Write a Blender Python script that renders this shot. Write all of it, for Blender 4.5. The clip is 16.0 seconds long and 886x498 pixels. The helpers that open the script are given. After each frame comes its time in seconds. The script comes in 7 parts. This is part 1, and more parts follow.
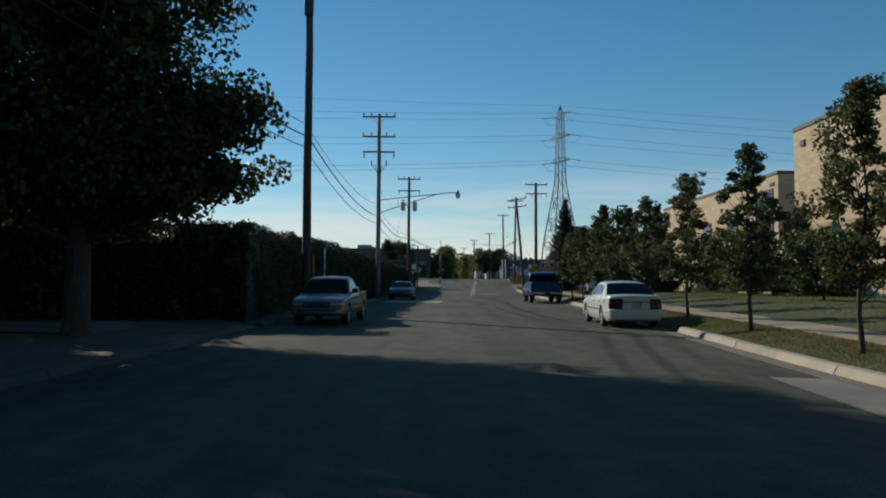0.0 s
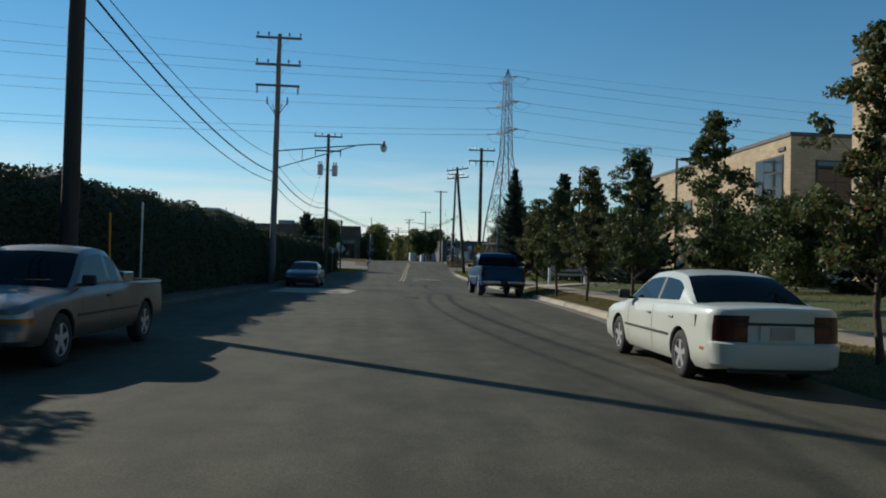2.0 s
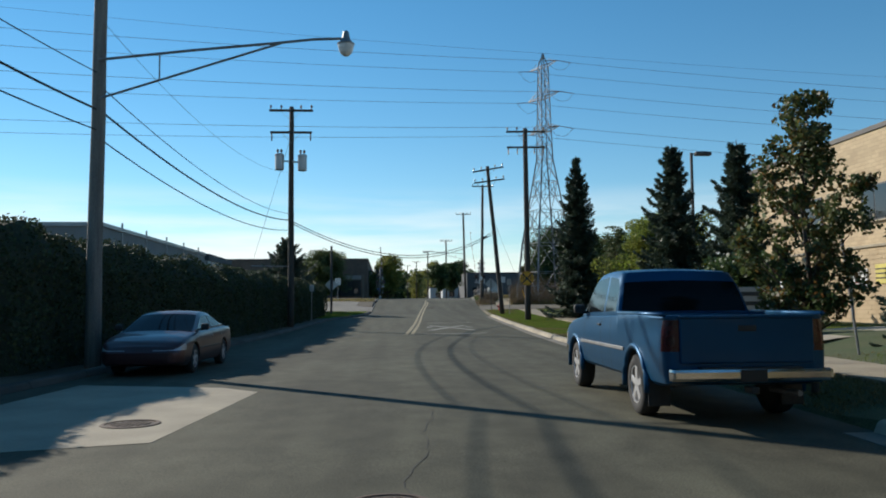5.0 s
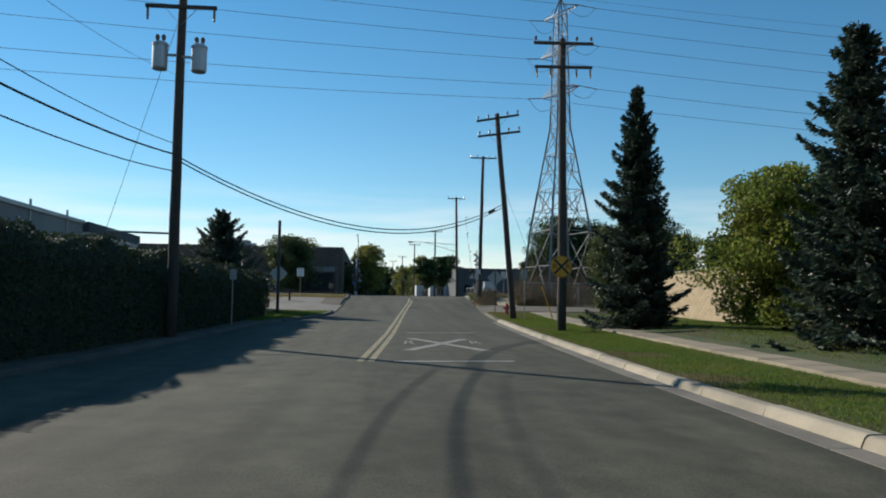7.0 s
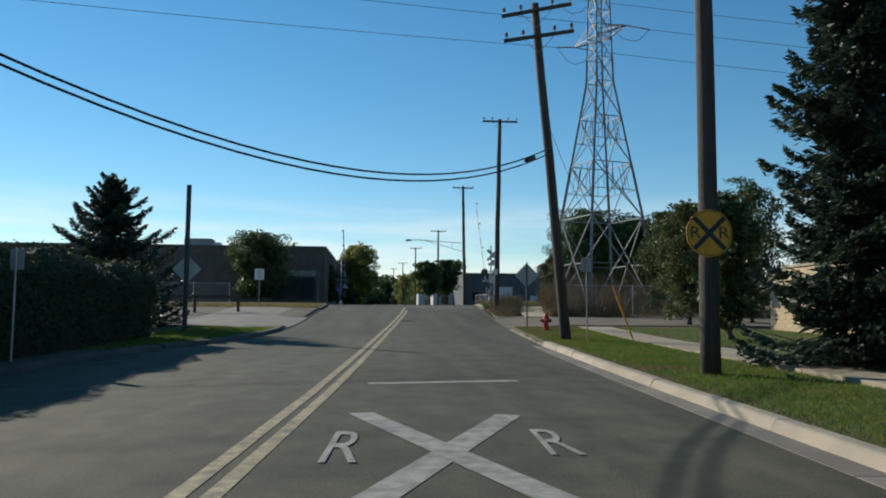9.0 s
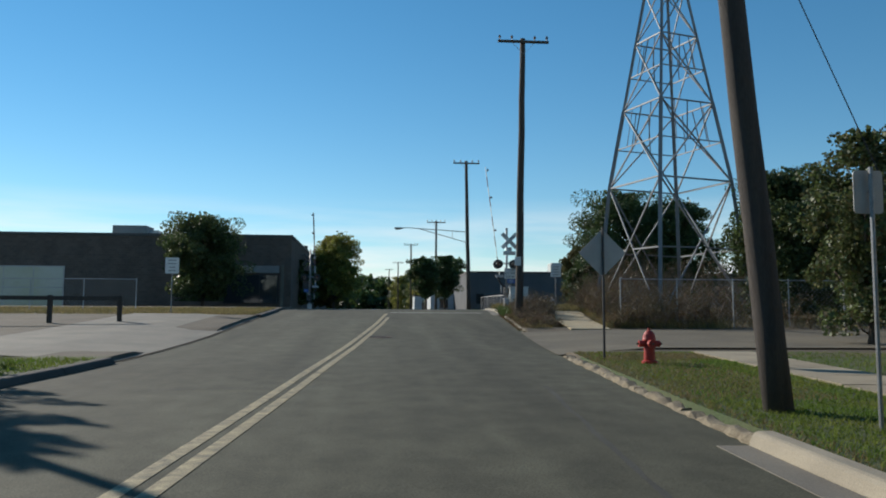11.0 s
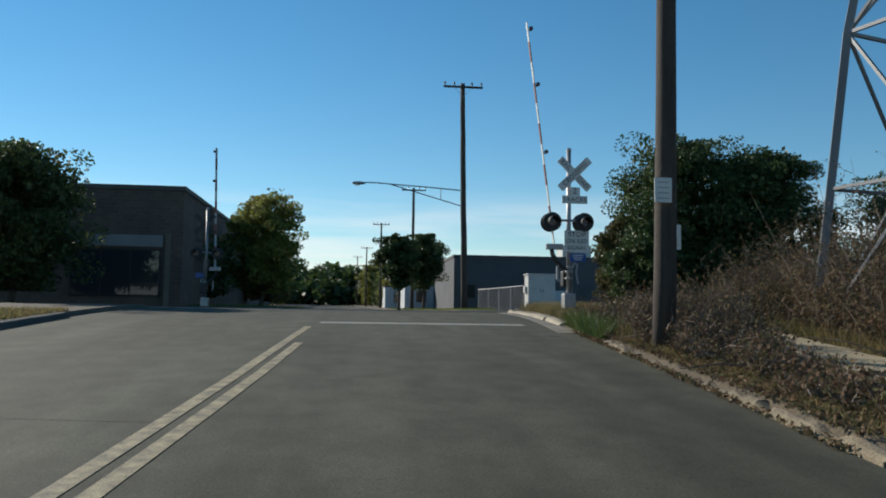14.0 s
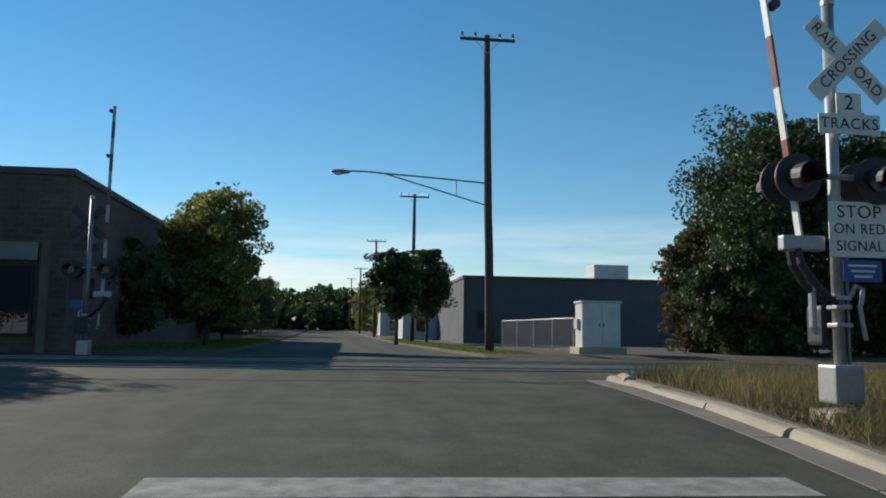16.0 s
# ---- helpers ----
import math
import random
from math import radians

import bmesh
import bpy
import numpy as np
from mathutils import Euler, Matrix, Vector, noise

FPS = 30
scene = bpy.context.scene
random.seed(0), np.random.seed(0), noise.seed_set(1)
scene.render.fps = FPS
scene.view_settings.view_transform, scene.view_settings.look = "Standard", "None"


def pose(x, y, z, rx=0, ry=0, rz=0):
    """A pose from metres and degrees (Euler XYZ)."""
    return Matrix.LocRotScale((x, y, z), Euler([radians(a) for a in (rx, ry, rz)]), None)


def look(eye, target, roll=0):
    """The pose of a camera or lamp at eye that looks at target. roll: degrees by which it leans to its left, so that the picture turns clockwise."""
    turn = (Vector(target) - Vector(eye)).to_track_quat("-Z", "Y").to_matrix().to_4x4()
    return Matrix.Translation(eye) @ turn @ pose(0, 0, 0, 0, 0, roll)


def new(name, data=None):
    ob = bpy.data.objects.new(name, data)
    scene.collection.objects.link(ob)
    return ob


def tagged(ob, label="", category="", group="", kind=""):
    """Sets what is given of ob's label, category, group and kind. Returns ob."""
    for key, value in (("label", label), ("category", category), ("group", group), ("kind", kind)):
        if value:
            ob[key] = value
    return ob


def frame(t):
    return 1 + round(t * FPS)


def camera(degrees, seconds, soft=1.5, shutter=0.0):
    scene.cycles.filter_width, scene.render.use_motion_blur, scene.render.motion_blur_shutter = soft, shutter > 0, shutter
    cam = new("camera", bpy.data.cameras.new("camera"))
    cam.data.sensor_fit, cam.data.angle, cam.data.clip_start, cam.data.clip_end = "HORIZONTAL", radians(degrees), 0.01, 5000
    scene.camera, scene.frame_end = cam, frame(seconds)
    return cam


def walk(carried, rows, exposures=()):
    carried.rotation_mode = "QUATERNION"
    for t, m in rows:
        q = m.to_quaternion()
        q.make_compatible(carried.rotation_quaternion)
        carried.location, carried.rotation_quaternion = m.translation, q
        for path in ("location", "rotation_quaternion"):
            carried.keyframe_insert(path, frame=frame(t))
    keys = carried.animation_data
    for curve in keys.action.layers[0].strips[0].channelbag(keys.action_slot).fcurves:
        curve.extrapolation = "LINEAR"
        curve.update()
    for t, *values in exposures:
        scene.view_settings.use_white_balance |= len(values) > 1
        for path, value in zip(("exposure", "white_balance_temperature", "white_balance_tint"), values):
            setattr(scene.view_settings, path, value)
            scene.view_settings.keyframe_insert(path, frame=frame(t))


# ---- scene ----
cam = camera(58.4, 16.0, soft=1.9)
METRES, EYE, TILT, LEAN, TURN = 133.0, 1.48, 0.0, 0.0, -0.9
ROWS = [
    (0.0, 0.0, 0.0, 0.0, -0.02, 2.81, -0.32),
    (0.5, 0.0016, 0.0263, 0.0002, -1.26, 3.39, -0.38),
    (1.0, 0.0032, 0.054, 0.0003, -3.4, 2.44, -1.95),
    (1.5, 0.0051, 0.0825, 0.0008, -3.43, 2.21, -1.09),
    (2.0, 0.0074, 0.1118, 0.0011, -4.69, 1.59, -1.52),
    (2.5, 0.0095, 0.1416, 0.0016, -4.84, 2.19, -0.73),
    (3.0, 0.0116, 0.1729, 0.0021, -4.2, 1.71, -0.08),
    (3.5, 0.0136, 0.2049, 0.0025, -4.04, 2.2, 1.26),
    (4.0, 0.0152, 0.2362, 0.0027, -1.32, 2.72, -0.14),
    (4.5, 0.0167, 0.2685, 0.0034, -2.46, 4.85, -0.73),
    (5.0, 0.0182, 0.3014, 0.0039, -3.08, 4.16, 0.51),
    (7.5, 0.0272, 0.4723, 0.0045, -4.14, 4.1, -0.93),
    (8.0, 0.0295, 0.5065, 0.0046, -4.06, 4.43, -0.8),
    (8.5, 0.0318, 0.5412, 0.0049, -3.99, 4.73, -0.56),
    (9.0, 0.0344, 0.5756, 0.0052, -3.7, 4.82, -0.37),
    (11.5, 0.0454, 0.7419, 0.0083, -3.73, 5.28, -0.23),
    (12.0, 0.0465, 0.773, 0.009, -3.58, 5.63, -0.49),
    (12.5, 0.0475, 0.8035, 0.0099, -3.01, 5.43, 0.01),
    (13.0, 0.0488, 0.8346, 0.0107, -3.67, 4.54, -0.85),
    (13.5, 0.0501, 0.8645, 0.0117, -4.06, 4.71, -0.64),
    (14.0, 0.0513, 0.8938, 0.0128, -5.73, 4.45, -0.79),
    (14.5, 0.0526, 0.9224, 0.0142, -8.07, 4.81, -1.2),
    (15.0, 0.0536, 0.949, 0.016, -9.42, 5.73, -1.21),
    (15.5, 0.0547, 0.9747, 0.0176, -9.02, 6.16, -1.02),
    (16.0, 0.0554, 0.9981, 0.0189, -5.97, 6.08, -0.89),
]
walk(cam, [(t, pose(0, 0, EYE, TILT, LEAN, TURN) @ pose(METRES * x, METRES * y, METRES * z, 90 + pitch, roll, yaw)) for t, x, y, z, yaw, pitch, roll in ROWS],
     exposures=((0.0, -0.2), (1.5, -0.18), (2.2, -0.06), (2.8, 0.06), (3.5, 0.22), (4.5, 0.32), (5.5, 0.30), (8.0, 0.2), (11.0, 0.2), (16.0, 0.15)))

# ---- world, sun ----
SUN_EL = 26.0
SUN_TO = Vector((-0.70 * math.cos(radians(SUN_EL)), 0.714 * math.cos(radians(SUN_EL)), math.sin(radians(SUN_EL)))).normalized()
world = bpy.data.worlds.new("sky")
scene.world = world
world.use_nodes = True
wn, wl = world.node_tree.nodes, world.node_tree.links
wn.clear()
w_out, w_bg, w_sky = wn.new("ShaderNodeOutputWorld"), wn.new("ShaderNodeBackground"), wn.new("ShaderNodeTexSky")
w_sky.sky_type, w_sky.sun_disc = "NISHITA", False
w_sky.sun_elevation = radians(SUN_EL)
w_sky.sun_rotation = math.atan2(SUN_TO.x, SUN_TO.y)
w_sky.air_density, w_sky.dust_density, w_sky.ozone_density = 1.0, 0.0, 3.0
w_bg.inputs["Strength"].default_value = 0.10
# thin bands of high cloud near the horizon and a few wisps above
w_tc, w_sep, w_map, w_noise = wn.new("ShaderNodeTexCoord"), wn.new("ShaderNodeSeparateXYZ"), wn.new("ShaderNodeMapping"), wn.new("ShaderNodeTexNoise")
w_map.inputs["Scale"].default_value = (1.6, 1.6, 16.0)
w_noise.inputs["Scale"].default_value, w_noise.inputs["Detail"].default_value = 2.2, 6.0
w_r1, w_r2, w_mul, w_mix = wn.new("ShaderNodeValToRGB"), wn.new("ShaderNodeValToRGB"), wn.new("ShaderNodeMath"), wn.new("ShaderNodeMixRGB")
w_r1.color_ramp.elements[0].position, w_r1.color_ramp.elements[1].position = 0.38, 0.60
e = w_r2.color_ramp.elements
e[0].position, e[0].color = 0.0, (0.9, 0.9, 0.9, 1)
e[1].position, e[1].color = 0.15, (0.0, 0.0, 0.0, 1)
x = e.new(0.07)
x.color = (0.75, 0.75, 0.75, 1)
w_mul.operation = "MULTIPLY"
w_mix.inputs["Color2"].default_value = (8.3, 8.5, 8.5, 1)
wl.new(w_tc.outputs["Generated"], w_sep.inputs[0])
wl.new(w_tc.outputs["Generated"], w_map.inputs[0])
wl.new(w_map.outputs[0], w_noise.inputs[0])
wl.new(w_noise.outputs["Fac"], w_r1.inputs[0])
wl.new(w_sep.outputs["Z"], w_r2.inputs[0])
wl.new(w_r1.outputs[0], w_mul.inputs[0])
wl.new(w_r2.outputs[0], w_mul.inputs[1])
wl.new(w_mul.outputs[0], w_mix.inputs["Fac"])
w_hsv = wn.new("ShaderNodeHueSaturation")
w_hsv.inputs["Saturation"].default_value, w_hsv.inputs["Hue"].default_value = 1.25, 0.49
wl.new(w_sky.outputs[0], w_hsv.inputs["Color"])
wl.new(w_hsv.outputs[0], w_mix.inputs["Color1"])
wl.new(w_mix.outputs[0], w_bg.inputs["Color"])
wl.new(w_bg.outputs[0], w_out.inputs["Surface"])

sun = new("sun", bpy.data.lights.new("sun", "SUN"))
sun.data.energy, sun.data.angle, sun.data.color = 4.4, radians(0.6), (1.0, 0.93, 0.82)
sun.matrix_world = look((0, 0, 60), Vector((0, 0, 60)) - SUN_TO)

# ---- materials ----
def lin(c):
    return (*c, 1.0)


def mat(name, c1, c2=None, scale=3.0, rough=0.8, metal=0.0, bump=0.0, bscale=60.0, fine=0.25, spec=0.5, rand=0.0, coat=0.0, island=False, stretch=(1, 1, 1), trans=0.0):
    """A material with colour varied at a coarse and a fine scale, and fine relief."""
    m = bpy.data.materials.new(name)
    m.use_nodes = True
    n, l = m.node_tree.nodes, m.node_tree.links
    b = n["Principled BSDF"]
    c2 = c2 or tuple(v * 0.75 for v in c1)
    tc, mp = n.new("ShaderNodeTexCoord"), n.new("ShaderNodeMapping")
    mp.inputs["Scale"].default_value = stretch
    l.new(tc.outputs["Object"], mp.inputs[0])
    n1, n2 = n.new("ShaderNodeTexNoise"), n.new("ShaderNodeTexNoise")
    n1.inputs["Scale"].default_value, n1.inputs["Detail"].default_value = scale, 5
    n2.inputs["Scale"].default_value, n2.inputs["Detail"].default_value = bscale, 3
    l.new(mp.outputs[0], n1.inputs[0])
    l.new(mp.outputs[0], n2.inputs[0])
    ramp = n.new("ShaderNodeValToRGB")
    ramp.color_ramp.elements[0].position, ramp.color_ramp.elements[1].position = 0.32, 0.68
    ramp.color_ramp.elements[0].color, ramp.color_ramp.elements[1].color = lin(c1), lin(c2)
    l.new(n1.outputs["Fac"], ramp.inputs[0])
    hsv = n.new("ShaderNodeHueSaturation")
    l.new(ramp.outputs[0], hsv.inputs["Color"])
    mr = n.new("ShaderNodeMapRange")
    mr.inputs["To Min"].default_value, mr.inputs["To Max"].default_value = 1 - fine, 1 + fine
    mr.inputs["From Min"].default_value, mr.inputs["From Max"].default_value = 0.25, 0.75
    l.new(n2.outputs["Fac"], mr.inputs["Value"])
    val = mr.outputs[0]
    if rand:
        src = n.new("ShaderNodeNewGeometry").outputs["Random Per Island"] if island else n.new("ShaderNodeObjectInfo").outputs["Random"]
        r2 = n.new("ShaderNodeMapRange")
        r2.inputs["To Min"].default_value, r2.inputs["To Max"].default_value = 1 - rand, 1 + rand
        l.new(src, r2.inputs["Value"])
        mu = n.new("ShaderNodeMath")
        mu.operation = "MULTIPLY"
        l.new(val, mu.inputs[0])
        l.new(r2.outputs[0], mu.inputs[1])
        val = mu.outputs[0]
    l.new(val, hsv.inputs["Value"])
    l.new(hsv.outputs[0], b.inputs["Base Color"])
    b.inputs["Roughness"].default_value, b.inputs["Metallic"].default_value = rough, metal
    b.inputs["Specular IOR Level"].default_value = spec
    b.inputs["Coat Weight"].default_value = coat
    b.inputs["Coat Roughness"].default_value = 0.06
    if bump:
        bp = n.new("ShaderNodeBump")
        bp.inputs["Strength"].default_value, bp.inputs["Distance"].default_value = bump, 0.02
        l.new(n2.outputs["Fac"], bp.inputs["Height"])
        l.new(bp.outputs[0], b.inputs["Normal"])
    if trans:
        tr, mx = n.new("ShaderNodeBsdfTranslucent"), n.new("ShaderNodeMixShader")
        l.new(hsv.outputs[0], tr.inputs["Color"])
        mx.inputs[0].default_value = trans
        l.new(b.outputs[0], mx.inputs[1])
        l.new(tr.outputs[0], mx.inputs[2])
        l.new(mx.outputs[0], n["Material Output"].inputs["Surface"])
    return m


def glass_mat(name, tint=(0.03, 0.035, 0.04), rough=0.03):
    """Dark tinted glass: mirror-like at its surface, near black behind."""
    m = bpy.data.materials.new(name)
    m.use_nodes = True
    b = m.node_tree.nodes["Principled BSDF"]
    b.inputs["Base Color"].default_value = lin(tint)
    b.inputs["Roughness"].default_value, b.inputs["IOR"].default_value = rough, 1.52
    b.inputs["Specular IOR Level"].default_value = 0.6
    return m


def leaf_mat(name, c1, c2, trans=0.35, rand=0.45, spec=0.35, rough=0.5):
    return mat(name, c1, c2, scale=0.9, rough=rough, fine=0.15, bscale=9, rand=rand, island=True, trans=trans, spec=spec)


def asphalt_mat(name, dark, light):
    """Old asphalt: broad blotches, long streaks from traffic, oil spots and fine aggregate."""
    m = bpy.data.materials.new(name)
    m.use_nodes = True
    n, l = m.node_tree.nodes, m.node_tree.links
    b = n["Principled BSDF"]
    tc = n.new("ShaderNodeTexCoord")

    def layer(scale, stretch, lo, hi, detail=5.0):
        mp, nz, mr = n.new("ShaderNodeMapping"), n.new("ShaderNodeTexNoise"), n.new("ShaderNodeMapRange")
        mp.inputs["Scale"].default_value = stretch
        mp.inputs["Rotation"].default_value = (0, 0, radians(3))
        nz.inputs["Scale"].default_value, nz.inputs["Detail"].default_value = scale, detail
        mr.inputs["From Min"].default_value, mr.inputs["From Max"].default_value = 0.3, 0.7
        mr.inputs["To Min"].default_value, mr.inputs["To Max"].default_value = lo, hi
        l.new(tc.outputs["Object"], mp.inputs[0])
        l.new(mp.outputs[0], nz.inputs[0])
        l.new(nz.outputs["Fac"], mr.inputs["Value"])
        return nz, mr.outputs[0]
    _, blotch = layer(0.22, (1, 0.6, 1), 0.0, 1.0)
    _, streak = layer(1.1, (1, 0.035, 1), 0.76, 1.22)
    _, spots = layer(2.2, (1, 0.7, 1), 0.78, 1.20)
    grit_n, grit = layer(55.0, (1, 1, 1), 0.66, 1.34, 3.0)
    mix = n.new("ShaderNodeMixRGB")
    mix.inputs["Color1"].default_value, mix.inputs["Color2"].default_value = lin(dark), lin(light)
    l.new(blotch, mix.inputs["Fac"])
    val = streak
    for o in (spots, grit):
        mu = n.new("ShaderNodeMath")
        mu.operation = "MULTIPLY"
        l.new(val, mu.inputs[0])
        l.new(o, mu.inputs[1])
        val = mu.outputs[0]
    hsv = n.new("ShaderNodeHueSaturation")
    l.new(mix.outputs[0], hsv.inputs["Color"])
    l.new(val, hsv.inputs["Value"])
    l.new(hsv.outputs[0], b.inputs["Base Color"])
    b.inputs["Roughness"].default_value = 0.9
    b.inputs["Specular IOR Level"].default_value = 0.22
    bp = n.new("ShaderNodeBump")
    bp.inputs["Strength"].default_value, bp.inputs["Distance"].default_value = 0.25, 0.012
    l.new(grit_n.outputs["Fac"], bp.inputs["Height"])
    l.new(bp.outputs[0], b.inputs["Normal"])
    return m


M_ASPHALT = asphalt_mat("asphalt", (0.062, 0.0585, 0.040), (0.092, 0.088, 0.060))
M_ASPHALT2 = mat("asphalt_patch", (0.038, 0.036, 0.028), (0.055, 0.052, 0.04), scale=0.8, rough=0.9, bump=0.4, bscale=90, fine=0.2)
M_TAR = mat("tar", (0.04, 0.037, 0.03), (0.055, 0.05, 0.042), scale=2, rough=1.0, spec=0.1)
M_CONC = mat("concrete", (0.39, 0.335, 0.245), (0.29, 0.25, 0.185), scale=1.1, rough=0.9, bump=0.35, bscale=70, fine=0.18, rand=0.12)
M_WALK = mat("walk_concrete", (0.34, 0.285, 0.195), (0.26, 0.215, 0.15), scale=0.9, rough=0.95, bump=0.4, bscale=60, fine=0.18, rand=0.10)
M_CONC_WORN = mat("crumbled_concrete", (0.30, 0.245, 0.16), (0.13, 0.105, 0.07), scale=2.2, rough=0.95, bump=0.8, bscale=35, fine=0.3, rand=0.12)
M_CONC_OLD = mat("concrete_old", (0.21, 0.185, 0.145), (0.14, 0.125, 0.10), scale=0.7, rough=0.9, bump=0.4, bscale=60, fine=0.2, rand=0.12)
# left kerb concrete with the hedge's shade put into its colour
M_CONC_SHADED = mat("concrete_shaded", (0.10, 0.09, 0.075), (0.065, 0.06, 0.05), scale=0.7, rough=0.95, bump=0.4, bscale=60, fine=0.2, rand=0.15)
M_LANE = mat("stained_concrete", (0.155, 0.13, 0.088), (0.10, 0.085, 0.06), scale=0.45, rough=0.95, bump=0.4, bscale=60, fine=0.22)
M_YELLOW = mat("yellow_paint", (0.42, 0.34, 0.19), (0.17, 0.145, 0.09), scale=6.0, rough=0.8, bump=0.4, bscale=70, fine=0.45)
M_WHITE = mat("white_paint", (0.36, 0.35, 0.30), (0.19, 0.183, 0.15), scale=5.0, rough=0.8, bump=0.4, bscale=80, fine=0.3)
M_GRASS = mat("grass_ground", (0.042, 0.068, 0.018), (0.082, 0.086, 0.032), scale=0.5, rough=0.95, bump=0.8, bscale=30, fine=0.4)
M_DRY = mat("dry_ground", (0.115, 0.088, 0.056), (0.07, 0.056, 0.036), scale=0.8, rough=0.95, bump=0.8, bscale=25, fine=0.4)
M_BLADE = leaf_mat("grass_blade", (0.105, 0.185, 0.028), (0.18, 0.20, 0.045), 0.4, rand=0.2, spec=0.1, rough=0.85)
M_BLADE_DRY = leaf_mat("grass_dry", (0.27, 0.20, 0.10), (0.17, 0.155, 0.06), 0.3, rand=0.25, spec=0.1, rough=0.85)
M_BLADE_GOLD = leaf_mat("grass_straw", (0.33, 0.25, 0.12), (0.19, 0.175, 0.07), 0.35, spec=0.1, rough=0.8)
M_BLADE_DEEP = leaf_mat("grass_lush", (0.06, 0.11, 0.025), (0.12, 0.15, 0.04), 0.3)
M_SAND = mat("sandy_concrete", (0.42, 0.34, 0.21), (0.31, 0.25, 0.155), scale=0.9, rough=0.95, bump=0.5, bscale=50, fine=0.22, rand=0.08)
M_WEED = leaf_mat("weed_stem", (0.23, 0.18, 0.135), (0.14, 0.105, 0.075), 0.1)
M_WEED2 = leaf_mat("weed_leaf", (0.17, 0.098, 0.062), (0.16, 0.12, 0.07), 0.25, spec=0.1, rough=0.8)
M_WEED3 = leaf_mat("weed_leaf_olive", (0.145, 0.128, 0.064), (0.10, 0.10, 0.045), 0.25, spec=0.1, rough=0.8)
M_POLE = mat("weathered_wood", (0.075, 0.058, 0.045), (0.045, 0.036, 0.03), scale=1.5, rough=0.85, bump=0.6, bscale=25, fine=0.3, stretch=(6, 6, 0.5))
M_POLE_L = mat("grey_wood", (0.24, 0.22, 0.19), (0.15, 0.135, 0.12), scale=1.5, rough=0.85, bump=0.6, bscale=25, fine=0.3, stretch=(6, 6, 0.5))
M_TOWER = mat("weathered_zinc", (0.24, 0.245, 0.25), (0.17, 0.175, 0.18), scale=0.4, rough=0.6, metal=0.35, fine=0.15)
M_GALV = mat("galvanised", (0.42, 0.42, 0.42), (0.30, 0.30, 0.30), scale=1.2, rough=0.45, metal=0.6, fine=0.15)
M_STEEL = mat("dull_steel", (0.30, 0.30, 0.30), (0.2, 0.2, 0.2), scale=3, rough=0.5, metal=0.7)
M_WIRE = mat("cable", (0.03, 0.03, 0.03), (0.02, 0.02, 0.02), rough=0.6)
M_WIRE_FAR = mat("conductor", (0.2, 0.2, 0.21), (0.15, 0.15, 0.16), rough=0.5, metal=0.5)
M_PORC = mat("porcelain", (0.20, 0.12, 0.08), (0.16, 0.1, 0.07), rough=0.25)
M_BARK = mat("bark", (0.10, 0.075, 0.055), (0.055, 0.043, 0.034), scale=4, rough=0.95, bump=1.0, bscale=22, fine=0.35, stretch=(1, 1, 0.35))
M_OAK = leaf_mat("oak_leaf", (0.045, 0.08, 0.018), (0.085, 0.10, 0.025), 0.4)
M_OAK_RED = leaf_mat("turning_leaf", (0.16, 0.08, 0.025), (0.11, 0.10, 0.03), 0.4)
M_YOUNG = leaf_mat("street_tree_leaf", (0.055, 0.088, 0.028), (0.10, 0.118, 0.042), 0.38)
M_SPRUCE = leaf_mat("spruce_needle", (0.042, 0.068, 0.046), (0.070, 0.098, 0.066), 0.15, rand=0.35)
M_BUSH = leaf_mat("shrub_leaf", (0.14, 0.20, 0.03), (0.23, 0.24, 0.05), 0.5)
M_YTREE = leaf_mat("yellowing_leaf", (0.16, 0.19, 0.04), (0.26, 0.24, 0.06), 0.45)
M_DARKTREE = leaf_mat("dark_leaf", (0.04, 0.075, 0.022), (0.07, 0.10, 0.032), 0.3)
M_HEDGE = leaf_mat("hedge_leaf", (0.048, 0.066, 0.034), (0.068, 0.086, 0.043), 0.12, rand=0.3, spec=0.12, rough=0.7)
# grey darkened to stand in for shade on walls; also a dark shed coping
M_GREYDARK = mat("grey_dark_and_shaded", (0.11, 0.115, 0.12), (0.085, 0.09, 0.095), scale=0.5, rough=0.9, fine=0.1)
# half the leaf colour: shade between the leaves put into the core
M_HEDGE_SHADE = mat("hedge_inner_shade", (0.024, 0.034, 0.018), (0.034, 0.045, 0.024), scale=3, rough=1.0)
M_BRICK_TAN = mat("tan_brick", (0.50, 0.39, 0.25), (0.43, 0.33, 0.21), scale=0.6, rough=0.9, bump=0.3, bscale=25, fine=0.1)
M_BRICK_DK = mat("dark_tan_brick", (0.33, 0.25, 0.16), (0.28, 0.21, 0.14), scale=0.6, rough=0.9, bump=0.3, bscale=25, fine=0.12)


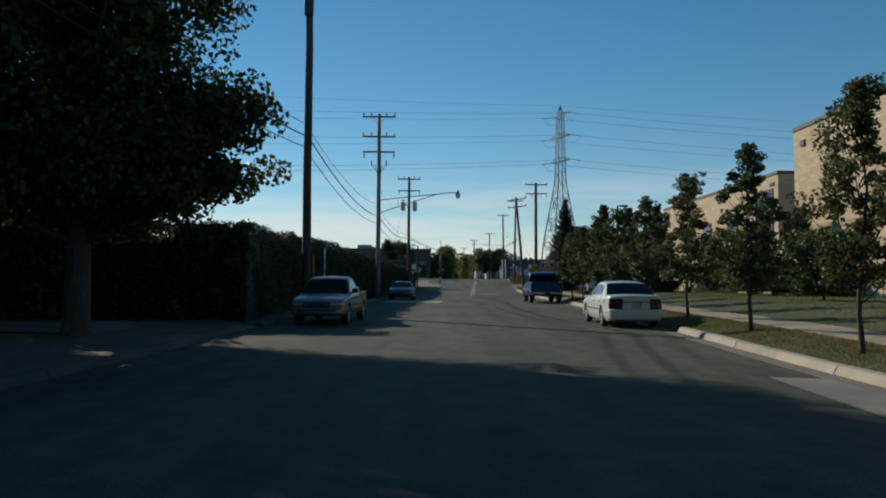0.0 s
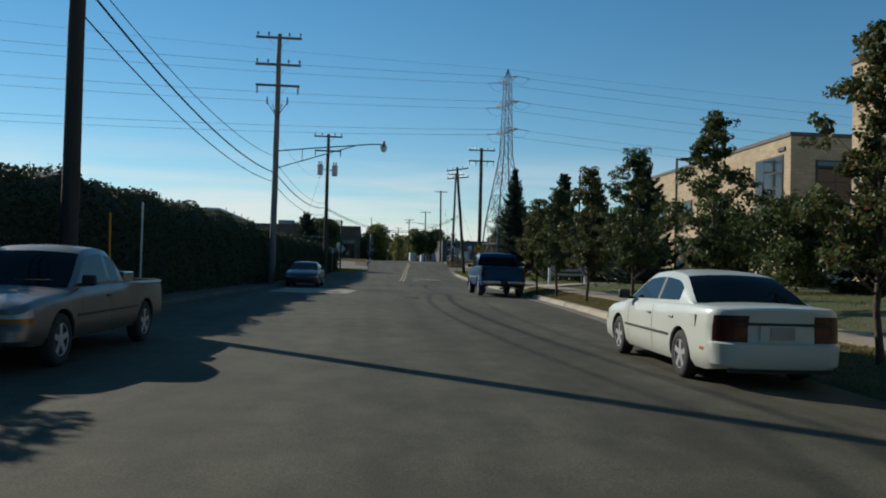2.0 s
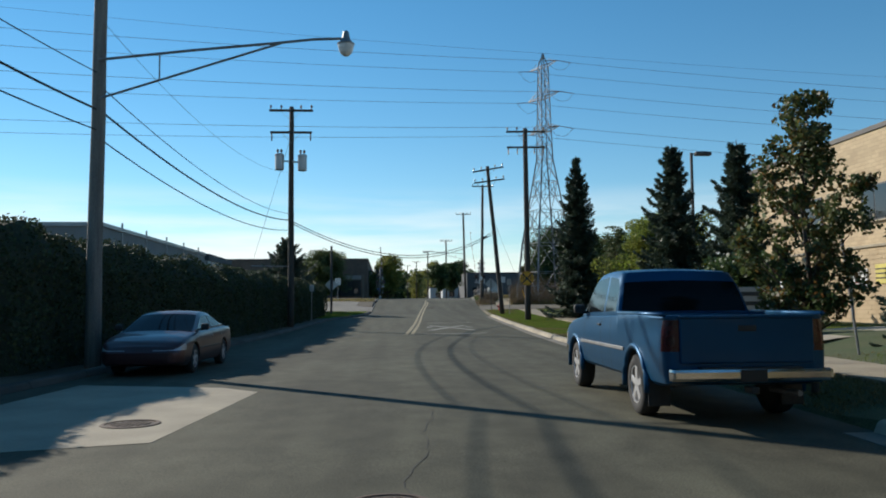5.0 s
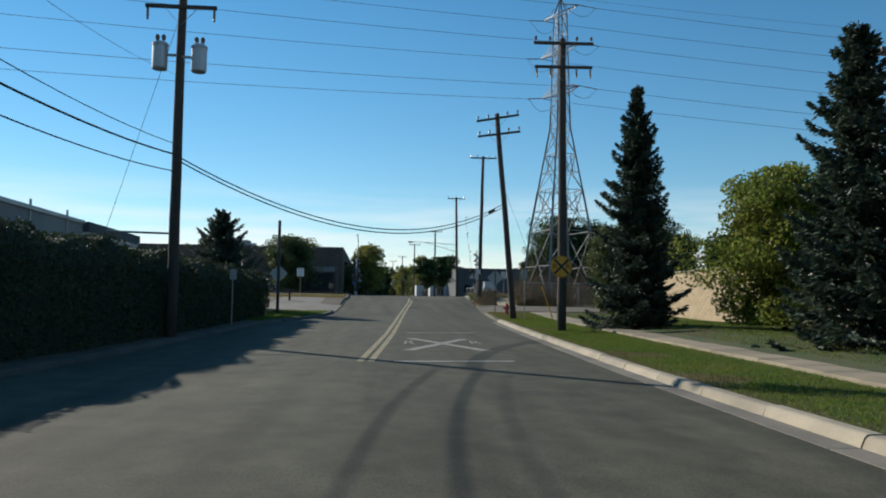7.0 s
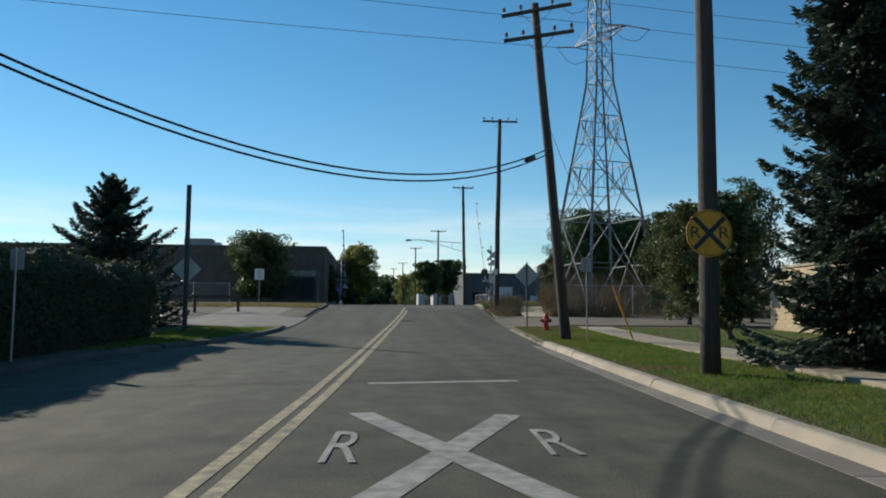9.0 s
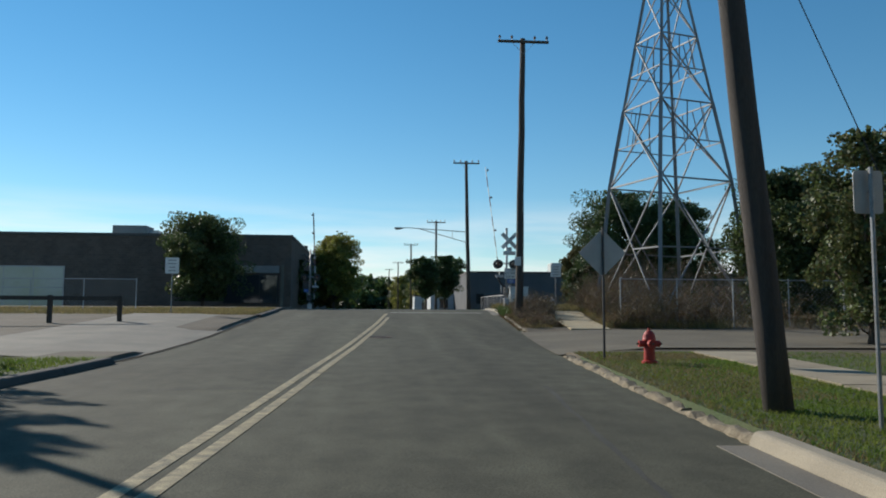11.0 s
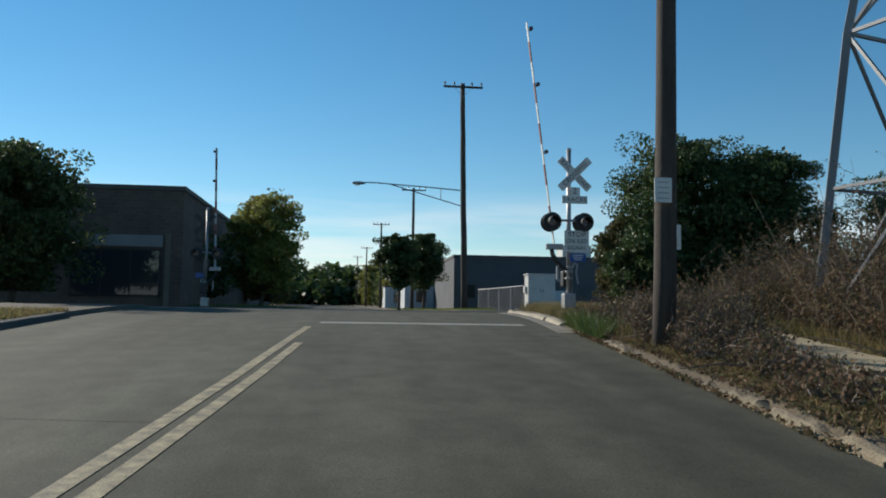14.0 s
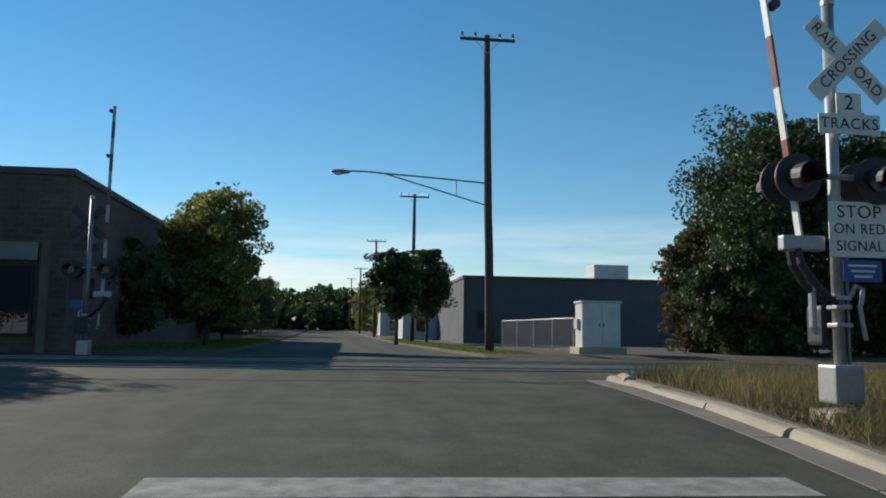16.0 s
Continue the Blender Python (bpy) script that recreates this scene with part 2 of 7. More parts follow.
def brick_mat(m, width, height, mortar):
    """Lays brick courses over a plain wall material: each brick a little lighter or darker, with thin joints."""
    n, l = m.node_tree.nodes, m.node_tree.links
    b = n["Principled BSDF"]
    src = b.inputs["Base Color"].links[0].from_socket
    tc, sep, add, comb = n.new("ShaderNodeTexCoord"), n.new("ShaderNodeSeparateXYZ"), n.new("ShaderNodeMath"), n.new("ShaderNodeCombineXYZ")
    l.new(tc.outputs["Object"], sep.inputs[0])
    l.new(sep.outputs["X"], add.inputs[0])
    l.new(sep.outputs["Y"], add.inputs[1])
    l.new(add.outputs[0], comb.inputs["X"])
    l.new(sep.outputs["Z"], comb.inputs["Y"])
    br = n.new("ShaderNodeTexBrick")
    br.inputs["Scale"].default_value = 1.0
    br.inputs["Brick Width"].default_value, br.inputs["Row Height"].default_value = width, height
    br.inputs["Mortar Size"].default_value, br.inputs["Mortar Smooth"].default_value = 0.012, 0.3
    br.inputs["Color1"].default_value, br.inputs["Color2"].default_value = (1.08, 1.07, 1.05, 1), (0.86, 0.85, 0.83, 1)
    br.inputs["Mortar"].default_value = (mortar, mortar, mortar, 1)
    l.new(comb.outputs[0], br.inputs["Vector"])
    mul = n.new("ShaderNodeMixRGB")
    mul.blend_type = "MULTIPLY"
    mul.inputs["Fac"].default_value = 1.0
    l.new(src, mul.inputs["Color1"])
    l.new(br.outputs["Color"], mul.inputs["Color2"])
    l.new(mul.outputs[0], b.inputs["Base Color"])


brick_mat(M_BRICK_TAN, 0.6, 0.2, 0.72)
M_BRICK_BR = mat("brown_brick", (0.14, 0.105, 0.085), (0.10, 0.078, 0.065), scale=0.8, rough=0.9, bump=0.4, bscale=20, fine=0.2)
brick_mat(M_BRICK_BR, 0.4, 0.2, 1.25)
M_BLOCK = mat("split_block", (0.50, 0.39, 0.25), (0.42, 0.32, 0.20), scale=0.9, rough=0.95, bump=0.8, bscale=18, fine=0.14, rand=0.08)
M_GREYWALL = mat("grey_wall", (0.28, 0.28, 0.27), (0.22, 0.22, 0.215), scale=0.5, rough=0.85, fine=0.1)
M_WHITEWALL = mat("white_metal_wall", (0.62, 0.64, 0.64), (0.5, 0.52, 0.53), scale=0.4, rough=0.5, fine=0.06)
M_ROOF = mat("roof_edge", (0.10, 0.09, 0.08), (0.07, 0.065, 0.06), scale=1, rough=0.7)
M_GLASS = glass_mat("window_glass")
M_CARGLASS = mat("car_glass", (0.006, 0.008, 0.010), (0.010, 0.012, 0.013), scale=2.0, rough=0.06, spec=0.28)
M_CARGLASS_D = mat("tinted_car_glass", (0.004, 0.005, 0.006), (0.007, 0.008, 0.009), scale=2.0, rough=0.05, spec=0.10)
M_DARK = mat("dark_metal", (0.03, 0.03, 0.032), (0.02, 0.02, 0.02), rough=0.5)
M_BLACK = mat("black_plastic", (0.02, 0.02, 0.02), (0.03, 0.03, 0.03), scale=8, rough=0.55)
M_TYRE = mat("tyre_rubber", (0.022, 0.022, 0.022), (0.035, 0.034, 0.032), scale=6, rough=0.85)
M_RIM = mat("alloy", (0.62, 0.62, 0.62), (0.52, 0.52, 0.52), scale=5, rough=0.35, metal=0.5)
M_CHROME = mat("chrome", (0.55, 0.55, 0.55), (0.45, 0.45, 0.45), scale=5, rough=0.16, metal=1.0)
M_LIGHT_RED = mat("red_lens", (0.075, 0.005, 0.006), (0.03, 0.003, 0.004), scale=6, rough=0.25, coat=0.2)
M_LIGHT_CLR = mat("clear_lens", (0.5, 0.5, 0.5), (0.4, 0.4, 0.4), scale=6, rough=0.1, coat=0.8)
M_LIGHT_AMB = mat("amber_lens", (0.5, 0.16, 0.02), (0.4, 0.12, 0.02), scale=6, rough=0.15, coat=0.6)
M_PAINT_WHITE = mat("white_car_paint", (0.60, 0.63, 0.55), (0.56, 0.59, 0.51), scale=1.5, rough=0.35, coat=0.5, fine=0.03)
M_PAINT_BLUE = mat("blue_car_paint", (0.004, 0.066, 0.15), (0.003, 0.057, 0.13), scale=1.5, rough=0.40, metal=0.45, coat=0.15, fine=0.04, spec=0.3)
M_PAINT_PEWTER = mat("pewter_car_paint", (0.20, 0.18, 0.155), (0.17, 0.155, 0.135), scale=1.5, rough=0.4, metal=0.5, coat=0.35, fine=0.04)
M_PAINT_DARK = mat("dark_red_car_paint", (0.09, 0.035, 0.035), (0.07, 0.03, 0.03), scale=1.5, rough=0.4, metal=0.4, coat=0.4, fine=0.04)
M_SIGN_Y = mat("sign_yellow", (0.78, 0.35, 0.015), (0.66, 0.30, 0.015), scale=4, rough=0.5, fine=0.08)
M_NOTICE_Y = mat("notice_yellow", (0.62, 0.52, 0.12), (0.52, 0.44, 0.10), scale=4, rough=0.6, fine=0.08)
M_GRAVEL = mat("roof_gravel", (0.34, 0.32, 0.29), (0.24, 0.225, 0.20), scale=0.5, rough=0.95, bump=0.5, bscale=20, fine=0.25)
M_SIGN_W = mat("sign_white", (0.70, 0.70, 0.66), (0.60, 0.60, 0.57), scale=4, rough=0.5, fine=0.08)
M_SIGN_BLK = mat("sign_black", (0.02, 0.02, 0.02), (0.03, 0.03, 0.03), scale=4, rough=0.6)
M_SIGN_BACK = mat("sign_back", (0.42, 0.40, 0.37), (0.34, 0.33, 0.31), scale=2, rough=0.45, metal=0.3, fine=0.1)
M_SIGN_BLUE = mat("sign_blue", (0.03, 0.10, 0.35), (0.03, 0.09, 0.3), scale=4, rough=0.5)
M_RED = mat("red_paint", (0.45, 0.03, 0.02), (0.32, 0.03, 0.02), scale=5, rough=0.5, fine=0.15)
M_STRIPE = mat("faded_red_stripe", (0.16, 0.05, 0.04), (0.22, 0.10, 0.08), scale=3, rough=0.7, fine=0.2)
M_CABINET = mat("cabinet_grey", (0.55, 0.55, 0.52), (0.45, 0.45, 0.43), scale=1.5, rough=0.5, metal=0.2)
M_RUST = mat("rusty_iron", (0.12, 0.075, 0.05), (0.07, 0.05, 0.04), scale=6, rough=0.8, bump=0.5)
# pale colour painted in for a reflection on large window panes
M_PANE_REFLECT = mat("pale_reflection_glass", (0.42, 0.42, 0.28), (0.5, 0.52, 0.46), scale=0.4, rough=0.2)
M_SIGN_TXT = mat("faded_print", (0.22, 0.22, 0.21), (0.3, 0.3, 0.29), scale=6, rough=0.6)
M_LAMPGLASS = mat("lamp_glass", (0.75, 0.75, 0.72), (0.65, 0.65, 0.62), rough=0.2)

# ---- building tools ----
HY = (-60, 0, 7.2, 14.9, 23, 31.4, 40, 50, 62.8, 71.9, 76.5, 90, 98.6, 106.8, 114.9, 118.8, 122.6, 126.1, 129.5, 132.6, 138, 143, 148, 160, 170, 200, 260, 400, 1500)
HZ = (0, 0, .05, .14, .27, .37, .50, .57, .60, .64, .69, .92, 1.10, 1.31, 1.56, 1.70, 1.89, 2.12, 2.34, 2.51, 2.82, 3.04, 3.15, 3.15, 3.1, 3.12, 3.5, 4.8, 9.0)
RY = (-60, 0, 23, 47, 71, 104, 114, 131, 142, 148)
RX = (2.9, 5.9, 7.1, 8.4, 9.75, 11.3, 12.0, 13.3, 14.3, 14.5)
LY = (-60, 0, 60, 97, 100, 104, 109, 113, 139, 141)
LX = (-9.3, -6.3, -3.2, -1.3, -0.7, 0.6, 1.25, 1.5, 1.7, 1.7)


def soft_table(ys, xs):
    """A quick table of a line softened over about 4 m."""
    y = np.arange(-100, 1600, 0.25)
    v = sum(np.interp(y + d, ys, xs) for d in (-2, -1, 0, 1, 2)) / 5
    return v.tolist()


TABLE_H, TABLE_R, TABLE_L = soft_table(HY, HZ), soft_table(RY, RX), soft_table(LY, LX)


def from_table(table, y):
    k = min(max((y + 100) * 4, 0), len(table) - 2)
    i = int(k)
    return table[i] + (table[i + 1] - table[i]) * (k - i)


def H(y):
    return from_table(TABLE_H, y)


def R(y):
    return from_table(TABLE_R, y) if y < 155 else 14.5 - 0.03 * (y - 160)


def L(y):
    return from_table(TABLE_L, y) if y < 155 else 5.0 - 0.03 * (y - 160)


RISE = 0.15


def mesh_ob(name, verts, faces, mats, parent=None, label="", mat_ids=None, smooth=False):
    me = bpy.data.meshes.new(name)
    me.from_pydata([tuple(v) for v in verts], [], faces)
    for m in (mats if isinstance(mats, (list, tuple)) else [mats]):
        me.materials.append(m)
    if mat_ids is not None:
        me.polygons.foreach_set("material_index", mat_ids)
    if smooth:
        me.polygons.foreach_set("use_smooth", [True] * len(me.polygons))
    me.update()
    ob = new(name, me)
    if parent:
        ob.parent = parent
    if label:
        ob["label"] = label
    return ob


def part(name, bm, material, parent=None, label="", smooth=False):
    """Links a bmesh as one mesh object under a thing."""
    me = bpy.data.meshes.new(name)
    if smooth:
        for f in bm.faces:
            f.smooth = True
    bm.to_mesh(me)
    bm.free()
    for m in (material if isinstance(material, (list, tuple)) else [material]):
        me.materials.append(m)
    ob = new(name, me)
    if parent:
        ob.parent = parent
    if label:
        ob["label"] = label
    return ob


def thing(name, label, category, m=None, group="", kind=""):
    ob = new(name)
    if m is not None:
        ob.matrix_world = m
    return tagged(ob, label, category, group, kind)


def bm_box(cx, cy, cz, sx, sy, sz, bevel=0.0, bm=None, m=None):
    """A box about (cx, cy, cz) of full sizes, with bevelled edges."""
    b = bm or bmesh.new()
    mm = Matrix.Translation((cx, cy, cz)) @ Matrix.Diagonal((sx, sy, sz, 1))
    if m is not None:
        mm = m @ mm
    r = bmesh.ops.create_cube(b, size=1, matrix=mm)
    if bevel and bm is None:
        bmesh.ops.bevel(b, geom=b.edges[:], offset=bevel, segments=2, affect="EDGES", profile=0.6)
    return b


def bm_tube(points, radii, sides=8, caps=True, bm=None):
    """A round tube along points with a radius at each."""
    b = bm or bmesh.new()
    pts = [Vector(p) for p in points]
    rings, up = [], Vector((0, 0, 1))
    for i, p in enumerate(pts):
        d = (pts[min(i + 1, len(pts) - 1)] - pts[max(i - 1, 0)]).normalized()
        a = d.cross(up if abs(d.z) < 0.95 else Vector((1, 0, 0))).normalized()
        c = d.cross(a)
        r = radii[i] if isinstance(radii, (list, tuple)) else radii
        rings.append([b.verts.new(p + (a * math.cos(2 * math.pi * k / sides) + c * math.sin(2 * math.pi * k / sides)) * r) for k in range(sides)])
    for i in range(len(rings) - 1):
        for k in range(sides):
            b.faces.new((rings[i][k], rings[i][(k + 1) % sides], rings[i + 1][(k + 1) % sides], rings[i + 1][k]))
    if caps:
        b.faces.new(rings[0][::-1])
        b.faces.new(rings[-1])
    bmesh.ops.recalc_face_normals(b, faces=b.faces[:]) if bm is None else None
    return b


def bm_beam(p, q, w, h, bm=None):
    """A square bar from p to q."""
    p, q = Vector(p), Vector(q)
    d = q - p
    m = Matrix.Translation((p + q) / 2) @ d.to_track_quat("Y", "Z").to_matrix().to_4x4()
    return bm_box(0, 0, 0, w, d.length, h, bm=bm, m=m)


def bm_disc(c, axis, r, depth, sides=24, bm=None, r2=None):
    """A short cylinder about c along axis."""
    b = bm or bmesh.new()
    m = Matrix.Translation(c) @ Vector(axis).to_track_quat("Z", "Y").to_matrix().to_4x4()
    bmesh.ops.create_cone(b, cap_ends=True, segments=sides, radius1=r, radius2=r if r2 is None else r2, depth=depth, matrix=m)
    return b


def bm_lathe(profile, m, sides=20, bm=None):
    """A turned body: profile of (radius, height) about the z of m."""
    b = bm or bmesh.new()
    rings = []
    for r, z in profile:
        rings.append([b.verts.new(m @ Vector((r * math.cos(2 * math.pi * k / sides), r * math.sin(2 * math.pi * k / sides), z))) for k in range(sides)])
    for i in range(len(rings) - 1):
        for k in range(sides):
            b.faces.new((rings[i][k], rings[i][(k + 1) % sides], rings[i + 1][(k + 1) % sides], rings[i + 1][k]))
    b.faces.new(rings[0][::-1])
    b.faces.new(rings[-1])
    return b


def strip(name, ys, left, right, z_of, material, lift=0.0, kind="structure", label="", category="", cross=2):
    """A ribbon of ground between two lines, following the road's height."""
    v, f = [], []
    for y in ys:
        a, b = left(y), right(y)
        for k in range(cross):
            x = a + (b - a) * k / (cross - 1)
            v.append((x, y, z_of(y) + lift))
    for i in range(len(ys) - 1):
        for k in range(cross - 1):
            o = i * cross + k
            f.append((o, o + 1, o + cross + 1, o + cross))
    return tagged(mesh_ob(name, v, f, material), label, category, kind=kind)


def quads_mesh(name, centres, size, material, rng, parent=None, aspect=1.0, flat=0.0, mats=None, ids=None, bend=0.25, droop=0.0):
    """Many small leaves: each a bent pair of quads about a centre, turned at random."""
    n = len(centres)
    c = np.asarray(centres, float)
    a = rng.normal(size=(n, 3))
    a[:, 2] -= droop
    a /= np.linalg.norm(a, axis=1)[:, None] + 1e-9
    b = rng.normal(size=(n, 3))
    b[:, 2] *= 1 - flat
    b -= a * (a * b).sum(1)[:, None]
    b /= np.linalg.norm(b, axis=1)[:, None] + 1e-9
    nn = np.cross(a, b)
    s = (np.asarray(size) if np.ndim(size) else np.full(n, size))[:, None] * rng.uniform(0.6, 1.25, (n, 1))
    l, w = a * s * 0.5, b * s * 0.5 * aspect
    up = nn * s * bend
    v = np.stack([c - l, c - w * 0.9 + up * 0.5, c + l, c + w * 0.9 + up * 0.5], 1).reshape(-1, 3)
    me = bpy.data.meshes.new(name)
    me.vertices.add(4 * n)
    me.vertices.foreach_set("co", v.ravel())
    me.loops.add(4 * n)
    me.loops.foreach_set("vertex_index", np.arange(4 * n))
    me.polygons.add(n)
    me.polygons.foreach_set("loop_start", np.arange(n) * 4)
    me.polygons.foreach_set("loop_total", np.full(n, 4))
    for m in (mats or [material]):
        me.materials.append(m)
    if ids is not None:
        me.polygons.foreach_set("material_index", np.asarray(ids, dtype=np.int32))
    me.update(calc_edges=True)
    ob = new(name, me)
    if parent:
        ob.parent = parent
    return ob


def frange(a, b, step):
    n = max(1, int(round((b - a) / step)))
    return [a + (b - a) * i / n for i in range(n + 1)]

# ---- ground, road, kerbs ----
GAPS = ((56.0, 61.5), (114.6, 124.4))
FLUSH = ((22.4, 30.0), (48.6, 56.0))


def in_gap(y):
    return any(a < y < b for a, b in GAPS)


def ramp(v, a, b):
    t = min(1, max(0, (v - a) / (b - a)))
    return t * t * (3 - 2 * t)


def verge(off, y, right=True):
    """Height of the verge above the road at a distance off from the kerb."""
    if 147.5 < y < 161.5:
        return 0.0
    bank = 0.0
    if right:
        bank = 0.20 * ramp(off, 0.15, 1.3) * (1 - ramp(y, 60, 70)) + 0.33 * ramp(off, 2.8, 7) * (1 - ramp(y, 88, 106))
    if in_gap(y):
        return RISE * min(1, max(0, off / 2.6)) + bank * ramp(off, 0, 2.6)
    if any(a < y < b for a, b in FLUSH):
        return RISE * min(1, max(0, off / 1.0)) + bank
    return RISE + bank


def walk_off(y):
    """Distance of the sidewalk's middle from the kerb."""
    return float(np.interp(y, (-20, 20, 40, 50, 57, 66, 75, 118, 124, 130, 135, 141), (2.6, 2.5, 1.95, 1.95, 2.2, 3.6, 4.1, 4.1, 2.6, 2.9, 3.5, 3.9)))


def ground_z(x, y):
    """The ground's surface beside the road."""
    right = x > R(y)
    off = x - R(y) if right else L(y) - x
    return H(y) + verge(off, y, right)


def make_ground():
    ys = frange(-80, -30, 10) + frange(-28, 212, 1.5)[0:] + [225, 240, 260, 290, 330, 400, 500, 700, 1000, 1500, 2500]
    offs_l = (2500, 900, 300, 120, 60, 30, 15, 8, 4, 1.5, 0.2)
    offs_r = (0.2, 0.6, 1.0, 1.5, 2.2, 3, 4, 5, 6, 8, 15, 30, 60, 120, 300, 900, 2500)
    v, f, ids = [], [], []
    for y in ys:
        for o in offs_l:
            v.append((L(y) - o, y, H(y) + verge(o, y, False) - 0.03 - (0.05 if 147.5 < y < 161.5 else 0)))
        v.append((L(y) - 0.02, y, H(y) - 0.12))
        v.append((R(y) + 0.02, y, H(y) - 0.12))
        for o in offs_r:
            v.append((R(y) + o, y, H(y) + verge(o, y) - 0.03 - (0.05 if 147.5 < y < 161.5 else 0)))
    n = len(offs_l) + 2 + len(offs_r)
    for i in range(len(ys) - 1):
        for k in range(n - 1):
            f.append((i * n + k, i * n + k + 1, (i + 1) * n + k + 1, (i + 1) * n + k))
            ids.append(1 if (ys[i] > 112.3 and k > len(offs_l)) or (k < len(offs_l) and (ys[i] < 98 or ys[i] > 112)) else 0)
    tagged(mesh_ob("ground", v, f, [M_GRASS, M_DRY], mat_ids=ids), "mown grass and bare dry earth beside the street", "ground", kind="structure")


make_ground()
strip("road", frange(-40, 149, 1.5), lambda y: L(y) + (-0.05 if y < 139 else -0.05), lambda y: R(y), H, M_ASPHALT, 0.0, label="worn grey asphalt street with cracks and tyre marks", category="road", cross=7)
strip("road_far", frange(160, 420, 4), L, R, H, M_ASPHALT, 0.0, label="worn asphalt street running on past the crossing", category="road", cross=4)


def make_cross_street():
    v, f = [], []
    xs, ys = frange(-90, 90, 6), frange(147.0, 161.5, 1.5)
    for y in ys:
        for x in xs:
            v.append((x, y, H(y) + 0.004))
    n = len(xs)
    for i in range(len(ys) - 1):
        for k in range(n - 1):
            f.append((i * n + k, i * n + k + 1, (i + 1) * n + k + 1, (i + 1) * n + k))
    tagged(mesh_ob("road_crossing", v, f, M_ASPHALT), "rough grey asphalt of the rail crossing and cross street", "road", kind="structure")


make_cross_street()


def slope_pose(x, y, dx=0.0, z=None):
    """A pose at (x, y) that follows the street's direction and slope."""
    h0, h1 = H(y - 1), H(y + 1)
    d = Vector(((R(y + 1) - R(y - 1)), 2, h1 - h0)).normalized()
    return Matrix.Translation((x, y, H(y) if z is None else z)) @ d.to_track_quat("Y", "Z").to_matrix().to_4x4()


def kerb_mesh(length, material):
    """One cast kerb stone with a rounded top edge and a slight batter."""
    bm = bmesh.new()
    prof = [(-0.075, -0.1), (-0.07, 0.02), (-0.03, 0.115), (0.0, 0.145), (0.035, 0.157), (0.18, 0.157), (0.195, 0.14), (0.195, -0.1)]
    a = [bm.verts.new((x, -length / 2 + 0.008, z)) for x, z in prof]
    b = [bm.verts.new((x, length / 2 - 0.008, z)) for x, z in prof]
    for i in range(len(prof)):
        j = (i + 1) % len(prof)
        bm.faces.new((a[i], a[j], b[j], b[i]))
    bm.faces.new(a)
    bm.faces.new(b[::-1])
    bmesh.ops.recalc_face_normals(bm, faces=bm.faces[:])
    me = bpy.data.meshes.new("kerb_stone")
    bm.to_mesh(me)
    bm.free()
    me.materials.append(material)
    return me


KERB, KERB_SHADED = kerb_mesh(2.4, M_CONC), kerb_mesh(2.4, M_CONC_SHADED)


def crumbled_kerb(seed, material):
    """A weathered kerb stone: rounded, chipped and settled along its length."""
    rng = np.random.default_rng(seed)
    prof = [(-0.03, -0.1), (-0.02, 0.05), (0.02, 0.115), (0.07, 0.135), (0.14, 0.13), (0.185, 0.11), (0.195, -0.1)]
    bm, rings = bmesh.new(), []
    n = 13
    for i in range(n):
        y = -1.19 + 2.38 * i / (n - 1)
        chip, wob = rng.uniform(0.55, 1.0) if rng.uniform() < 0.75 else rng.uniform(0.2, 0.5), rng.normal() * 0.012
        rings.append([bm.verts.new((x + wob + rng.normal() * 0.008, y + rng.normal() * 0.02, z * chip + rng.normal() * 0.006 if z > 0 else z)) for x, z in prof])
    for a, b in zip(rings[:-1], rings[1:]):
        for k in range(len(prof) - 1):
            bm.faces.new((a[k], a[k + 1], b[k + 1], b[k]))
    bm.faces.new(rings[0])
    bm.faces.new(rings[-1][::-1])
    bmesh.ops.recalc_face_normals(bm, faces=bm.faces[:])
    me = bpy.data.meshes.new("kerb_stone")
    bm.to_mesh(me)
    bm.free()
    me.materials.append(material)
    return me


KERB_CRUMBLED = [crumbled_kerb(k, M_CONC_WORN) for k in range(4)]
GUTTER = bpy.data.meshes.new("gutter_slab")
_b = bm_box(-0.21, 0, -0.03, 0.42, 2.385, 0.08, 0.006)
_b.to_mesh(GUTTER)
_b.free()
GUTTER.materials.append(M_CONC_OLD)
kerb = tagged(new("kerb"), "pale concrete kerb with gutter along the street", "kerb", kind="structure")
for a, b in ((-26, 22.4), (30.0, 48.6), (61.5, 114.4), (124.6, 147.6)):
    n = round((b - a) / 2.4)
    for i in range(n):
        y = a + (i + 0.5) * (b - a) / n
        if 133.4 < y < 136.2:
            continue
        o = new("kerb_stone", KERB if y < 103 or y > 139 else KERB_CRUMBLED[i % 4])
        m = slope_pose(R(y), y)
        worn = 1.0 if y < 103 else 0.85 if y < 115 else 0.9
        rough = 3.0 if y > 124 else 1.0
        o.matrix_world = m @ pose(0, 0, 0, random.uniform(-0.4, 0.4) * (rough - 1), random.uniform(-2, 2) * (rough - 1), random.uniform(-0.8, 0.8) * (rough - 1)) @ Matrix.Translation((random.uniform(-0.012, 0.012) * rough, 0, random.uniform(-0.012, 0.008) * rough - (0.03 if y > 124 else 0))) @ Matrix.Diagonal((1, (b - a) / n / 2.4, worn, 1))
        o.parent = kerb
        if y < 103 or y > 137:
            g = new("gutter_slab", GUTTER)
            g.matrix_world = m @ Matrix.Diagonal((1, (b - a) / n / 2.4, 1, 1))
            g.parent = kerb
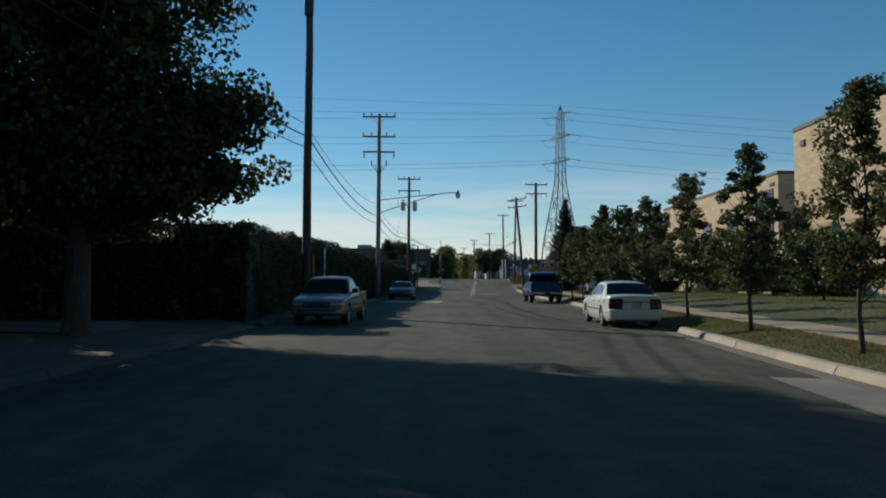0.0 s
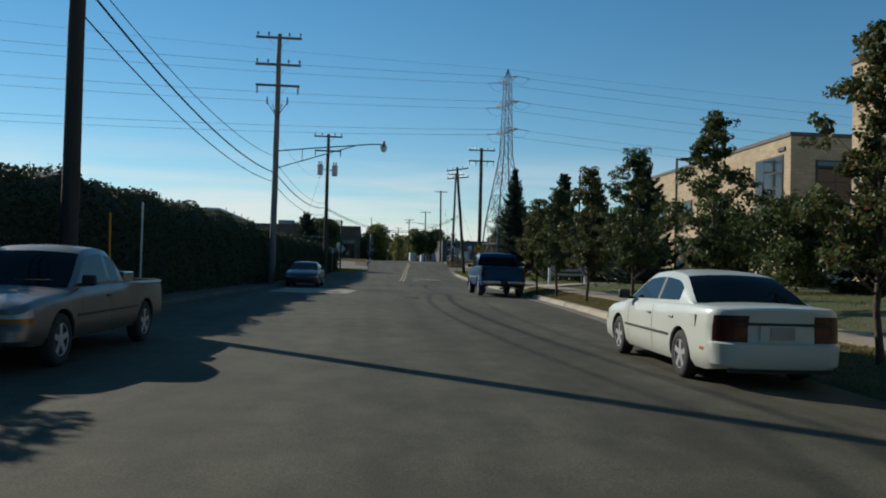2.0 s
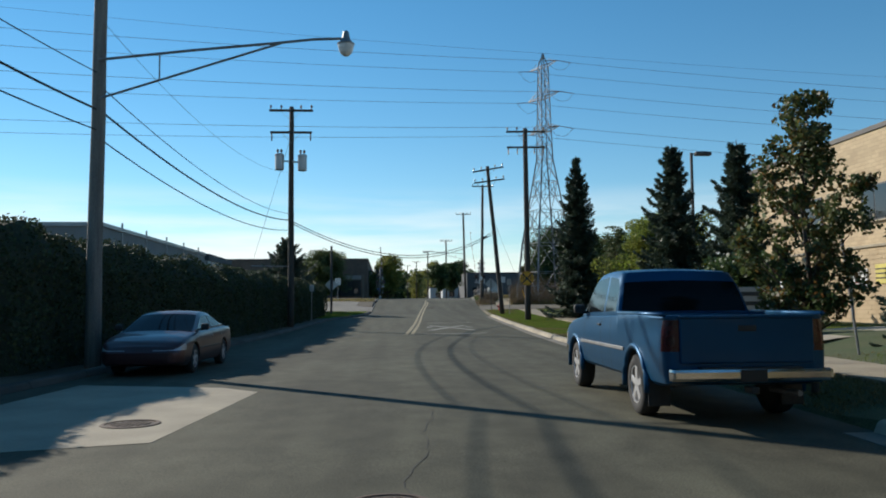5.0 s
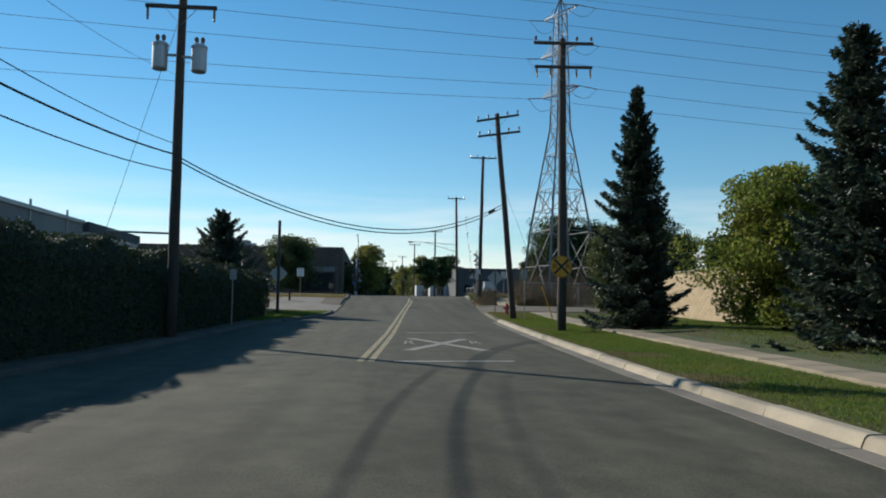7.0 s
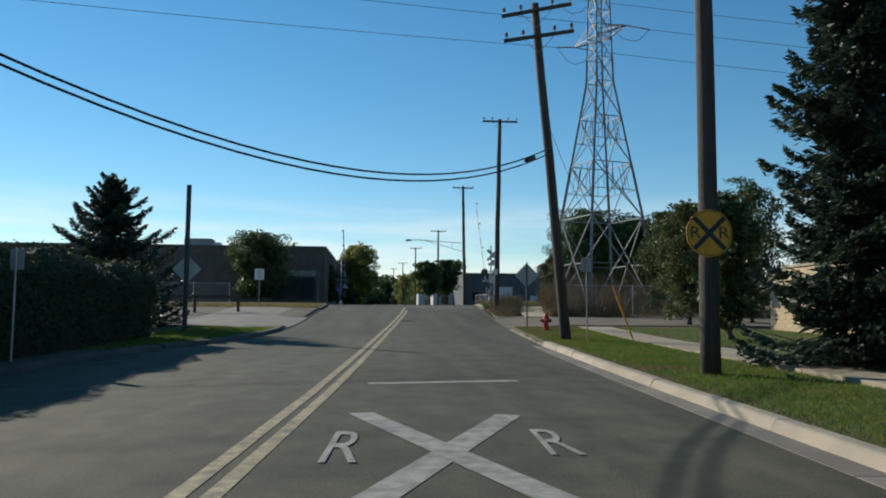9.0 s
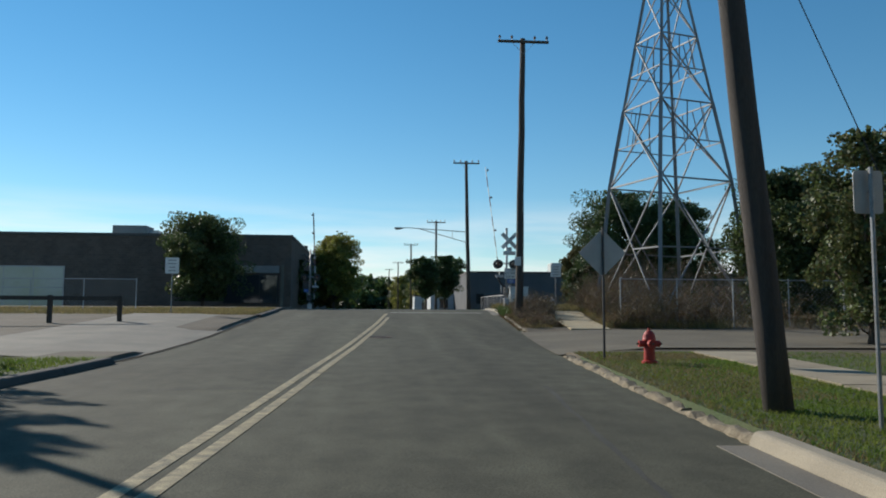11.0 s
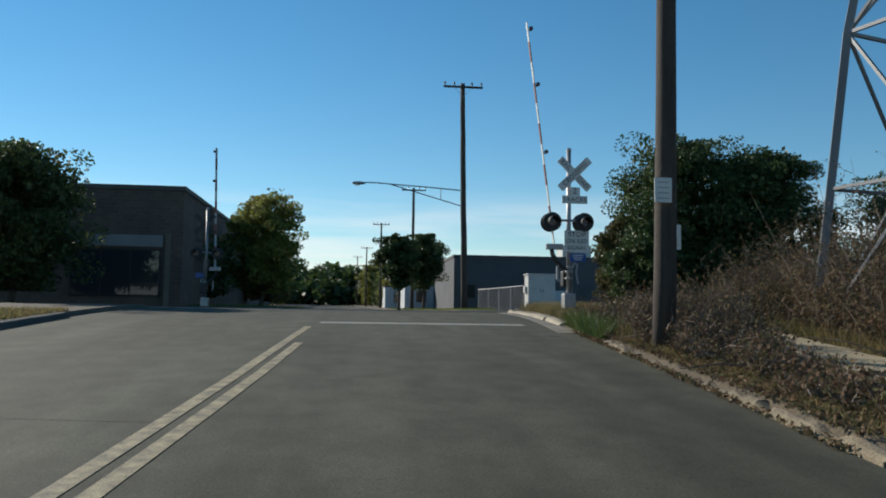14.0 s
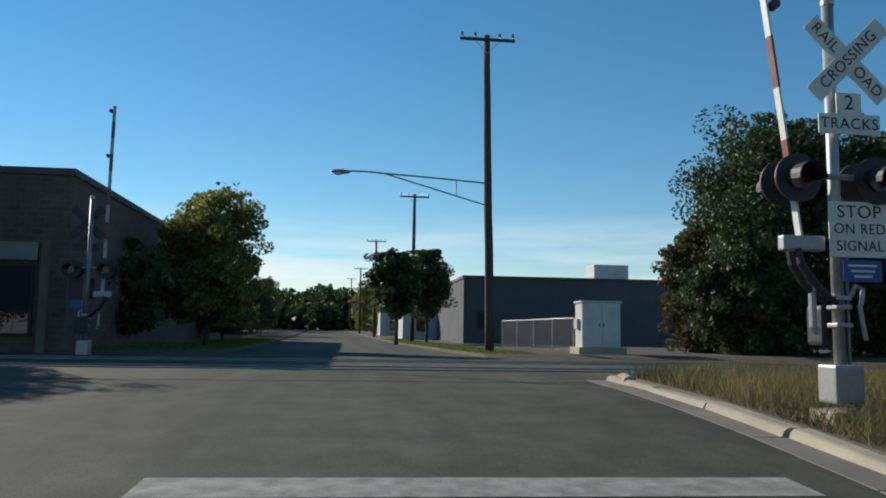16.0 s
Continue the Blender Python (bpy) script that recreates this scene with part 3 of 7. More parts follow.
# rounded nose at the crossing
nose = part("kerb_nose", bm_tube([(R(146.8) + 0.1, 146.6, H(147) + 0.03), (14.75, 147.5, H(147.5) + 0.04), (15.2, 148.1, H(148) + 0.03), (16.2, 148.5, H(148) + 0.0), (17.5, 148.7, H(148) - 0.03)], 0.13, 8), M_CONC, kerb)
left_kerb = tagged(new("kerb_left"), "low concrete kerb coloured dark for the shaded side of the street", "kerb", kind="structure")
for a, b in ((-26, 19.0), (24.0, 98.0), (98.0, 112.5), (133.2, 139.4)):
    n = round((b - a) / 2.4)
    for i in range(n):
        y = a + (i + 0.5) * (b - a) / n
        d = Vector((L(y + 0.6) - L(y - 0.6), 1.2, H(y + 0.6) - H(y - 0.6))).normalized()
        o = new("kerb_stone", KERB_SHADED)
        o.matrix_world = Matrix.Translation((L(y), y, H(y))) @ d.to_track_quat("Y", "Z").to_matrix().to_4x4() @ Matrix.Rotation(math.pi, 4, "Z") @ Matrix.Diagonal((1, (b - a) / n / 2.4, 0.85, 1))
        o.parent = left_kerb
    
# concrete walk on the right, slab by slab
SLAB = bpy.data.meshes.new("slab")
_b = bm_box(0, 0, 0, 1.55, 1.49, 0.1, 0.008)
_b.to_mesh(SLAB)
_b.free()
SLAB.materials.append(M_WALK)
SLAB_SAND = SLAB.copy()
SLAB_SAND.materials.clear()
SLAB_SAND.materials.append(M_SAND)
walkway = tagged(new("pavement"), "pale concrete sidewalk slabs along the grass verge", "sidewalk", kind="structure")
for a, b in ((-14, 113.5), (125, 138)):
    for y in frange(a, b, 1.51):
        if 57.5 < y < 64.5:
            continue
        o = new("slab", SLAB if y < 120 else SLAB_SAND)
        o.matrix_world = slope_pose(R(y) + walk_off(y), y, z=H(y) + verge(walk_off(y), y) - 0.042 + random.uniform(-0.006, 0.006)) @ pose(0, 0, 0, 0, random.uniform(-0.4, 0.4), 0)
        o.parent = walkway


def apron(name, y0, y1, reach, material, label, flare=1.2, lean=0.0):
    """A driveway that ramps up from the gutter through a gap in the kerb."""
    v, f = [], []
    cols = (-0.1, 0.4, 1.2, 2.6, 5.0, 9.0, 16.0, reach)
    rows = frange(y0, y1, 1.0)
    for y in rows:
        for o in cols:
            fl = flare * max(0, 1 - max(o, 0) / 2.0)
            t = (y - (y0 + y1) / 2) / ((y1 - y0) / 2)
            yy = y + t * fl * 0.5
            yy += lean * max(0, o - 1.2)
            v.append((R(yy) + o, yy, H(yy) + verge(max(o, 0), (y0 + y1) / 2 if o < 2.7 else yy) + 0.02))
    n = len(cols)
    for i in range(len(rows) - 1):
        for k in range(n - 1):
            f.append((i * n + k, i * n + k + 1, (i + 1) * n + k + 1, (i + 1) * n + k))
    tagged(mesh_ob(name, v, f, material), label, "driveway", kind="structure")


apron("driveway", 56.6, 60.8, 26, M_CONC, "pale concrete driveway by the sign", lean=0.62)
apron("driveway", 115.4, 123.6, 60, M_LANE, "cracked grey concrete lane beside the tower")


def left_apron(y0, y1, x_far, material, label):
    v, f = [], []
    rows = frange(y0, y1, 1.5)
    for y in rows:
        for k in range(5):
            x = L(y) - 0.03 + (x_far - L(y)) * k / 4
            v.append((x, y, H(y) + 0.012 + RISE * (0 if k == 0 else min(1, k / 2)) + 0.012))
    for i in range(len(rows) - 1):
        for k in range(4):
            f.append((i * 5 + k, (i + 1) * 5 + k, (i + 1) * 5 + k + 1, i * 5 + k + 1))
    tagged(mesh_ob("driveway", v, f, material), label, "driveway", kind="structure")


left_apron(112.8, 133.0, -4.2, M_CONC_OLD, "broad worn concrete apron beside the street")
left_apron(19.2, 23.8, -14.0, M_CONC_OLD, "concrete driveway in the shade of a tree")


def decal(name, pts, material, label, category, lift=0.006):
    """A flat painted or patched shape on the road from plan points."""
    v = [(x, y, H(y) + lift) for x, y in pts]
    return tagged(mesh_ob(name, v, [tuple(range(len(v)))], material), label, category, kind="structure")


def line_strip(name, pts, width, material, label, category, lift=0.006, step=1.0, jag=0.0):
    """A painted line or crack along plan points."""
    v, f = [], []
    fine = []
    for (x0, y0), (x1, y1) in zip(pts[:-1], pts[1:]):
        n = max(1, int(math.hypot(x1 - x0, y1 - y0) / step))
        fine += [(x0 + (x1 - x0) * i / n, y0 + (y1 - y0) * i / n) for i in range(n)]
    fine.append(pts[-1])
    for i, (x, y) in enumerate(fine):
        x += random.uniform(-jag, jag)
        a, b = fine[max(i - 1, 0)], fine[min(i + 1, len(fine) - 1)]
        d = Vector((b[0] - a[0], b[1] - a[1], 0)).normalized()
        nx, ny = -d.y, d.x
        w = width * (random.uniform(0.6, 1.3) if jag else 1) / 2
        v += [(x - nx * w, y - ny * w, H(y - ny * w) + lift), (x + nx * w, y + ny * w, H(y + ny * w) + lift)]
    for i in range(len(fine) - 1):
        f.append((2 * i, 2 * i + 2, 2 * i + 3, 2 * i + 1))
    return tagged(mesh_ob(name, v, f, material), label, category, kind="structure")


def centre(y):
    return float(np.interp(y, (60, 78, 83, 89.4, 106, 112, 121, 129, 138), (3.1, 4.08, 4.42, 4.83, 5.76, 6.1, 6.70, 7.37, 7.90)))


line_strip("road_line", [(centre(y) - 0.135, y) for y in frange(77.5, 137.3, 2)], 0.16, M_YELLOW, "faded double yellow line on the asphalt", "road marking")
line_strip("road_line", [(centre(y) + 0.135, y) for y in frange(77.5, 133.5, 2)], 0.16, M_YELLOW, "faded double yellow line on the asphalt", "road marking")
line_strip("road_line", [(4.75, 77.6), (7.75, 77.9)], 0.3, M_WHITE, "worn white transverse line on the asphalt", "road marking")
line_strip("road_line", [(5.6, 91.0), (8.4, 91.5)], 0.28, M_WHITE, "worn white transverse line on the asphalt", "road marking")
line_strip("road_line", [(7.95, 138.72), (13.05, 138.6)], 0.60, M_WHITE, "worn white stop line before the rails", "road marking")
line_strip("road_line", [(5.25, 81.3), (7.5, 87.0)], 0.34, M_WHITE, "large white cross painted on the road", "road marking", step=3)
line_strip("road_line", [(7.55, 81.3), (5.55, 87.2)], 0.34, M_WHITE, "large white cross painted on the road", "road marking", lift=0.010, step=3)


def road_letter(ch, x, y, w, h):
    cu = bpy.data.curves.new("letter", "FONT")
    cu.body, cu.align_x, cu.align_y, cu.size = ch, "CENTER", "CENTER", 1.0
    ob = new("road_letter", cu)
    me = bpy.data.meshes.new_from_object(ob)
    bpy.data.objects.remove(ob)
    me.materials.append(M_WHITE)
    o = new("road_letter", me)
    o.matrix_world = slope_pose(x, y, z=H(y) + 0.012) @ Matrix.Diagonal((w / 0.62, h / 0.7, 1, 1))
    tagged(o, "white letter R painted on the asphalt", "road marking", kind="structure")


road_letter("R", 5.42, 84.7, 0.42, 1.8)
road_letter("R", 7.65, 84.9, 0.42, 1.6)

# patches, iron covers, cracks
decal("road_patch", [(-2.9, 49.0), (-0.9, 48.5), (0.5, 48.9), (0.85, 53.8), (0.1, 54.6), (-2.7, 55.5)], M_CONC, "pale concrete patch in the asphalt", "road patch", 0.005)
decal("road_patch", [(7.0, 12.0), (5.3, 12.4), (5.0, 8.2), (6.5, 8.0)], M_CONC_OLD, "pale patch by the gutter", "road patch", 0.005)


def iron_cover(x, y, r, label):
    ob = thing("manhole_cover", label, "manhole cover", slope_pose(x, y, z=H(y) + 0.004), "iron covers in the road")
    part("ring", bm_lathe([(r, -0.02), (r, 0.008), (r * 0.97, 0.012), (r * 0.86, 0.012), (r * 0.84, -0.01)], Matrix.Identity(4), 28), M_RUST, ob, "worn iron ring")
    b = bm_lathe([(r * 0.82, -0.03), (r * 0.82, 0.002), (r * 0.1, 0.004)], Matrix.Identity(4), 28)
    for i in range(-3, 4):
        for j in range(-3, 4):
            if (i * i + j * j) < 11:
                bm_box(i * r * 0.2, j * r * 0.2, 0.006, r * 0.1, r * 0.1, 0.008, bm=b)
    part("lid", b, M_RUST, ob, "rusty iron lid")


iron_cover(7.35, 121.9, 0.42, "round iron manhole cover near the yellow line")
iron_cover(-0.15, 50.3, 0.36, "round iron manhole cover in a concrete patch")
iron_cover(3.05, 46.0, 0.34, "sunken iron cover in the asphalt")
CR = "dark irregular crack in the asphalt"
random.seed(4)
for pts in ([(1.65, 32.5), (1.8, 33.6), (1.75, 34.6)], [(4.9, 88), (5.25, 92), (5.4, 97), (5.75, 103)], [(5.75, 106), (6.05, 111), (6.2, 114.5), (6.5, 118), (6.62, 120.5)], [(6.65, 121), (6.9, 125), (7.25, 129), (7.5, 132), (7.7, 136)], [(4.6, 122.5), (7.0, 122.9), (9.6, 122.6), (11.6, 123.4)], [(9.2, 118.6), (9.35, 121), (9.1, 123.5)], [(2.2, 126.0), (4.8, 126.6), (7.0, 126.3)], [(8.5, 88.5), (8.45, 89.3), (8.7, 90.2), (8.5, 92.0)], [(3.66, 51.2), (3.62, 50.4), (3.42, 49.2), (3.47, 48.3), (3.2, 46.8), (3.15, 45.0)], [(8.8, 137.4), (8.85, 138.5)], [(2.3, 114), (3.2, 118), (3.0, 123), (3.6, 128)]):
    line_strip("road_crack", pts, 0.012, M_ASPHALT2, CR, "crack", 0.004, 0.22, 0.035)
for pts in ([(9.5, 100), (10.2, 108)], [(3.4, 107.5), (6.3, 107.9)], [(2.4, 119.5), (5.4, 119.2)]):
    line_strip("tar_seam", pts, 0.07, M_ASPHALT2, "dark sealed seam in the asphalt", "crack", 0.003, 0.5, 0.02)
# gap line between road and concrete apron
line_strip("road_crack", [(L(y) + 0.03, y) for y in frange(113, 133, 1.0)], 0.09, M_TAR, "dark joint between asphalt and concrete", "crack", 0.015, 0.5, 0.015)


def rails():
    """Two tracks let into the crossing: flush rails with dark flangeways."""
    for y0 in (150.6, 155.4):
        for g in (0, 1.435):
            v = [(-90, y0 + g + 0.5, H(y0) + 0.02), (90, y0 + g - 0.5, H(y0) + 0.02)]
            ob = thing("rail", "worn steel rail let into the asphalt", "rail", None, "rails of the crossing")
            part("rail_head", bm_beam(v[0], v[1], 0.07, 0.03), M_STEEL, ob)
            part("flangeway", bm_beam(Vector(v[0]) + Vector((0, 0.09, -0.012)), Vector(v[1]) + Vector((0, 0.09, -0.012)), 0.07, 0.02), M_TAR, ob)


rails()

# ---- poles, wires, tower ----
def insulator(b, p, s=1.0):
    m = Matrix.Translation(p)
    bm_lathe([(0.02 * s, 0), (0.02 * s, 0.08 * s), (0.06 * s, 0.09 * s), (0.045 * s, 0.13 * s), (0.065 * s, 0.15 * s), (0.03 * s, 0.22 * s), (0.01, 0.23 * s)], m, 8, b)


def utility_pole(x, y, top, lean=(0, 0), arms=(), r=(0.17, 0.11), material=M_POLE, label="tall weathered wooden utility pole with crossarms", z0=None):
    """A tapered wooden pole with crossarms: arms are (z, half length, turn in degrees, hanging insulators)."""
    base = ground_z(x, y) if z0 is None else z0
    ob = thing("utility_pole", label, "utility pole", pose(x, y, base), "poles along the street")
    h = top - base
    axis = lambda z: Vector((lean[0] * (z - base) / h, lean[1] * (z - base) / h, z - base))
    n = 9
    bm = bm_tube([axis(base - 0.4 + (h + 0.4) * i / n) + Vector((random.uniform(-.015, .015), random.uniform(-.015, .015), 0)) * (0 < i < n) for i in range(n + 1)], [r[0] + (r[1] - r[0]) * i / n for i in range(n + 1)], 14)
    part("shaft", bm, material, ob, smooth=True)
    for z, half, turn, hang in arms:
        c = axis(z) + Vector((0, -r[1] - 0.05, 0))
        d = Vector((math.cos(radians(turn)), math.sin(radians(turn)), 0)).normalized()
        tilt = Vector((d.x, d.y, hang[1] if isinstance(hang, tuple) else 0.0))
        hg = hang[0] if isinstance(hang, tuple) else hang
        part("crossarm", bm_beam(c - tilt * half, c + tilt * half, 0.09, 0.12), material, ob)
        b = bmesh.new()
        for s in (-1, 1):
            bm_beam(c + tilt * (half * 0.45 * s) + Vector((0, -0.01, -0.05)), c + Vector((0, 0.0, -0.62)), 0.03, 0.012, bm=b)
        part("brace", b, M_STEEL, ob)
        for k in (-0.93, -0.45, 0.45, 0.93):
            b = bmesh.new()
            p = c + tilt * (half * k)
            if hg:
                if abs(k) > 0.6 or half > 1.2:
                    bm_lathe([(0.015, 0), (0.05, -0.05), (0.03, -0.1), (0.055, -0.15), (0.03, -0.2), (0.055, -0.26), (0.03, -0.32), (0.045, -0.38), (0.012, -0.42)], Matrix.Translation(p + Vector((0, 0, -0.06))), 8, b)
            else:
                insulator(b, p + Vector((0, 0, 0.06)), 1.1)
            if len(b.verts):
                part("insulator", b, M_PORC, ob)
            else:
                b.free()
    return ob


def transformer(pole, dx, dz, dy=-0.1):
    """A grey transformer can on a pole, with bushings."""
    b = bm_lathe([(0.22, 0), (0.25, 0.04), (0.25, 0.78), (0.27, 0.8), (0.27, 0.86), (0.2, 0.92), (0.05, 0.95)], Matrix.Translation((dx, dy, dz)), 16)
    c = part("transformer", b, M_GALV, pole, "grey steel transformer can", smooth=False)
    for s in (-0.1, 0.1):
        b = bmesh.new()
        insulator(b, Vector((dx + s, dy, dz + 0.9)), 1.3)
        part("bushing", b, M_PORC, c)
    b = bm_beam((0, dy, dz + 0.5), (dx, dy, dz + 0.5), 0.06, 0.08)
    part("bracket", b, M_STEEL, pole)


def lamp_arm(pole, base, z_hi, z_lo, tip, head="bell"):
    """A long trussed bracket with a street lamp at its tip, in the pole's own space."""
    tip = Vector(tip)
    hi, lo = Vector((0, -0.12, z_hi)), Vector((0, -0.12, z_lo))
    joint = hi.lerp(tip, 0.75) + Vector((0, 0, 0.05))
    arm = [hi, hi.lerp(joint, 0.5) + Vector((0, 0, 0.015)), joint, joint.lerp(tip, 0.5) + Vector((0, 0, 0.04)), tip + Vector((0, 0, 0.02))]
    part("lamp_arm", bm_tube(arm, 0.035, 8), M_STEEL, pole, "long steel bracket arm")
    part("lamp_brace", bm_tube([lo, lo.lerp(joint, 0.5), joint], 0.03, 8), M_STEEL, pole)
    part("lamp_strut", bm_tube([hi.lerp(joint, 0.33), lo.lerp(joint, 0.33)], 0.02, 6), M_STEEL, pole)
    if head == "bell":
        h = part("lamp_head", bm_lathe([(0.03, 0.30), (0.07, 0.27), (0.1, 0.12), (0.15, 0.02), (0.22, -0.03), (0.21, -0.06)], Matrix.Translation(tip + Vector((0.05, 0, -0.08))), 16), M_STEEL, pole, "steel lamp head over a glass globe")
        part("globe", bm_lathe([(0.2, -0.06), (0.19, -0.14), (0.15, -0.26), (0.08, -0.33), (0.02, -0.35)], Matrix.Translation(tip + Vector((0.05, 0, -0.08))), 16), M_LAMPGLASS, h, "frosted glass globe")
    else:
        b = bmesh.new()
        bmesh.ops.create_uvsphere(b, u_segments=14, v_segments=8, radius=1, matrix=Matrix.Translation(tip + Vector((-0.3, 0, -0.02))) @ Matrix.Diagonal((0.42, 0.15, 0.1, 1)))
        h = part("lamp_head", b, M_STEEL, pole, "grey cobra-head street lamp", smooth=True)
        b = bmesh.new()
        bmesh.ops.create_uvsphere(b, u_segments=12, v_segments=8, radius=1, matrix=Matrix.Translation(tip + Vector((-0.38, 0, -0.08))) @ Matrix.Diagonal((0.22, 0.12, 0.09, 1)))
        part("lens", b, M_LAMPGLASS, h, smooth=True)


P0 = utility_pole(-5.05, 32.3, 14.5, r=(0.19, 0.14), label="tall dark wooden utility pole beside the hedge")
part("conduit_box", bm_box(0, -0.16, 12.7, 0.36, 0.25, 1.2, 0.03), M_DARK, P0, "dark equipment box near the top")
PA = utility_pole(-3.93, 59.5, 14.6, r=(0.19, 0.13), arms=((14.35, 1.25, 0, 0), (12.84, 1.25, 0, 0), (11.68, 1.2, 0, 1)), material=M_POLE_L, label="tall grey wooden utility pole with three crossarms and street lamp")
lamp_arm(PA, None, 8.12 - 0.72, 7.15 - 0.72, (5.92, -0.1, 8.72 - 0.72))
b = bmesh.new()
for s in (-1, 1):
    bm_beam((0, -0.15, 9.3), (0.55 * s, -0.15, 10.1), 0.04, 0.04, bm=b)
    bm_lathe([(0.03, 0), (0.06, 0.08), (0.03, 0.14), (0.06, 0.22), (0.03, 0.3), (0.05, 0.4)], Matrix.Translation((0.55 * s, -0.15, 10.0)), 8, b)
    bm_beam((0, -0.15, 9.2), (0.28 * s, -0.15, 10.05), 0.04, 0.04, bm=b)
part("cutout", b, M_PORC, PA, "angled fuse cutouts")
PB = utility_pole(-2.33, 84.7, 13.35, r=(0.19, 0.13), arms=((13.1, 1.22, 0, 0), (11.85, 1.16, 0, 1)), label="wooden utility pole carrying two grey transformers")
transformer(PB, -0.65, 8.75)
transformer(PB, 0.62, 8.7)
R1 = utility_pole(12.2, 91.5, 13.75, r=(0.2, 0.15), arms=((13.5, 1.3, -3, 0), (12.45, 1.25, -3, 1)), label="tall dark wooden utility pole with warning sign on it")
R2 = utility_pole(12.32, 104.0, 13.45, lean=(-1.07, 0.0), r=(0.19, 0.14), arms=((13.15, 1.25, -14, (0, 0.13)), (12.2, 1.25, -14, (0, 0.10))), label="leaning weathered wooden utility pole with two crossarms")
R3 = utility_pole(13.95, 131.7, 16.2, lean=(0.25, 0), r=(0.20, 0.13), arms=((16.0, 1.25, 0, 0),), label="tall dark wooden utility pole standing in dry weeds")
R4 = utility_pole(15.4, 165.6, 16.95, lean=(-0.25, 0), r=(0.2, 0.14), arms=((16.7, 1.2, 0, 0),), label="wooden utility pole with cobra-head street lamp")
lamp_arm(R4, None, 7.1, 6.1, (-6.1, -0.1, 7.4), head="cobra")
for x, y, top in ((14.6, 196, 15.2), (12.8, 232, 15.6), (11.6, 275, 15.5), (10.2, 325, 17)):
    utility_pole(x, y, top, r=(0.18, 0.12), arms=((top - 0.25, 1.2, 0, 0),), label="distant wooden utility pole along the street")


def wire(name, p, q, sag, r, material, label, n=18):
    """A hanging wire between two points."""
    p, q = Vector(p), Vector(q)
    pts = [p.lerp(q, i / n) - Vector((0, 0, 4 * sag * (i / n) * (1 - i / n))) for i in range(n + 1)]
    o = part(name, bm_tube(pts, r, 5), material)
    return tagged(o, label, "wire")


CABLE = "black overhead cable strung between wooden poles"
# heights at the first pole (in, out), at the second (in, out) and at the third, with the sag of each span
for zi, zo, z1, z1b, z2, sag, r in ((8.1, 8.0, 7.72, 7.45, 7.25, 0.66, 0.013), (7.62, 7.68, 6.82, 6.85, 6.9, 0.66, 0.028), (7.15, 7.0, 6.32, 6.15, 6.35, 0.66, 0.018)):
    wire("overhead_cable", (-9.0, 5.0, zi + 0.3), (-5.05, 32.2, zi), 0.45, r, M_WIRE, CABLE)
    wire("overhead_cable", (-5.05, 32.4, zo), (-3.93, 59.4, z1), sag, r, M_WIRE, CABLE)
    wire("overhead_cable", (-3.93, 59.6, z1b), (-2.33, 84.6, z2), sag, r, M_WIRE, CABLE)
for z0, z1, sag in ((6.88, 8.2, 2.02), (6.75, 8.02, 2.03)):
    wire("overhead_cable", (-2.33, 84.8, z0), (11.86, 103.9, z1), sag, 0.024, M_WIRE, CABLE, 24)
part("guy_strut", bm_tube([(0, -0.1, 4.3 - PB.location.z), (-2.15, -0.1, 4.34 - PB.location.z)], 0.035, 8), M_STEEL, PB, "thin steel guy strut")
wire("overhead_cable", (-2.33, 84.6, 11.7), (-4.48, 84.6, 4.34), 0.0, 0.008, M_WIRE, "thin guy wire held off a wooden pole by a strut", 4)
wire("overhead_cable", (-4.48, 84.6, 4.34), (-4.75, 84.6, ground_z(-4.75, 84.6)), 0.0, 0.008, M_WIRE, "thin guy wire held off a wooden pole by a strut", 2)
wire("overhead_cable", (-3.93, 59.6, 9.1), (-2.5, 84.6, 9.6), 0.9, 0.006, M_WIRE, "very thin wire between two wooden poles")
b = bm_lathe([(0.02, -0.35), (0.09, -0.3), (0.09, 0.3), (0.02, 0.35)], look((10.76, 102.45, 7.45), (9.2, 100.35, 6.62)), 10)
tagged(part("splice_case", b, M_WIRE), "black splice case hanging on the overhead cable", "cable fitting")


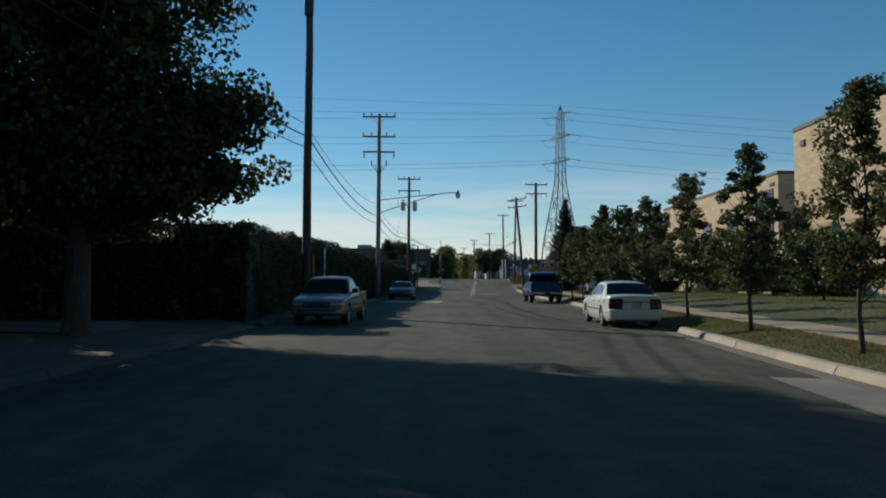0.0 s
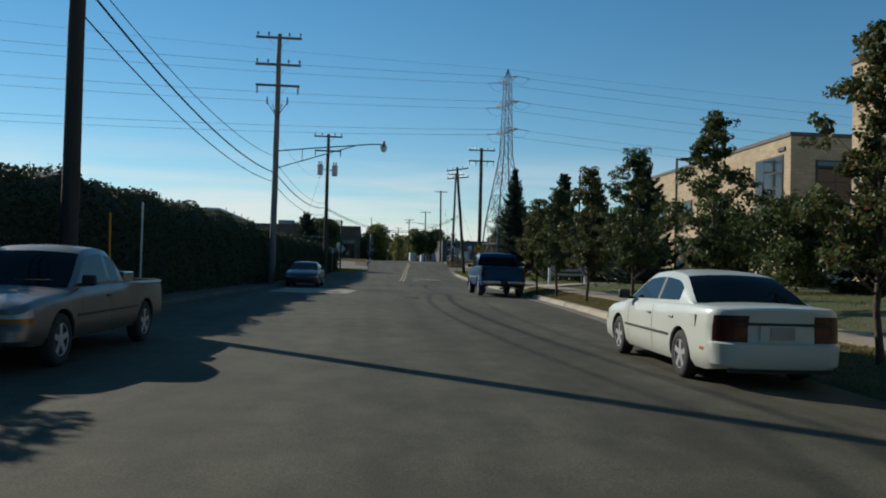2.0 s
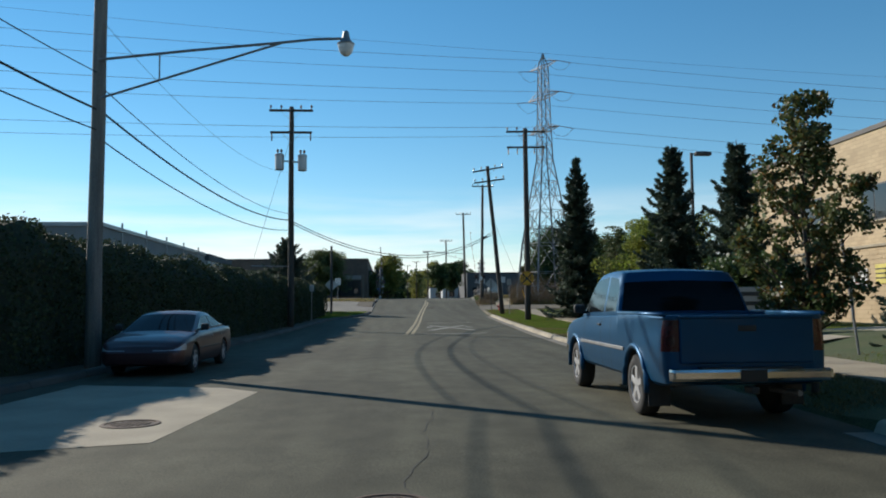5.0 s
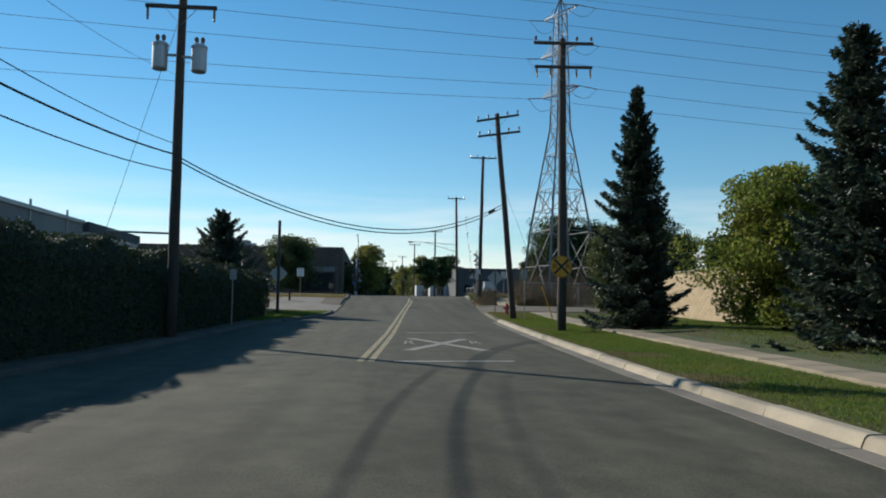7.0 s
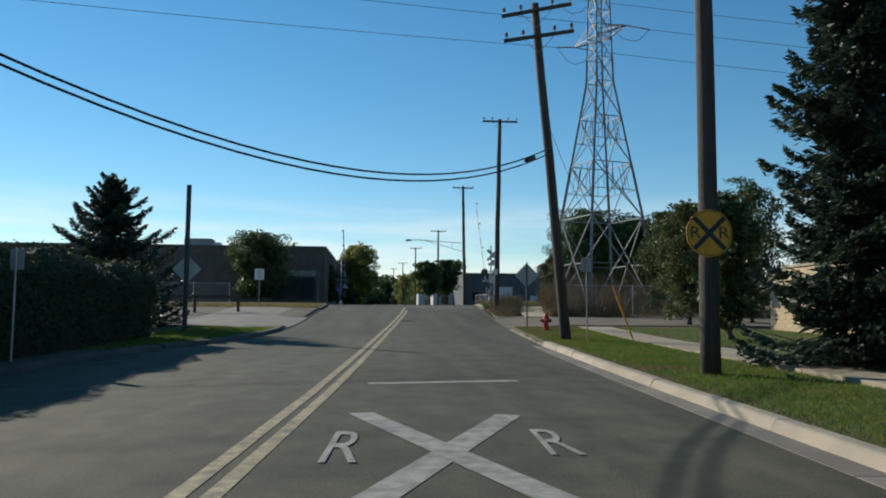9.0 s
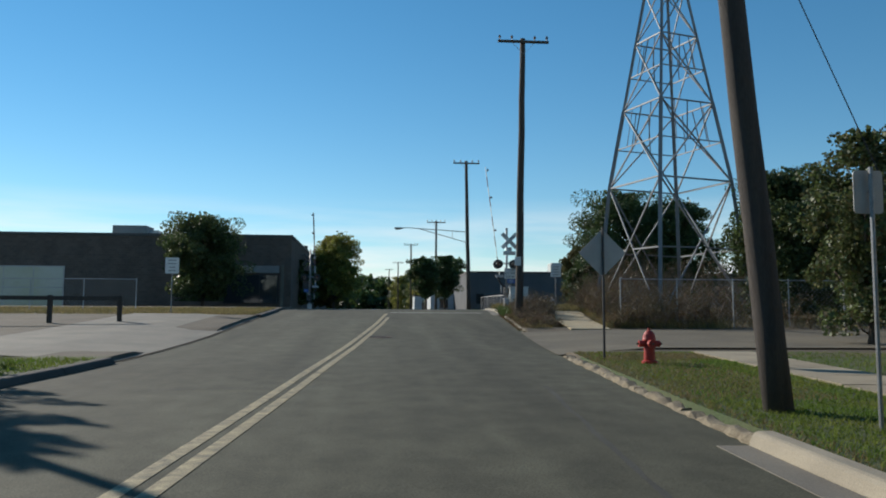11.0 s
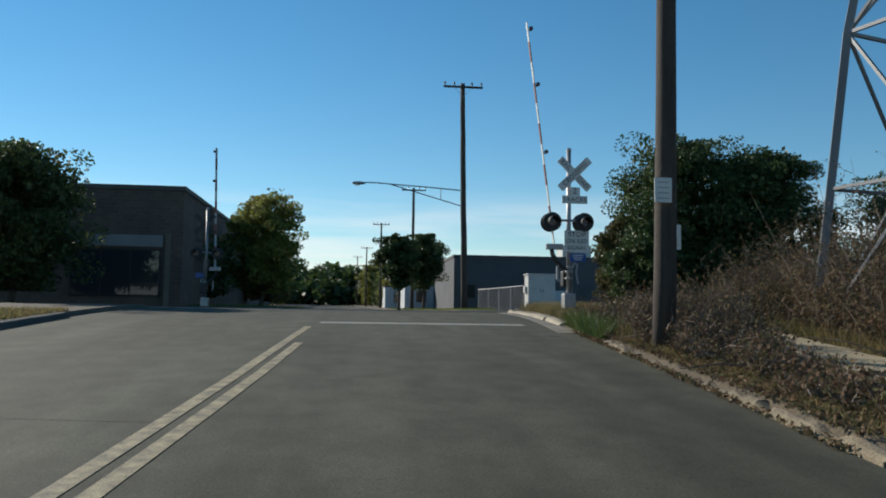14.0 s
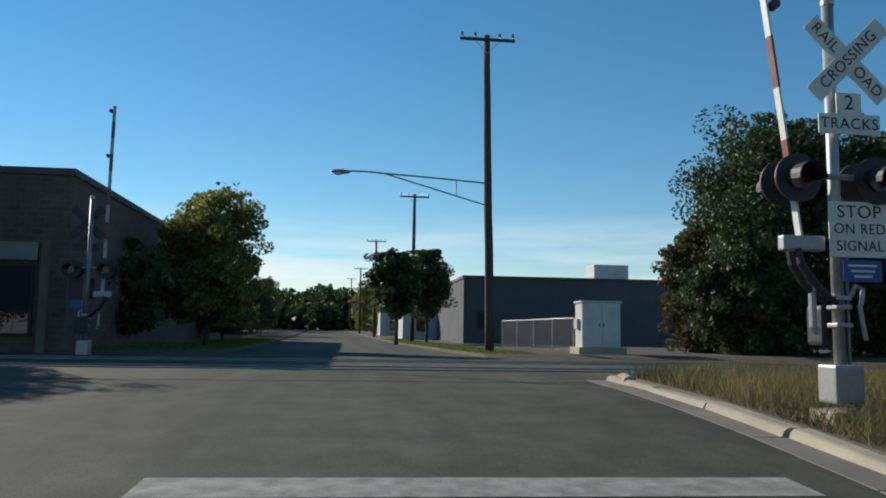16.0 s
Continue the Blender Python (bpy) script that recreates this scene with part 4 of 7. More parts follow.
def make_tower():
    """A lattice transmission tower with three levels of arms."""
    cx, cy, z0 = 21.9, 133.0, ground_z(21.9, 133) - 0.1
    ob = thing("transmission_tower", "tall galvanised steel lattice transmission tower", "pylon", pose(cx, cy, 0))
    levels = [z0, 9.3, 13.3, 16.8, 19.5, 21.3, 22.9, 24.9, 27.0, 28.9, 30.8]
    hd = lambda z: float(np.interp(z, (3, 9.3, 19.5, 32), (3.8, 3.0, 1.0, 0.6)))
    ang = [radians(a) for a in (62, 152, 242, 332)]
    corner = lambda i, z: Vector((hd(z) * math.cos(ang[i % 4]), hd(z) * math.sin(ang[i % 4]), z))
    for i in range(4):
        for za, zb in zip(levels[:-1], levels[1:]):
            w = 0.17 if za < 10 else 0.13 if za < 20 else 0.085
            part("leg", bm_beam(corner(i, za), corner(i, zb), w, w), M_TOWER, ob)
    for i in range(4):
        for k, (za, zb) in enumerate(zip(levels[:-1], levels[1:])):
            w = 0.065 if za < 12 else 0.055 if za < 18 else 0.045
            part("brace", bm_beam(corner(i, za), corner(i + 1, zb), w, w), M_TOWER, ob)
            part("brace", bm_beam(corner(i + 1, za), corner(i, zb), w, w), M_TOWER, ob)
            if k != 0:
                part("girt", bm_beam(corner(i, za), corner(i + 1, za), w * 1.15, w * 1.15), M_TOWER, ob)
            if k in (1, 2):
                mid = (corner(i, za) + corner(i + 1, zb)) / 2
                part("strut", bm_beam(mid, (corner(i, zb) + corner(i + 1, zb)) / 2, 0.055, 0.055), M_TOWER, ob)
                zm = (za + zb) / 2
                part("girt", bm_beam(corner(i, zm), corner(i + 1, zm), 0.05, 0.05), M_TOWER, ob)
                for u in (0.25, 0.75):
                    part("strut", bm_beam(corner(i, zm).lerp(corner(i + 1, zm), u), corner(i, zb).lerp(corner(i + 1, zb), u), 0.035, 0.035), M_TOWER, ob)
            if k == 0:
                zl = 5.9
                part("strut", bm_beam(corner(i, zl), corner(i, za).lerp(corner(i + 1, zb), 0.5), 0.07, 0.07), M_TOWER, ob)
                part("strut", bm_beam(corner(i + 1, zl), corner(i + 1, za).lerp(corner(i, zb), 0.5), 0.07, 0.07), M_TOWER, ob)
    b = bmesh.new()
    for i in range(4):
        bm_beam(corner(i, 30.8), (0, 0, 32.5), 0.1, 0.1, bm=b)
    part("peak", b, M_TOWER, ob)
    # an angle tower: the line comes in from one side and leaves on another, held by strain insulators
    arm_d, way_in, way_out = Vector((0.45, -0.89, 0)), Vector((-0.915, -0.40, 0)), Vector((0.997, -0.03, 0))
    for z, half in ((30.8, 2.6), (27.0, 3.0), (22.9, 2.8)):
        for sgn in (-1, 1):
            tip = arm_d * (half * sgn) + Vector((0, 0, z + 0.1))
            b = bmesh.new()
            for i in range(4):
                bm_beam(corner(i, z), tip, 0.06, 0.06, bm=b)
                bm_beam(corner(i, z + 0.9) if z < 30 else Vector((0, 0, 31.9)), tip, 0.04, 0.04, bm=b)
            part("crossarm", b, M_TOWER, ob)
            ends = []
            for way, far in ((way_in, -3.0), (way_out, 0.0)):
                end = tip + way * 1.7 + Vector((0, 0, -0.28))
                prof = []
                for q in range(9):
                    prof += [(0.03, q * 0.2), (0.085, q * 0.2 + 0.05), (0.03, q * 0.2 + 0.1)]
                part("insulator", bm_lathe(prof, look(tip, tip * 2 - end), 7), M_PORC, ob)
                ends.append(end)
                a = Vector((cx, cy, 0)) + end
                wire("conductor", a, a + way * 250 + Vector((0, 0, far)), 6.0, 0.02, M_WIRE_FAR, "thin transmission line conductor high overhead", 40)
            low = (ends[0] + ends[1]) / 2 + arm_d * (0.3 * sgn) + Vector((0, 0, -1.1))
            part("jumper", bm_tube([ends[0], ends[0].lerp(low, 0.6) + Vector((0, 0, -0.25)), low, ends[1].lerp(low, 0.6) + Vector((0, 0, -0.25)), ends[1]], 0.02, 5), M_WIRE_FAR, ob)
    for way, far in ((way_in, -2.2), (way_out, 0.0)):
        wire("conductor", (cx, cy, 32.5), Vector((cx, cy, 32.5 + far)) + way * 250, 5.0, 0.013, M_WIRE_FAR, "thin transmission shield wire high overhead", 40)


make_tower()

# ---- trees, hedge, shrubs ----
def tree(x, y, height, base, radius, leaf, n, size, seed, trunk_r=0.12, label="", clumps=26, shape="round", category="tree", group="", name="tree", extra=None, spread=0.28, z0=None, lean=(0, 0), inner=45, more=()):
    """A tapered trunk with limbs, and a crown of many leaves in uneven clumps. base: height of the lowest leaves."""
    rng = np.random.default_rng(seed)
    ob = thing(name, label, category, pose(x, y, (ground_z(x, y) if z0 is None else z0) - 0.03), group)
    ch = height - base
    cs = []
    for i in range(clumps):
        t = (i + 0.5) / clumps
        if shape == "narrow":
            t = t ** 1.45
        z = base + ch * (0.06 + 0.9 * t)
        if shape == "round":
            prof = math.sqrt(max(0.05, 1 - (2 * t - 0.85) ** 2 / 1.35))
        elif shape == "narrow":
            prof = (1.12 if t < 0.45 else 1.12 - 1.75 * (t - 0.45)) * min(1.0, 0.62 + 2.6 * t)
        else:
            prof = math.sqrt(max(0.04, 1 - (2 * t - 1) ** 2))
        a = i * 2.39996 + rng.uniform(-0.4, 0.4)
        rr = radius * prof * rng.uniform(0.45, 1.0) * (0.85 if i % 3 else 0.35)
        cs.append(Vector((rr * math.cos(a) + lean[0] * t, rr * math.sin(a) + lean[1] * t, z + rng.uniform(-0.04, 0.04) * ch)))
    cs += [Vector(c) for c in more]
    clumps = len(cs)
    b = bmesh.new()
    top = Vector((lean[0] * 0.9, lean[1] * 0.9, base + ch * 0.82))
    pts = [Vector((0, 0, -0.2)), Vector((0, 0, 0.15)), Vector((rng.uniform(-.05, .05), rng.uniform(-.05, .05), base * 0.6)), Vector((0, 0, base)).lerp(top, 0.15), Vector((rng.uniform(-.1, .1), rng.uniform(-.1, .1), 0)) + Vector((0, 0, base)).lerp(top, 0.55), top]
    bm_tube(pts, [trunk_r * 1.35, trunk_r * 1.08, trunk_r * 0.92, trunk_r * 0.8, trunk_r * 0.45, trunk_r * 0.12], 9, bm=b)
    for c in cs:
        zs = max(base * 0.75, c.z - (Vector((c.x, c.y, 0)).length * 0.75 + 0.2))
        zs = min(zs, base + ch * 0.7)
        s = Vector((0, 0, base)).lerp(top, max(0, (zs - base) / max(0.1, top.z - base))) if zs > base else Vector((0, 0, zs))
        m = s.lerp(c, 0.5) + Vector((0, 0, -0.06 * ch * 0.3))
        bm_tube([s, m, c], [trunk_r * 0.36, trunk_r * 0.22, trunk_r * 0.07], 5, bm=b)
    part("trunk", b, M_BARK, ob, smooth=True)
    per = int(n * 2.6) // clumps
    pos, core = [], []
    for c in cs:
        rad = radius * spread * rng.uniform(0.75, 1.3)
        sub = rng.normal(size=(5, 3)) * rad * 0.62
        core.append(np.array(c) + np.clip(rng.normal(size=(inner, 3)), -1.5, 1.5) * rad * 0.42)
        for s in sub:
            k = rng.normal(size=(per // 5, 3))
            k *= np.minimum(1, 1.5 / (np.linalg.norm(k, axis=1) + 1e-6))[:, None] * rad * 0.48
            k[:, 2] *= 0.7
            pos.append(np.array(c) + s + k)
    pos = np.concatenate(pos)
    pos[:, 2] = np.maximum(pos[:, 2], base * 0.8)
    over = pos[:, 2] > height
    pos[over, 2] = height - 0.6 * (pos[over, 2] - height)
    core = np.concatenate(core)
    core[:, 2] = np.maximum(core[:, 2], base)
    sizes = np.concatenate([np.full(len(pos), size), np.full(len(core), min(size * 1.9, radius * 0.22))])
    pos = np.concatenate([pos, core])
    mats, ids = [leaf], None
    if extra:
        mats = [leaf, extra]
        ids = (rng.uniform(size=len(pos)) < 0.22).astype(int)
    quads_mesh("crown", pos, sizes, leaf, rng, ob, aspect=0.8, mats=mats, ids=ids)
    return ob


def sprays_mesh(name, centres, ways, lengths, aspect, material, rng, parent):
    """Needle sprays: narrow bent blades lying along given directions."""
    n = len(centres)
    a = ways / (np.linalg.norm(ways, axis=1)[:, None] + 1e-9)
    b = np.cross(a, rng.normal(size=(n, 3)) * (0.6, 0.6, 1.2))
    b /= np.linalg.norm(b, axis=1)[:, None] + 1e-9
    ln = lengths[:, None]
    l, w, up = a * ln * 0.5, b * ln * 0.5 * aspect, np.cross(a, b) * ln * 0.12
    v = np.stack([centres - l, centres - w + up, centres + l, centres + w + up], 1).reshape(-1, 3)
    me = bpy.data.meshes.new(name)
    me.vertices.add(4 * n)
    me.vertices.foreach_set("co", v.ravel())
    me.loops.add(4 * n)
    me.loops.foreach_set("vertex_index", np.arange(4 * n))
    me.polygons.add(n)
    me.polygons.foreach_set("loop_start", np.arange(n) * 4)
    me.polygons.foreach_set("loop_total", np.full(n, 4))
    me.materials.append(material)
    me.update(calc_edges=True)
    ob = new(name, me)
    ob.parent = parent
    return ob


def spruce(x, y, height, radius, seed, label, n_scale=1.0, z0=None):
    """A conifer: whorls of sagging boughs with upturned tips, each set with side twigs and needle sprays."""
    rng = np.random.default_rng(seed)
    ob = thing("spruce_tree", label, "tree", pose(x, y, (ground_z(x, y) if z0 is None else z0) - 0.03))
    b = bmesh.new()
    bm_tube([(0, 0, -0.2), (0, 0, height * 0.5), (0, 0, height)], [0.19, 0.1, 0.015], 8, bm=b)
    pos, way, siz = [], [], []
    z = 0.25
    while z < height - 0.25:
        t = z / height
        reach = radius * (1 - t) ** 0.82 * rng.uniform(0.86, 1.08) + 0.12
        nb = max(5, int(6 * (1 - t) + 5))
        a0 = rng.uniform(0, 6.28)
        for k in range(nb):
            a = a0 + 2 * math.pi * (k + rng.uniform(-0.32, 0.32)) / nb
            rr = reach * rng.uniform(0.55, 1.22)
            zz = z + rng.uniform(-0.16, 0.16) * (t < 0.95)
            out, side = np.array((math.cos(a), math.sin(a), 0.0)), np.array((-math.sin(a), math.cos(a), 0.0))
            rise = -0.26 * (1 - t) + 0.42 * t
            path = lambda u: out * (rr * u) + np.array((0, 0, zz + rr * (rise * u - 0.10 * math.sin(u * math.pi) + 0.14 * u ** 4)))
            if rr > 0.3:
                bm_tube([path(0), path(0.5), path(1)], [0.03, 0.016, 0.005], 4, caps=False, bm=b)
            m = int((95 * rr + 30) * n_scale)
            u = rng.uniform(0.08, 1.0, m) ** 0.75
            p = np.array([path(v) for v in u])
            half = (0.05 + 0.34 * rr * np.minimum(1.0, 1.6 * (1.04 - u))) * np.minimum(1, u * 3)
            sd = rng.uniform(-1, 1, m)
            p += side * (sd * half)[:, None]
            p[:, 2] += rng.normal(size=m) * 0.025 - 0.09 * np.abs(sd) * half - rng.exponential(0.045, m)
            d = out * 0.85 + side * (np.sign(sd) * 0.75)[:, None] + rng.normal(size=(m, 3)) * 0.35
            d[:, 2] += -0.25 + 0.5 * (u > 0.9)
            pos.append(p)
            way.append(d)
            siz.append(rng.uniform(0.13, 0.27, m))
        z += rng.uniform(0.26, 0.40) * (1.15 - 0.5 * t)
    m = int(1500 * height / 8)
    t = rng.uniform(0, 0.93, m)
    a, r = rng.uniform(0, 6.28, m), radius * (1 - t) ** 0.9 * 0.55 * rng.uniform(0.1, 1, m)
    pos.append(np.stack([r * np.cos(a), r * np.sin(a), t * height + 0.2], 1))
    way.append(np.stack([np.cos(a), np.sin(a), rng.normal(size=m) * 0.3 - 0.3], 1))
    siz.append(rng.uniform(0.3, 0.5, m))
    part("trunk", b, M_BARK, ob)
    sprays_mesh("needles", np.concatenate(pos), np.concatenate(way), np.concatenate(siz), 0.34, M_SPRUCE, rng, ob)
    return ob


# big oak beside the shaded driveway; its neighbour and two unseen oaks are added for shade
OAK_LOW = [(1.6 * k - 1.9 + 0.5 * (j % 2), 1.1 * j - 1.2, 3.3 + 0.35 * ((k + j) % 3)) for k in range(4) for j in range(3) if k < 3 or j == 1]
OAK_BOUGH = [(1.2, -0.3, 5.5), (1.9, -0.5, 5.4), (2.6, -0.4, 5.3), (3.2, -0.6, 5.2), (3.75, -0.5, 5.1), (2.6, 0.4, 4.9), (1.6, 0.5, 4.3), (2.4, 0.2, 4.2), (1.9, -0.6, 3.7), (2.9, -0.2, 4.75)]
tree(-8.4, 19.0, 12.0, 2.9, 3.75, M_OAK, 30000, 0.15, 11, 0.3, "large dark oak with spreading crown turning brown", clumps=62, extra=M_OAK_RED, spread=0.24, name="oak_tree", inner=110, more=OAK_LOW + OAK_BOUGH)
# shade-casting oaks; the last two stand unseen behind the start, added to deepen shade
for x, y, h, r, s in ((-15.0, 16.5, 14.0, 7.0, 12), (-12.5, 5.5, 13.5, 5.2, 13), (-11.5, -7.0, 14.0, 5.5, 14)):
    tree(x, y, h, 2.6, r, M_OAK, 13000, 0.28, s, 0.34, "large dark oak added to shade the street", clumps=60, spread=0.26, name="oak_tree", inner=110, group="oaks shading the street")

YOUNG = ((7.5, 13.7, 4.9, 21, 1.25), (7.8, 19.2, 4.6, 22, 1.1), (8.12, 24.9, 4.6, 23, 1.1), (8.35, 30.6, 4.5, 24, 1.1), (8.6, 36.2, 4.5, 28, 1.15), (8.78, 41.4, 4.6, 25, 1.15), (9.03, 46.7, 4.4, 26, 1.1), (9.2, 51.2, 4.4, 27, 1.15))
for x, y, h, s, r in YOUNG:
    tree(x, y, h, 1.15, r * 0.95, M_YOUNG, 4200, 0.076, s, 0.05, "young street tree with thin trunk and patchy browning leaves", clumps=50, shape="narrow", inner=12, group="young street trees on the verge", name="street_tree", extra=M_OAK_RED if s % 2 else None, spread=0.17)

for x, y, h, r, s in ((-12.8, 24.0, 5.6, 2.4, 71), (-15.0, 21.5, 6.0, 2.6, 72)):
    tree(x, y, h, 0.3, r, M_DARKTREE, 5000, 0.2, s, 0.08, "dense dark shrub in the shade of the oaks", clumps=30, shape="ball", category="shrub", name="shrub", spread=0.3, group="shrubs before the shaded house")
spruce(15.7, 92.0, 10.8, 2.35, 31, "tall blue-green spruce with boughs to the ground", 1.15)
spruce(17.2, 78.2, 8.8, 2.7, 32, "dark green spruce on the lawn", 1.15)
spruce(18.6, 74.0, 8.2, 2.6, 33, "dark green spruce on the lawn", 1.15)
spruce(16.2, 56.5, 6.4, 2.3, 35, "broad dark spruce on the lawn by the entrance", 1.5)
spruce(20.2, 43.0, 4.9, 1.9, 36, "dark conical evergreen beside the tan building", 1.4)
spruce(-6.1, 112.4, 6.8, 3.9, 34, "dark spruce behind the hedge", 1.4)
tree(19.8, 87.2, 6.15, 0.25, 3.3, M_BUSH, 19000, 0.135, 41, 0.09, "broad yellow-green shrub on the lawn", clumps=40, shape="ball", category="shrub", name="shrub", spread=0.26)
for x, y, h, r, s in ((16.5, 33.0, 2.8, 1.9, 43), (17.5, 43.5, 3.6, 2.2, 44), (15.6, 67.0, 2.6, 1.6, 45), (17.5, 26.5, 2.6, 1.7, 46), (20.0, 54.0, 3.6, 2.2, 47)):
    tree(x, y, h, 0.3, r, M_DARKTREE if s % 2 else M_YOUNG, 3500, 0.16, s, 0.05, "dense dark evergreen shrub on the lawn", clumps=24, shape="ball", category="shrub", name="shrub", spread=0.32, group="shrubs on the lawn")
for x, y, h, r, s, m_ in ((26.5, 130.5, 7.0, 3.2, 51, M_YOUNG), (31.2, 134.0, 7.0, 3.8, 52, M_DARKTREE), (37.0, 128.0, 6.4, 3.6, 53, M_DARKTREE), (26.6, 119.5, 8.2, 2.4, 55, M_YOUNG), (22.0, 117.0, 6.4, 2.0, 56, M_YOUNG), (18.3, 104.0, 5.2, 1.35, 68, M_DARKTREE)):
    tree(x, y, h, 0.4, r, m_, 15000 if r > 2.6 else 5200, 0.15, s, 0.12, "dense self-sown tree on the lawn beside the tower", clumps=44, inner=90 if r > 2.6 else 10, extra=None if r > 2.6 else M_WEED3, shape="ball", spread=0.27, group="trees by the tower")
for x, y, h, r, s, m_ in ((30.6, 169.4, 11.6, 5.2, 57, M_DARKTREE), (35.0, 167.0, 10.3, 4.8, 58, M_DARKTREE), (27.0, 170.5, 6.2, 2.2, 59, M_WEED3), (44.0, 163.0, 9.0, 4.6, 60, M_DARKTREE), (27.2, 166.2, 5.5, 2.6, 63, M_DARKTREE)):
    tree(x, y, h, 0.1, r, m_, 24000 if r > 3 else 9000, 0.19, s, 0.2, "large dark tree beyond the crossing", clumps=60, inner=110, shape="ball", spread=0.25, group="dark trees beyond the crossing")
tree(3.0, 170.4, 7.2, 1.2, 2.9, M_YTREE, 11000, 0.17, 61, 0.13, "tree with yellowing leaves beside the street", clumps=36, extra=M_YTREE, spread=0.26)
tree(-0.5, 168.0, 4.6, 0.7, 2.6, M_DARKTREE, 4000, 0.22, 64, 0.1, "low dark tree beside the brick building", clumps=24, shape="ball", spread=0.3)
tree(1.5, 185.0, 4.4, 0.7, 2.2, M_OAK_RED, 2600, 0.24, 65, 0.1, "small tree turning brown along the far street", clumps=20, spread=0.3)
tree(-5.9, 155.0, 7.0, 0.9, 3.6, M_YOUNG, 14000, 0.17, 62, 0.16, "round green tree before the brick building", clumps=44, shape="ball", spread=0.25)
for x, y, h, r, s in ((13.0, 190.5, 6.6, 2.1, 66), (15.6, 194.5, 7.2, 2.3, 67)):
    tree(x, y, h, 2.2, r, M_DARKTREE, 4200, 0.22, s, 0.14, "round clipped dark tree by the far street", clumps=26, shape="ball", spread=0.3, group="round trees by the far street")
rngf = np.random.default_rng(5)
for i in range(34):
    side = -1 if i % 2 else 1
    y = 205 + i * 5.0
    if side > 0 and y < 235:
        continue
    x = (-1.5 if side < 0 else 16.0) - 0.03 * (y - 160) + side * rngf.uniform(1, 7)
    tree(x, y, rngf.uniform(7, 11), 0.3, rngf.uniform(3.2, 4.6), (M_DARKTREE, M_YTREE, M_YOUNG)[i % 3], 3600, 0.30, 100 + i, 0.15, "distant tree along the far street", clumps=24, shape="ball", spread=0.28, group="trees along the far street")


def far_woods():
    """The tree line that closes the distance, as one mass of leaves; unseen nearer trees behind the start are added to
    darken reflections.
    """
    rng = np.random.default_rng(77)
    pos = []
    for i in range(300):
        a = -180 + 360 * i / 300 + rng.uniform(-0.4, 0.4)
        # beyond 95 degrees: unseen trees set near and tall to block low sky light
        d = rng.uniform(300, 380) if abs(a) < 95 else rng.uniform(60, 95)
        x, y = 8 + d * math.sin(radians(a)), 60 + d * math.cos(radians(a)) - (60 if abs(a) >= 95 else 0)
        h, r = (rng.uniform(11, 15) if abs(a) < 14 else rng.uniform(6, 10) if abs(a) < 95 else rng.uniform(10, 15)), rng.uniform(5, 8)
        k = rng.normal(size=(520, 3))
        k /= np.linalg.norm(k, axis=1)[:, None]
        k *= rng.uniform(0.35, 1.05, (520, 1))
        pos.append(np.array((x, y, H(y) + h * 0.48)) + k * (r, r, h * 0.52))
    for i in range(60):
        x, y = 4 + rng.uniform(-45, 45), rng.uniform(330, 400)
        h, r = rng.uniform(7, 13), rng.uniform(4, 7)
        k = rng.normal(size=(420, 3))
        k *= (rng.uniform(0.3, 1.05, (420, 1)) / np.linalg.norm(k, axis=1)[:, None])
        pos.append(np.array((x, y, H(y) + h * 0.46)) + k * (r, r, h * 0.54))
    ob = quads_mesh("far_woods", np.concatenate(pos), 2.1, M_DARKTREE, rng, aspect=0.8)
    tagged(ob, "dark tree line closing the horizon, unseen behind the start", "woods", kind="stuff")


far_woods()


